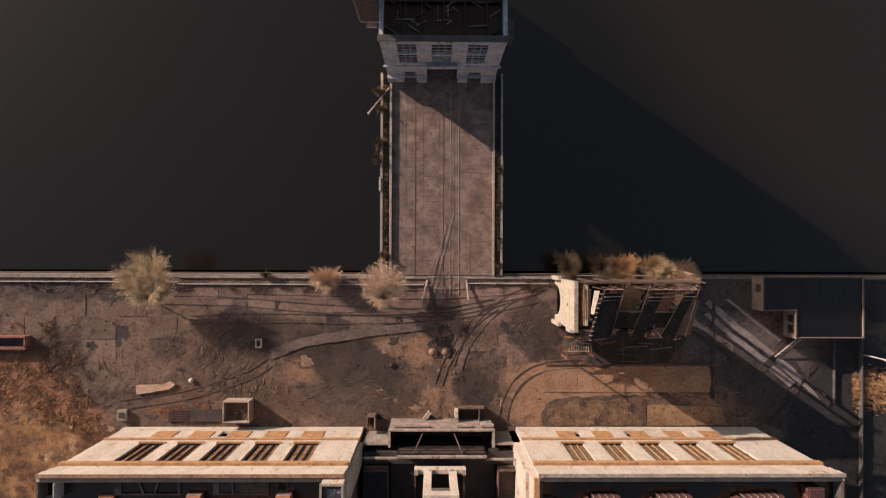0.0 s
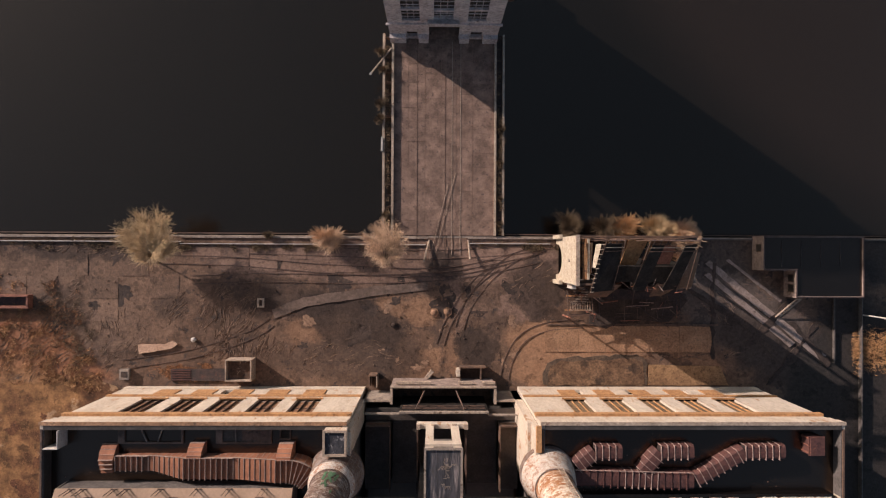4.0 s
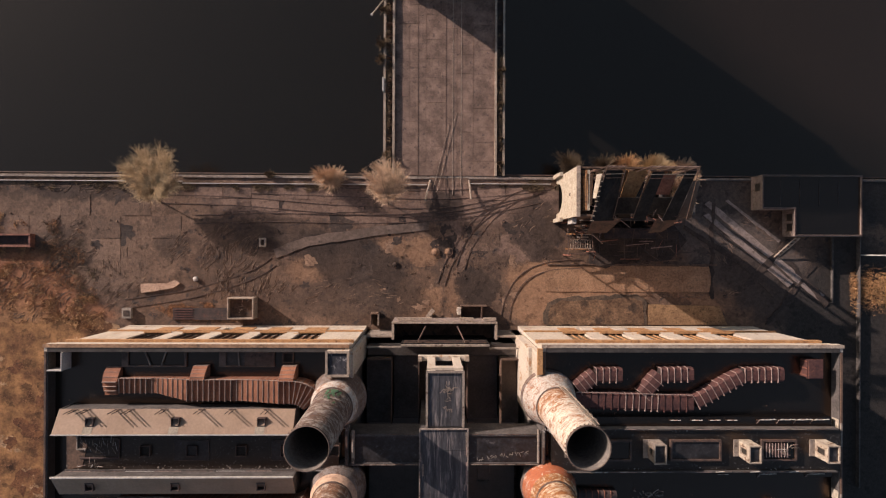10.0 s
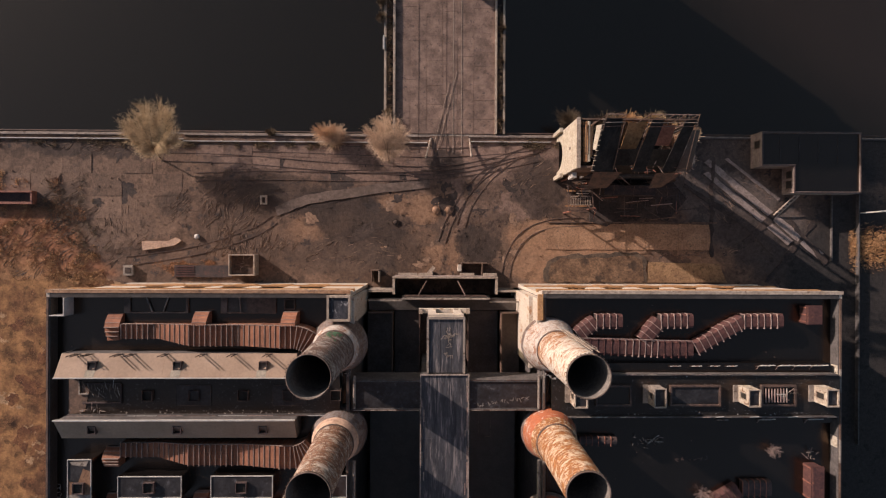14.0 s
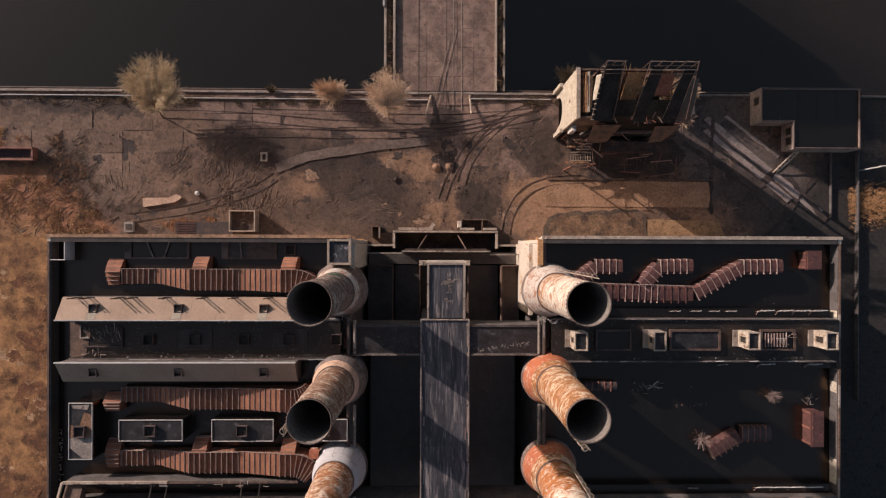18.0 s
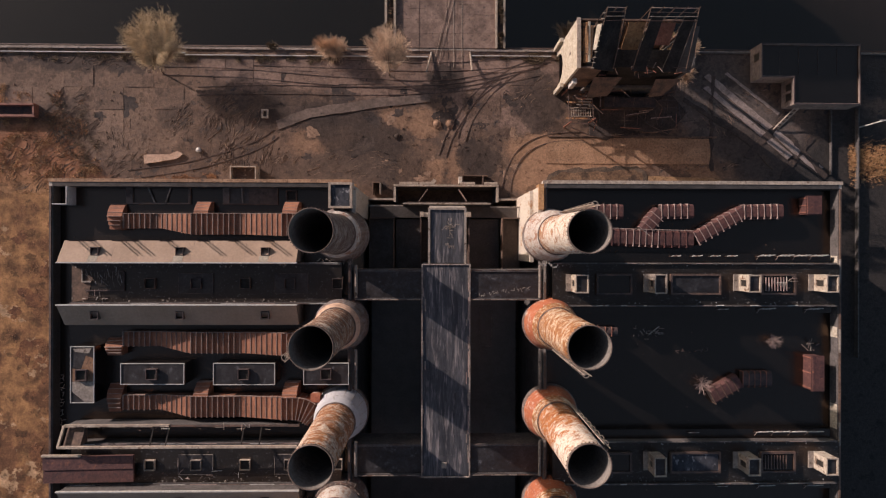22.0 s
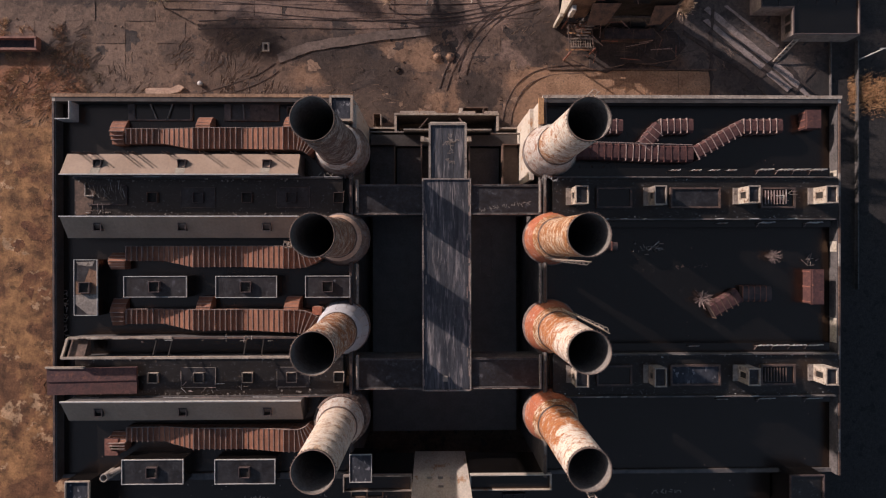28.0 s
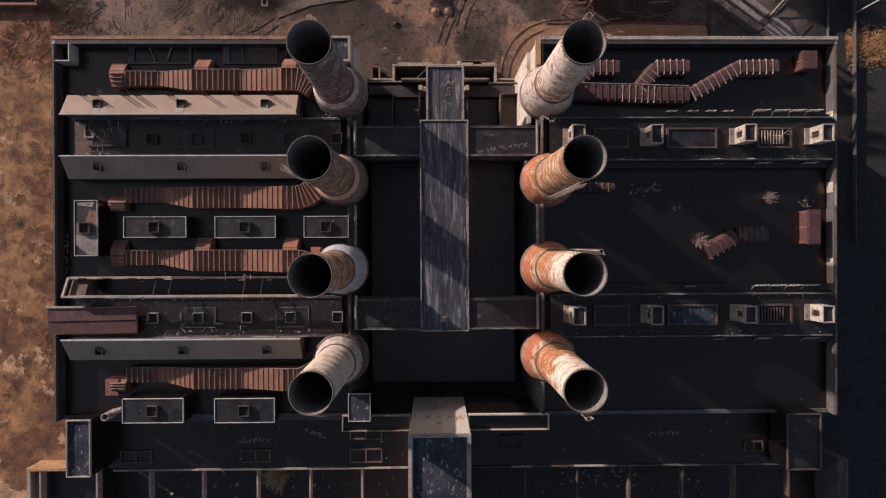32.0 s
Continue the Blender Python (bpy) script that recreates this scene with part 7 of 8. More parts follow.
# dark bed colour stands for the shadows under the wreck
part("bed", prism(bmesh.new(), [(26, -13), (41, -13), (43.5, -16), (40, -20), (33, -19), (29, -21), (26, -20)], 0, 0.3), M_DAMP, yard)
part("deck_plate", boxes((28, -15.6, 0.3, 37, -13.8, 2.6)), M_SOOT, yard, bevel=0.1)
for k in range(60):
    x, y = rng.uniform(25, 42), rng.uniform(-20.5, -13)
    a = rng.choice((0.0, 0.1, 1.57, 1.5, 2.5))
    L = rng.uniform(1.5, 4.0)
    part("wreck_bar", rod(bmesh.new(), (x, y, rng.uniform(1.3, 3.4)), (x + L * math.cos(a), y + L * math.sin(a), rng.uniform(1.3, 3.8)), rng.uniform(0.03, 0.09), 4), rng.choice((M_STEEL, M_RUST, M_STEEL, M_SOOT, M_COPEDARK, M_SEAM)), yard)

shed = thing("low_shed", "flat roofed low shed with pale rendered walls and dark windows", "shed")
SHED = [(55.3, -10.3), (61.0, -10.3), (61.0, -15.0), (72.7, -15.0), (72.7, -4.6), (55.3, -4.6)]
for (xa, ya), (xb, yb) in zip(SHED, SHED[1:] + SHED[:1]):
    lo, hi = (min(xa, xb), min(ya, yb)), (max(xa, xb), max(ya, yb))
    inner = 1 if hi[0] - lo[0] > hi[1] - lo[1] else 0
    part("shed_wall", boxes((lo[0] - 0.13, lo[1] + (0.15 if not inner else -0.13), 0, hi[0] + 0.13, hi[1] - (0.15 if not inner else -0.13), 3.7)), M_SHEDWALL, shed)
    part("wall_coping", boxes((lo[0] - 0.07, lo[1] - 0.07, 3.7, hi[0] + 0.07, hi[1] + 0.07, 3.78 + 0.005 * inner)), M_DARKRIB, shed)
part("shed_roof", prism(bmesh.new(), SHED, 3.2, 3.4), M_TAR, shed)
for x, y0, y1 in ((55.3, -7.2, -5.9), (61.0, -12.4, -11.2), (61.0, -14.2, -12.9)):
    w = part("shed_window", boxes((x - 0.16, y0, 1.4, x - 0.12, y1, 3.0)), M_GLASS, shed, "dark window opening")
    for k in range(2):
        part("window_bar", boxes((x - 0.2, y0 + (y1 - y0) * k - 0.05, 1.3, x - 0.14, y0 + (y1 - y0) * k + 0.05, 3.1)), M_COPEDARK, w)
for k in range(4):
    part("roof_curb", boxes((58.5 + 3.4 * k, -9.8, 3.4, 58.6 + 3.4 * k, -5.4, 3.47)), M_DARKFELT, shed)
stair = thing("timber_stair", "fallen pale timber stair by the cabin", "stair")
for s in (0, 0.8):
    part("string", rod(bmesh.new(), (62.0 + s, -15.4, 2.2), (59.3 + s, -18.8, 0.2), 0.12, 5), M_COPE, stair)
for k in range(6):
    part("tread", boxes((59.5 + 0.45 * k, -18.5 + 0.56 * k, 0.4 + 0.33 * k, 60.5 + 0.45 * k, -18.2 + 0.56 * k, 0.5 + 0.33 * k)), M_COPE, stair)
for x, y0, y1, h in ((74.5, -60, -15, 0.9), (69.8, -27, -15, 0.5)):
    f = thing("boundary_wall", "thin concrete boundary wall beside the side yard", "wall")
    n = int((y1 - y0) / 3)
    for k in range(n):
        part("wall_panel", boxes((x - 0.09, y0 + 3 * k + 0.02, 0, x + 0.09, y0 + 3 * k + 2.98, h)), M_WALL, f)
lamp = thing("lamp_post", "pale steel lamp post standing by the boundary wall", "lamp post")
part("mast", rod(bmesh.new(), (75, -18.4, 0), (75, -18.4, 6.5), 0.12, 8), M_LIGHTSTEEL, lamp)
part("arm", rod(bmesh.new(), (74.2, -18.4, 6.5), (77.2, -18.6, 6.5), 0.1, 6), M_LIGHTSTEEL, lamp)
part("lantern", boxes((76.8, -18.85, 6.35, 77.7, -18.35, 6.6)), M_LIGHTSTEEL, lamp)


# ---- plants ----
def twigs(bm, base, n, reach, height, rng, thick=0.035, droop=0.0, flat=1.0):
    """A crown of many thin bent twigs fanning out of one base."""
    bx, by, bz = base
    for _ in range(n):
        a = rng.uniform(0, 2 * math.pi)
        out = reach * rng.random() ** 0.42 * rng.uniform(0.62, 1.12) * (1 + 0.14 * math.sin(3 * a + bz) + 0.1 * math.sin(7 * a + 2))
        up = height * (1 - 0.55 * (out / reach) ** 2) * rng.uniform(0.55, 1.0)
        s0 = rng.uniform(0.1, 0.55)
        p0 = Vector((bx + out * s0 * math.cos(a), by + out * s0 * math.sin(a) * flat, bz + up * s0 * 0.9))
        a2 = a + rng.uniform(-0.25, 0.25)
        p1 = Vector((bx + out * math.cos(a2), by + out * math.sin(a2) * flat, bz + up - droop * out * 0.2))
        side = Vector((-math.sin(a), math.cos(a), 0)) * thick
        lift = Vector((0, 0, thick))
        tip = 0.55
        v = [bm.verts.new(p0 + side), bm.verts.new(p0 - side), bm.verts.new(p0 + lift), bm.verts.new(p1 + side * tip), bm.verts.new(p1 - side * tip), bm.verts.new(p1 + lift * tip)]
        for f in ((0, 1, 4, 3), (1, 2, 5, 4), (2, 0, 3, 5)):
            bm.faces.new([v[i] for i in f])
        for _ in range(2):
            q0 = p0.lerp(p1, rng.uniform(0.35, 0.8))
            aa = a2 + rng.uniform(-0.9, 0.9)
            q1 = q0 + Vector((math.cos(aa), math.sin(aa), rng.uniform(-0.1, 0.9))) * (reach * rng.uniform(0.12, 0.26))
            w = [bm.verts.new(q0 + side * 0.7), bm.verts.new(q0 - side * 0.7), bm.verts.new(q1)]
            bm.faces.new(w)


def fan_tree(x, y, lean, spread, length, height, n, material, label, seed, thick=0.03):
    """A bare tree that leans one way: stems fan out of the trunk, each splits into limbs and then into many fine twigs."""
    rng = random.Random(seed)
    t = thing("bare_tree", label, "tree", "", (x, y, 0))
    fork = Vector((0.08 * length * math.cos(lean), 0.08 * length * math.sin(lean), height * 0.24))
    part("trunk", rod(bmesh.new(), (0, 0, -0.3), fork, 0.14, 9, 0.09), M_STEEL, t)
    tips = []
    heart = Vector((0.52 * length * math.cos(lean), 0.52 * length * math.sin(lean), height * 0.6))
    for k in range(22):
        a, f = 2.4 * k + rng.uniform(-0.3, 0.3), math.sqrt((k + 0.5) / 22)
        u, v = 0.4 * length * f * math.cos(a), spread * 0.4 * length * f * math.sin(a)
        p = heart + Vector((u * math.cos(lean) - v * math.sin(lean), u * math.sin(lean) + v * math.cos(lean), height * (0.3 - 0.3 * f + rng.uniform(-0.1, 0.1))))
        a = math.atan2(p.y - 0.45 * heart.y, p.x - 0.45 * heart.x)
        q = fork.lerp(p, 0.35) + Vector((0, 0, height * 0.1))
        limb = bmesh.new()
        rod(limb, fork, q, 0.06, 5, 0.045)
        rod(limb, q, p, 0.045, 5, 0.02)
        part("limb", limb, M_BRUSH, t)
        tips.append((q, p, a))
    verts, faces = [], []

    def twig(p, q, w):
        d = q - p
        side = Vector((-d.y, d.x, 0))
        side = side.normalized() * w if side.length > 1e-4 else Vector((w, 0, 0))
        i = len(verts)
        verts.extend((p + side, p - side, p + Vector((0, 0, w)), q))
        faces.extend(((i, i + 1, i + 3), (i + 1, i + 2, i + 3), (i + 2, i, i + 3)))
    for _ in range(n):
        q, p, a = rng.choice(tips)
        f = rng.uniform(0.12, 1.0)
        s0 = fork.lerp(q, f / 0.35) if f < 0.35 else q.lerp(p, (f - 0.35) / 0.65)
        aa = a + rng.gauss(0, 0.75)
        L = length * rng.uniform(0.08, 0.22)
        e = s0 + Vector((L * math.cos(aa), L * math.sin(aa), L * rng.uniform(0.1, 0.9)))
        twig(s0, e, thick)
        for _ in range(3):
            m = s0.lerp(e, rng.uniform(0.3, 0.95))
            b = aa + rng.gauss(0, 0.6)
            l2 = L * rng.uniform(0.25, 0.6)
            twig(m, m + Vector((l2 * math.cos(b), l2 * math.sin(b), l2 * rng.uniform(-0.1, 0.8))), thick * 0.75)
    me = bpy.data.meshes.new("crown")
    me.from_pydata(verts, [], faces)
    me.materials.append(material)
    new("crown", me).parent = t
    return t


def tree(x, y, reach, height, n, material, label, seed, flat=1.0, category="tree", thick=0.035, z=0.0):
    rng = random.Random(seed)
    t = thing("bare_tree" if category == "tree" else "shrub", label, category, "", (x, y, z))
    trunk = bmesh.new()
    rod(trunk, (0, 0, -0.3), (0.1, 0.05, height * 0.3), 0.06 * height * 0.35, 8, 0.035 * height * 0.35)
    part("trunk", trunk, M_STEEL, t)
    for k in range(9):
        a = 2 * math.pi * k / 9 + rng.uniform(-0.3, 0.3)
        f = rng.uniform(0.5, 0.75)
        part("limb", rod(bmesh.new(), (0.1, 0.05, height * rng.uniform(0.12, 0.28)), (reach * f * math.cos(a), reach * f * math.sin(a) * flat, height * rng.uniform(0.55, 0.75)), 0.1 if reach > 3 else 0.05, 5, 0.03), material, t)
    bm = bmesh.new()
    if category == "tree":
        twigs(bm, (0, 0, height * 0.1), n // 5, reach * 0.8, height, rng, thick, flat=flat)
        for k in range(13):
            a, f = 2.4 * k + rng.uniform(-0.5, 0.5), rng.uniform(0.25, 0.78)
            twigs(bm, (reach * f * math.cos(a), reach * f * math.sin(a), height * rng.uniform(0.2, 0.6)), n // 13, reach * rng.uniform(0.28, 0.5), height * rng.uniform(0.35, 0.6), rng, thick * 0.8)
    else:
        for k in range(6):
            a, f = rng.uniform(0, 6.28), rng.uniform(0.0, 0.55)
            twigs(bm, (reach * f * math.cos(a), reach * f * math.sin(a) * 0.7, 0), n // 6, reach * rng.uniform(0.45, 0.8), height * rng.uniform(0.6, 1.05), rng, thick)
    part("crown", bm, material, t)
    return t


fan_tree(-49.9, -9.6, 1.42, 1.35, 9.4, 8.0, 3600, M_TWIG, "large bare tree with dense tan twigs leaning over the quay", 1)
tree(-20.2, -4.9, 3.2, 4.0, 1500, M_TWIG2, "low bare bush of tan twigs on the quay", 2, category="bush", thick=0.026)
fan_tree(-9.9, -9.6, 1.55, 1.2, 7.8, 6.0, 1800, M_TWIG2, "bare tree with pale tan twigs by the pier", 3, 0.035)
for k, (x, y, r, h, n) in enumerate(((22.4, -3.3, 3.4, 3.4, 800), (28.2, -3.2, 3.6, 4.4, 500), (32.4, -2.8, 3.8, 4.2, 800), (37.8, -3.0, 4.0, 4.2, 800), (42.6, -5.0, 3.6, 6.0, 800), (42.4, -8.6, 2.8, 4.6, 500))):
    tree(x, y, r, h, n * 2, (M_BRUSH, M_BRUSH, M_REED, M_TWIG, M_TWIG2, M_TWIG2)[k], "dry tan brush growing on the quay edge", 10 + k, category="bush", thick=0.026)
for k, (x, y, r) in enumerate(((-10.9, 27.5, 1.5), (-10.6, 24.6, 1.2), (-11.2, 18.5, 1.7), (-11.2, 15.8, 1.6), (-10.2, -1.0, 1.2), (-30.5, -4.6, 1.3), (10.0, 8.0, 0.9), (10.0, 2.0, 0.8), (10.0, 14.0, 0.8), (10.0, -2.5, 0.9))):
    tree(x, y, r, 1.8, 300, M_BRUSH, "olive brown scrub rooted at the pier edge", 30 + k, category="bush", thick=0.03)
for k, (x, y, r) in enumerate(((46.5, -53.6, 1.5), (36.2, -59.8, 1.9), (43.5, -84.2, 1.4), (-26.6, -96.4, 3.0), (48.3, -93.6, 1.6))):
    tree(x, y, r, 2.2, 110 if k != 3 else 420, M_TWIG if k == 3 else M_SEAM, "small bare sapling growing on the roof", 50 + k, category="sapling", thick=0.028 if k == 3 else 0.014, z=(ROOF, ROOF, ROOF - 1.6, 14.0, 14.0)[k])


def tufts(name, label, area, n, hmin, hmax, material, seed, blades=7, spread=0.5):
    """A field of dry stalks in clumps, as one mesh."""
    rng = random.Random(seed)
    verts, faces = [], []
    for _ in range(n):
        x, y = area(rng)
        for _ in range(blades):
            a = rng.uniform(0, 6.283)
            h = rng.uniform(hmin, hmax)
            o = rng.uniform(0.2, spread)
            i = len(verts)
            px, py = x + rng.uniform(-0.3, 0.3), y + rng.uniform(-0.3, 0.3)
            w = 0.035
            verts += [(px - w * math.sin(a), py + w * math.cos(a), 0), (px + w * math.sin(a), py - w * math.cos(a), 0), (px + o * math.cos(a), py + o * math.sin(a), h)]
            faces.append((i, i + 1, i + 2))
    me = bpy.data.meshes.new(name)
    me.from_pydata(verts, [], faces)
    me.materials.append(material)
    return tagged(new(name, me), label, "scrub", kind="stuff")


def blot(*ovals):
    def pick(rng):
        cx, cy, rx, ry = rng.choice(ovals)
        for _ in range(12):
            a, r = rng.uniform(0, 6.283), 1.35 * math.sqrt(rng.random())
            x, y = cx + rx * r * math.cos(a), cy + ry * r * math.sin(a)
            if noise.fractal(Vector((x * 0.4, y * 0.4, cx * 0.1)), 1, 2, 3) > 0.55 * r - 0.35:
                break
        return x, y
    return pick


tufts("dead_scrub", "rust brown dead scrub on the west yard", blot((-70, -25, 8, 5), (-76, -20, 6, 6), (-64, -28, 5, 3.5), (-68, -18, 4, 4)), 700, 0.15, 0.6, M_SCRUB, 1, blades=5)
tufts("dark_scrub", "dark brown dead scrub on the west yard", blot((-70, -22, 8, 6), (-66, -17, 5, 4), (-63, -25, 4, 3)), 450, 0.15, 0.5, M_BRUSH, 7, blades=5)
tufts("orange_scrub", "orange dead scrub on the west yard", blot((-72, -26, 8, 4), (-64, -29, 5, 2.5), (-77, -18, 3, 5)), 650, 0.15, 0.5, M_REED, 8, blades=5)
def ripples(name, label, beds, material, seed):
    """Matted vines: short bent ridges that follow one another over a bed, as one mesh."""
    rng = random.Random(seed)
    verts, faces = [], []
    for cx, cy, rx, ry, turn, count in beds:
        for _ in range(count):
            r, a0 = math.sqrt(rng.random()) * 1.15, rng.uniform(0, 6.283)
            x, y = cx + rx * r * math.cos(a0), cy + ry * r * math.sin(a0)
            if noise.noise(Vector((x * 0.5, y * 0.5, 5.0))) < 0.5 * r - 0.45:
                continue
            w, h, n = rng.uniform(0.05, 0.1), rng.uniform(-0.07, -0.015), rng.randint(3, 8)
            for k in range(n + 1):
                a = turn + 1.3 * noise.noise(Vector((x * 0.3, y * 0.3, cx))) + 0.5 * noise.noise(Vector((x, y, 1.0)))
                t = w * (1 - 0.6 * abs(2 * k / n - 1))
                i = len(verts)
                g = soil(x, y) + 0.08
                verts += [(x - t * math.sin(a), y + t * math.cos(a), g - 0.1), (x, y, g + h), (x + t * math.sin(a), y - t * math.cos(a), g - 0.1)]
                if k:
                    faces += [(i - 3, i - 2, i + 1, i), (i - 2, i - 1, i + 2, i + 1)]
                x, y = x + 0.22 * math.cos(a), y + 0.22 * math.sin(a)
    me = bpy.data.meshes.new(name)
    me.from_pydata(verts, [], faces)
    me.materials.append(material)
    return tagged(new(name, me), label, "vines", kind="stuff")


ripples("dead_vines", "dark dead vines matted on the yard", ((-38, -19, 5, 4.5, 0.9, 500), (-36, -25, 7, 2.6, 1.2, 400), (-57.5, -24, 4, 4.5, 1.1, 300), (-66.5, -18, 5, 4.5, 0.6, 480), (-71, -26, 9, 5, 0.9, 400), (-60, -7.6, 9, 1.4, 0.2, 150), (-47.5, -18.5, 2.4, 2.8, 0.7, 70)), M_VINE, 2)
ripples("dug_soil", "small clods and roots over the middle yard", ((-20, -26, 12, 3, 0.3, 90), (14, -12, 6, 4, 0.6, 60), (-16, -8.5, 16, 1.6, 0.1, 60), (44, -25.6, 7, 0.7, 0.0, 260), (52, -15, 7, 4, -0.6, 160)), M_VINE, 6)
tufts("dry_reeds", "orange dry reeds beside the boundary wall", (lambda rng: (73.2 + 16 * rng.random(), -24.6 + rng.gauss(0, 1.6))), 2400, 0.25, 0.9, M_REED, 3, blades=3, spread=0.6)
tufts("dry_grass", "sparse tan grass on the soil", blot((-68, -50, 10, 20), (-66, -85, 8, 12), (-46, -28.6, 5, 1.2)), 2400, 0.06, 0.22, M_SCRUB, 4)
tufts("quay_weeds", "brown weeds along the quay edge", blot((-60, -6.5, 16, 0.9), (-30, -6.8, 12, 0.6), (14, -6.4, 8, 0.7), (10, 8, 0.5, 12), (-10, 10, 0.5, 18)), 1300, 0.15, 0.6, M_BRUSH, 5)


def rubble(name, label, area, n, lo, hi, z, material, seed, flat=0.5):
    """Loose chips and stones, as one mesh."""
    rng = random.Random(seed)
    verts, faces = [], []
    for _ in range(n):
        x, y = area(rng)
        s = lo + (hi - lo) * rng.random() ** 3
        i, a = len(verts), rng.uniform(0, 3.14)
        pts = [(s * rng.uniform(0.5, 1) * math.cos(a + 1.57 * k), s * rng.uniform(0.5, 1) * math.sin(a + 1.57 * k)) for k in range(4)]
        verts += [(x + u, y + v, z - 0.05) for u, v in pts] + [(x + u * 0.7, y + v * 0.7, z + s * flat * rng.uniform(0.4, 1)) for u, v in pts]
        faces += [(i + 4, i + 5, i + 6, i + 7)] + [(i + k, i + (k + 1) % 4, i + 4 + (k + 1) % 4, i + 4 + k) for k in range(4)]
    me = bpy.data.meshes.new(name)
    me.from_pydata(verts, [], faces)
    me.materials.append(material)
    return tagged(new(name, me), label, "rubble", kind="stuff")


def span(*rects):
    def pick(rng):
        x0, y0, x1, y1 = rng.choice(rects)
        return rng.uniform(x0, x1), rng.uniform(y0, y1)
    return pick


def crusts(name, label, area, n, lo, hi, z, material, seed):
    """Thin sheets of dried mud or worn concrete with ragged rims, as one mesh."""
    rng = random.Random(seed)
    verts, faces = [], []
    for c in range(n):
        x, y = area(rng)
        s, sq, a0, m = lo + (hi - lo) * rng.random() ** 1.6, rng.uniform(0.45, 1.0), rng.uniform(0, 3.14), 28
        i, zz = len(verts), z + 0.002 * (c % 9)
        for k in range(m):
            a = 6.2832 * k / m
            r = s * (1 + 0.75 * noise.fractal(Vector((math.cos(a) * 1.3 + c * 3.7, math.sin(a) * 1.3, seed)), 1.0, 2, 4))
            u, v = r * math.cos(a), r * math.sin(a) * sq
            px, py = x + u * math.cos(a0) - v * math.sin(a0), y + u * math.sin(a0) + v * math.cos(a0)
            verts.append((px, py, soil(px, py) + zz))
        verts.append((x, y, soil(x, y) + zz + 0.01))
        faces += [(i + k, i + (k + 1) % m, i + m) for k in range(m)]
    me = bpy.data.meshes.new(name)
    me.from_pydata(verts, [], faces)
    me.materials.append(material)
    return tagged(new(name, me), label, "mud", kind="stuff")


crusts("dark_mud", "dark damp mud sheets over the yard", span((-30, -28, 18, -9), (-20, -20, 16, -10), (-72, -22, -32, -8)), 30, 0.5, 2.2, 0.01, M_DAMP, 31)
crusts("dried_mud", "tan dried mud sheets over the yard", span((-28, -28, 16, -12), (-14, -28, 12, -15), (18, -24, 34, -20)), 20, 0.3, 1.5, 0.012, M_CRUST, 32)
crusts("worn_concrete", "brown worn concrete scabs over the yard", span((-74, -26, -34, -8), (-30, -18, 18, -8), (4, -20, 18, -9)), 44, 0.5, 2.2, 0.014, M_YARDSLAB, 33)
crusts("cracked_soil", "dark red soil scabs west of the building", span((-78, -84, -57, -34), (-62, -100, -57, -34)), 60, 0.4, 2.6, 0.11, M_RUSTSOIL, 34)
YARDS = span((-78, -29, -40, -7), (-40, -29, 20, -7), (-78, -29, 50, -7), (-12, -28, 12, -12))
rubble("yard_rubble", "small broken stones strewn over the yard", YARDS, 800, 0.04, 0.26, 0.0, M_YARDSLAB, 21)
rubble("pier_grit", "grit and chips on the pier deck", span((-8.7, -4, 9, 30)), 260, 0.03, 0.14, 0.0, M_PIER, 24)
ROOFS = span((-54, -84, -17, -32), (17, -84, 55, -32))
rubble("roof_chips", "rusty chips scattered on the black roofs", ROOFS, 200, 0.03, 0.2, ROOF, M_STEEL, 25)
rubble("deck_chips", "rusty chips scattered on the bunker decks", span((-51, -48, -14, -42.8), (-51, -73, -14, -67.6), (15, -48, 54, -42.8), (15, -73, 54, -67.6)), 240, 0.03, 0.22, 24.0, M_STEEL, 26)
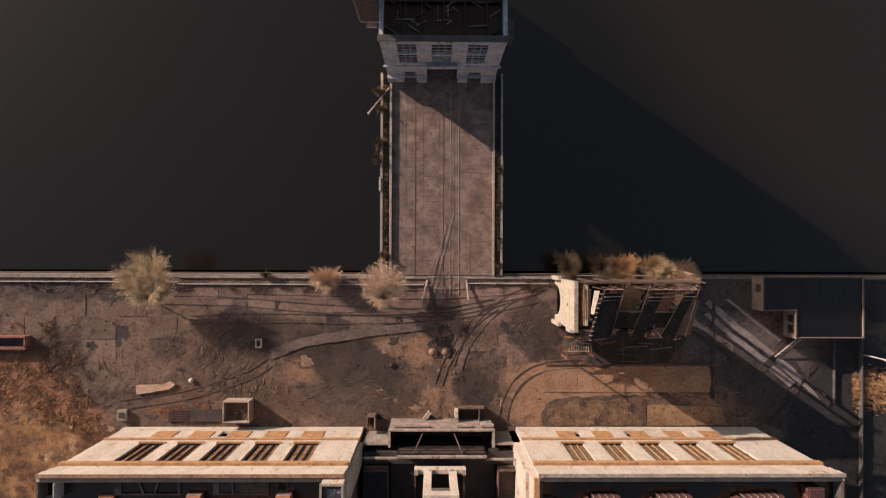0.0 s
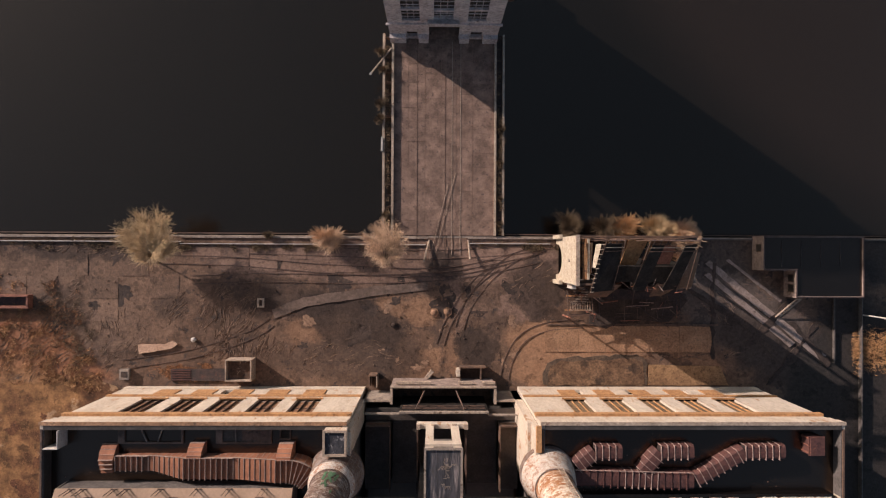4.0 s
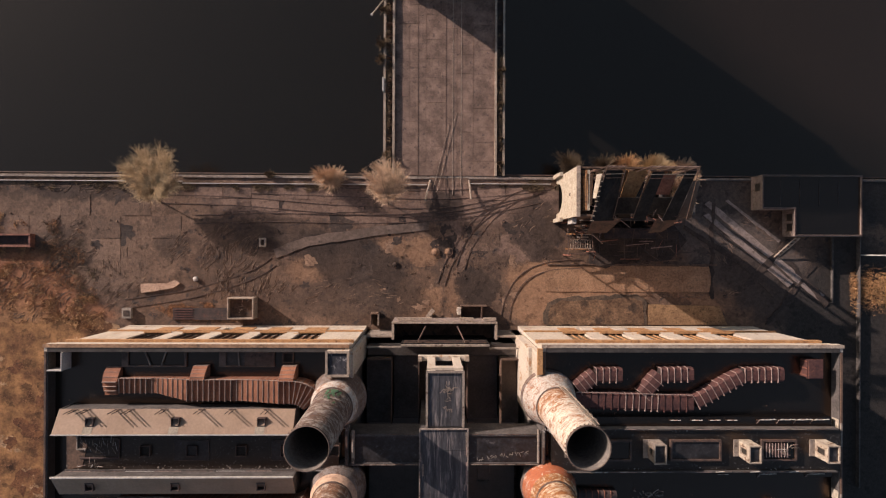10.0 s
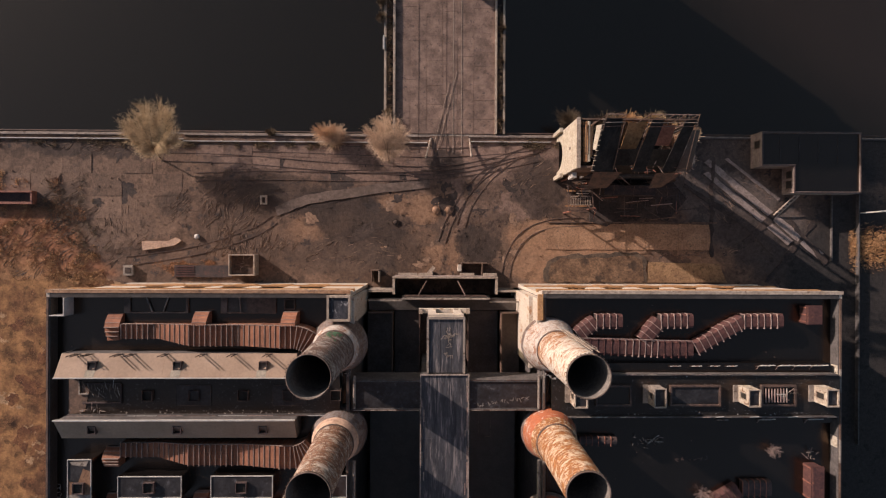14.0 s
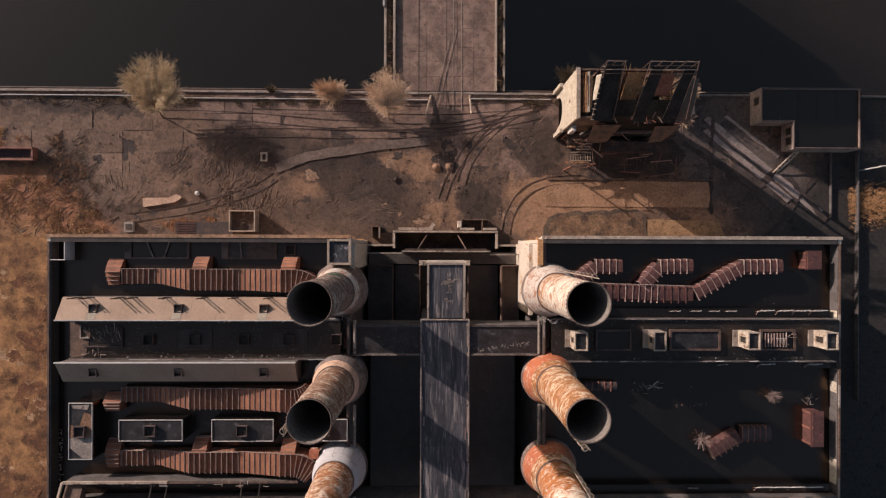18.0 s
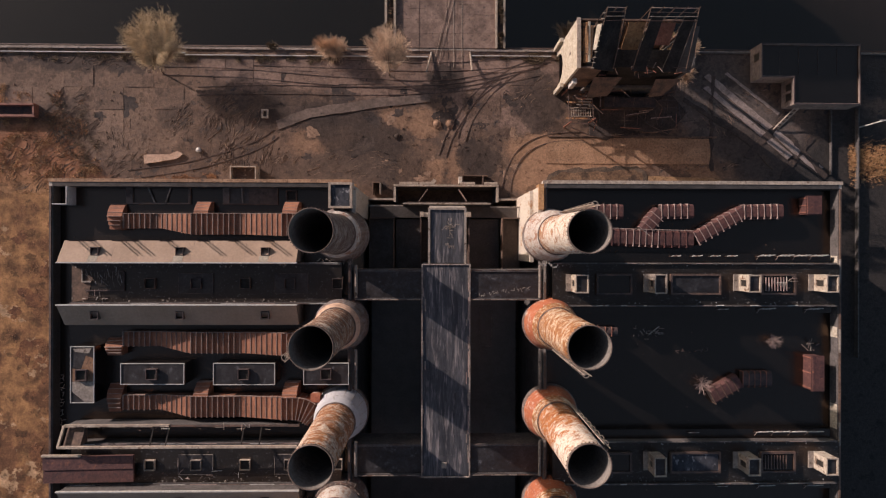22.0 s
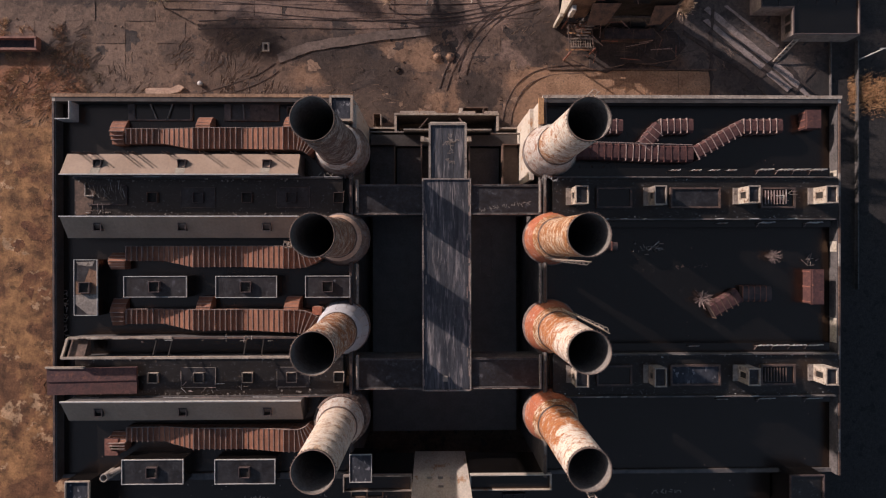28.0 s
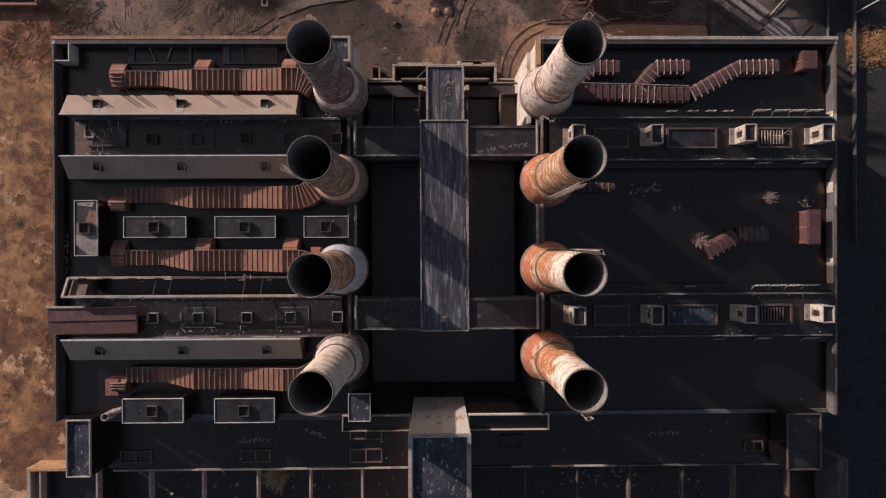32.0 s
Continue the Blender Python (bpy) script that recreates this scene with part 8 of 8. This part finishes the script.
rubble("hall_chips", "pale chips on the hall roof", span((-48, -92.4, 47, -85.6)), 160, 0.03, 0.25, 20.3, M_CONC, 27)

rubble("hall_debris", "pale broken debris on the open hall floor", span((6, -104, 46, -94), (-46, -104, -8, -94), (18, -99, 30, -94)), 520, 0.06, 0.5, 14.0, M_CONC, 28)

rubble("slate_scraps", "broken slates and scraps along the deck edges", span((-50, -73.0, -16, -72.0), (-50, -73.0, -16, -72.4), (-50, -67.9, -21, -67.5), (-51.8, -47.9, -21, -47.4), (-51.8, -43.1, -21, -42.75)), 420, 0.04, 0.3, 24.0, M_CONC, 29)
rubble("eave_scraps", "pale scraps lying along the eaves of the east decks", span((15, -43.0, 54, -42.6), (15, -48.2, 54, -47.9), (15, -67.9, 54, -67.5), (15, -73.1, 54, -72.8)), 260, 0.03, 0.2, 24.0, M_LIGHTSTEEL, 30)

# debris heaps on the decks
def heap(x, y, w, d, z, n, seed, label):
    rng = random.Random(seed)
    h = thing("debris_heap", label, "debris", "", (x, y, z))
    for k in range(n):
        a, L = rng.choice((0, 0.1, 1.5, 1.6, 0.8, 2.4)), rng.uniform(0.3, 1.3)
        px, py = rng.uniform(-w, w), rng.uniform(-d, d)
        part("broken_bar", rod(bmesh.new(), (px, py, rng.uniform(0.1, 0.4)), (px + L * math.cos(a), py + L * math.sin(a), rng.uniform(0.1, 0.7)), rng.uniform(0.02, 0.05), 4), rng.choice((M_SEAM, M_LIGHTSTEEL, M_STEEL, M_CONC)), h)
    return h


heap(-49.0, -47.5, 1.6, 0.3, 24.0, 10, 62, "broken pale bars at the deck edge")
heap(-34, -71.6, 6, 0.9, 24.0, 16, 63, "broken bars strewn along the deck")
heap(46.4, -45.4, 1.6, 0.9, 24.5, 16, 64, "rusty fan and bars fallen in the rooflight")
heap(52.2, -54.6, 0.9, 0.8, ROOF, 9, 65, "pale broken sheets beside the red box")
heap(28.5, -52.4, 2.0, 1.0, ROOF, 14, 66, "small stubs standing on the black roof")
heap(-32, -64.9, 10, 0.3, 25.3, 12, 67, "bent rafters on the stripped eave")
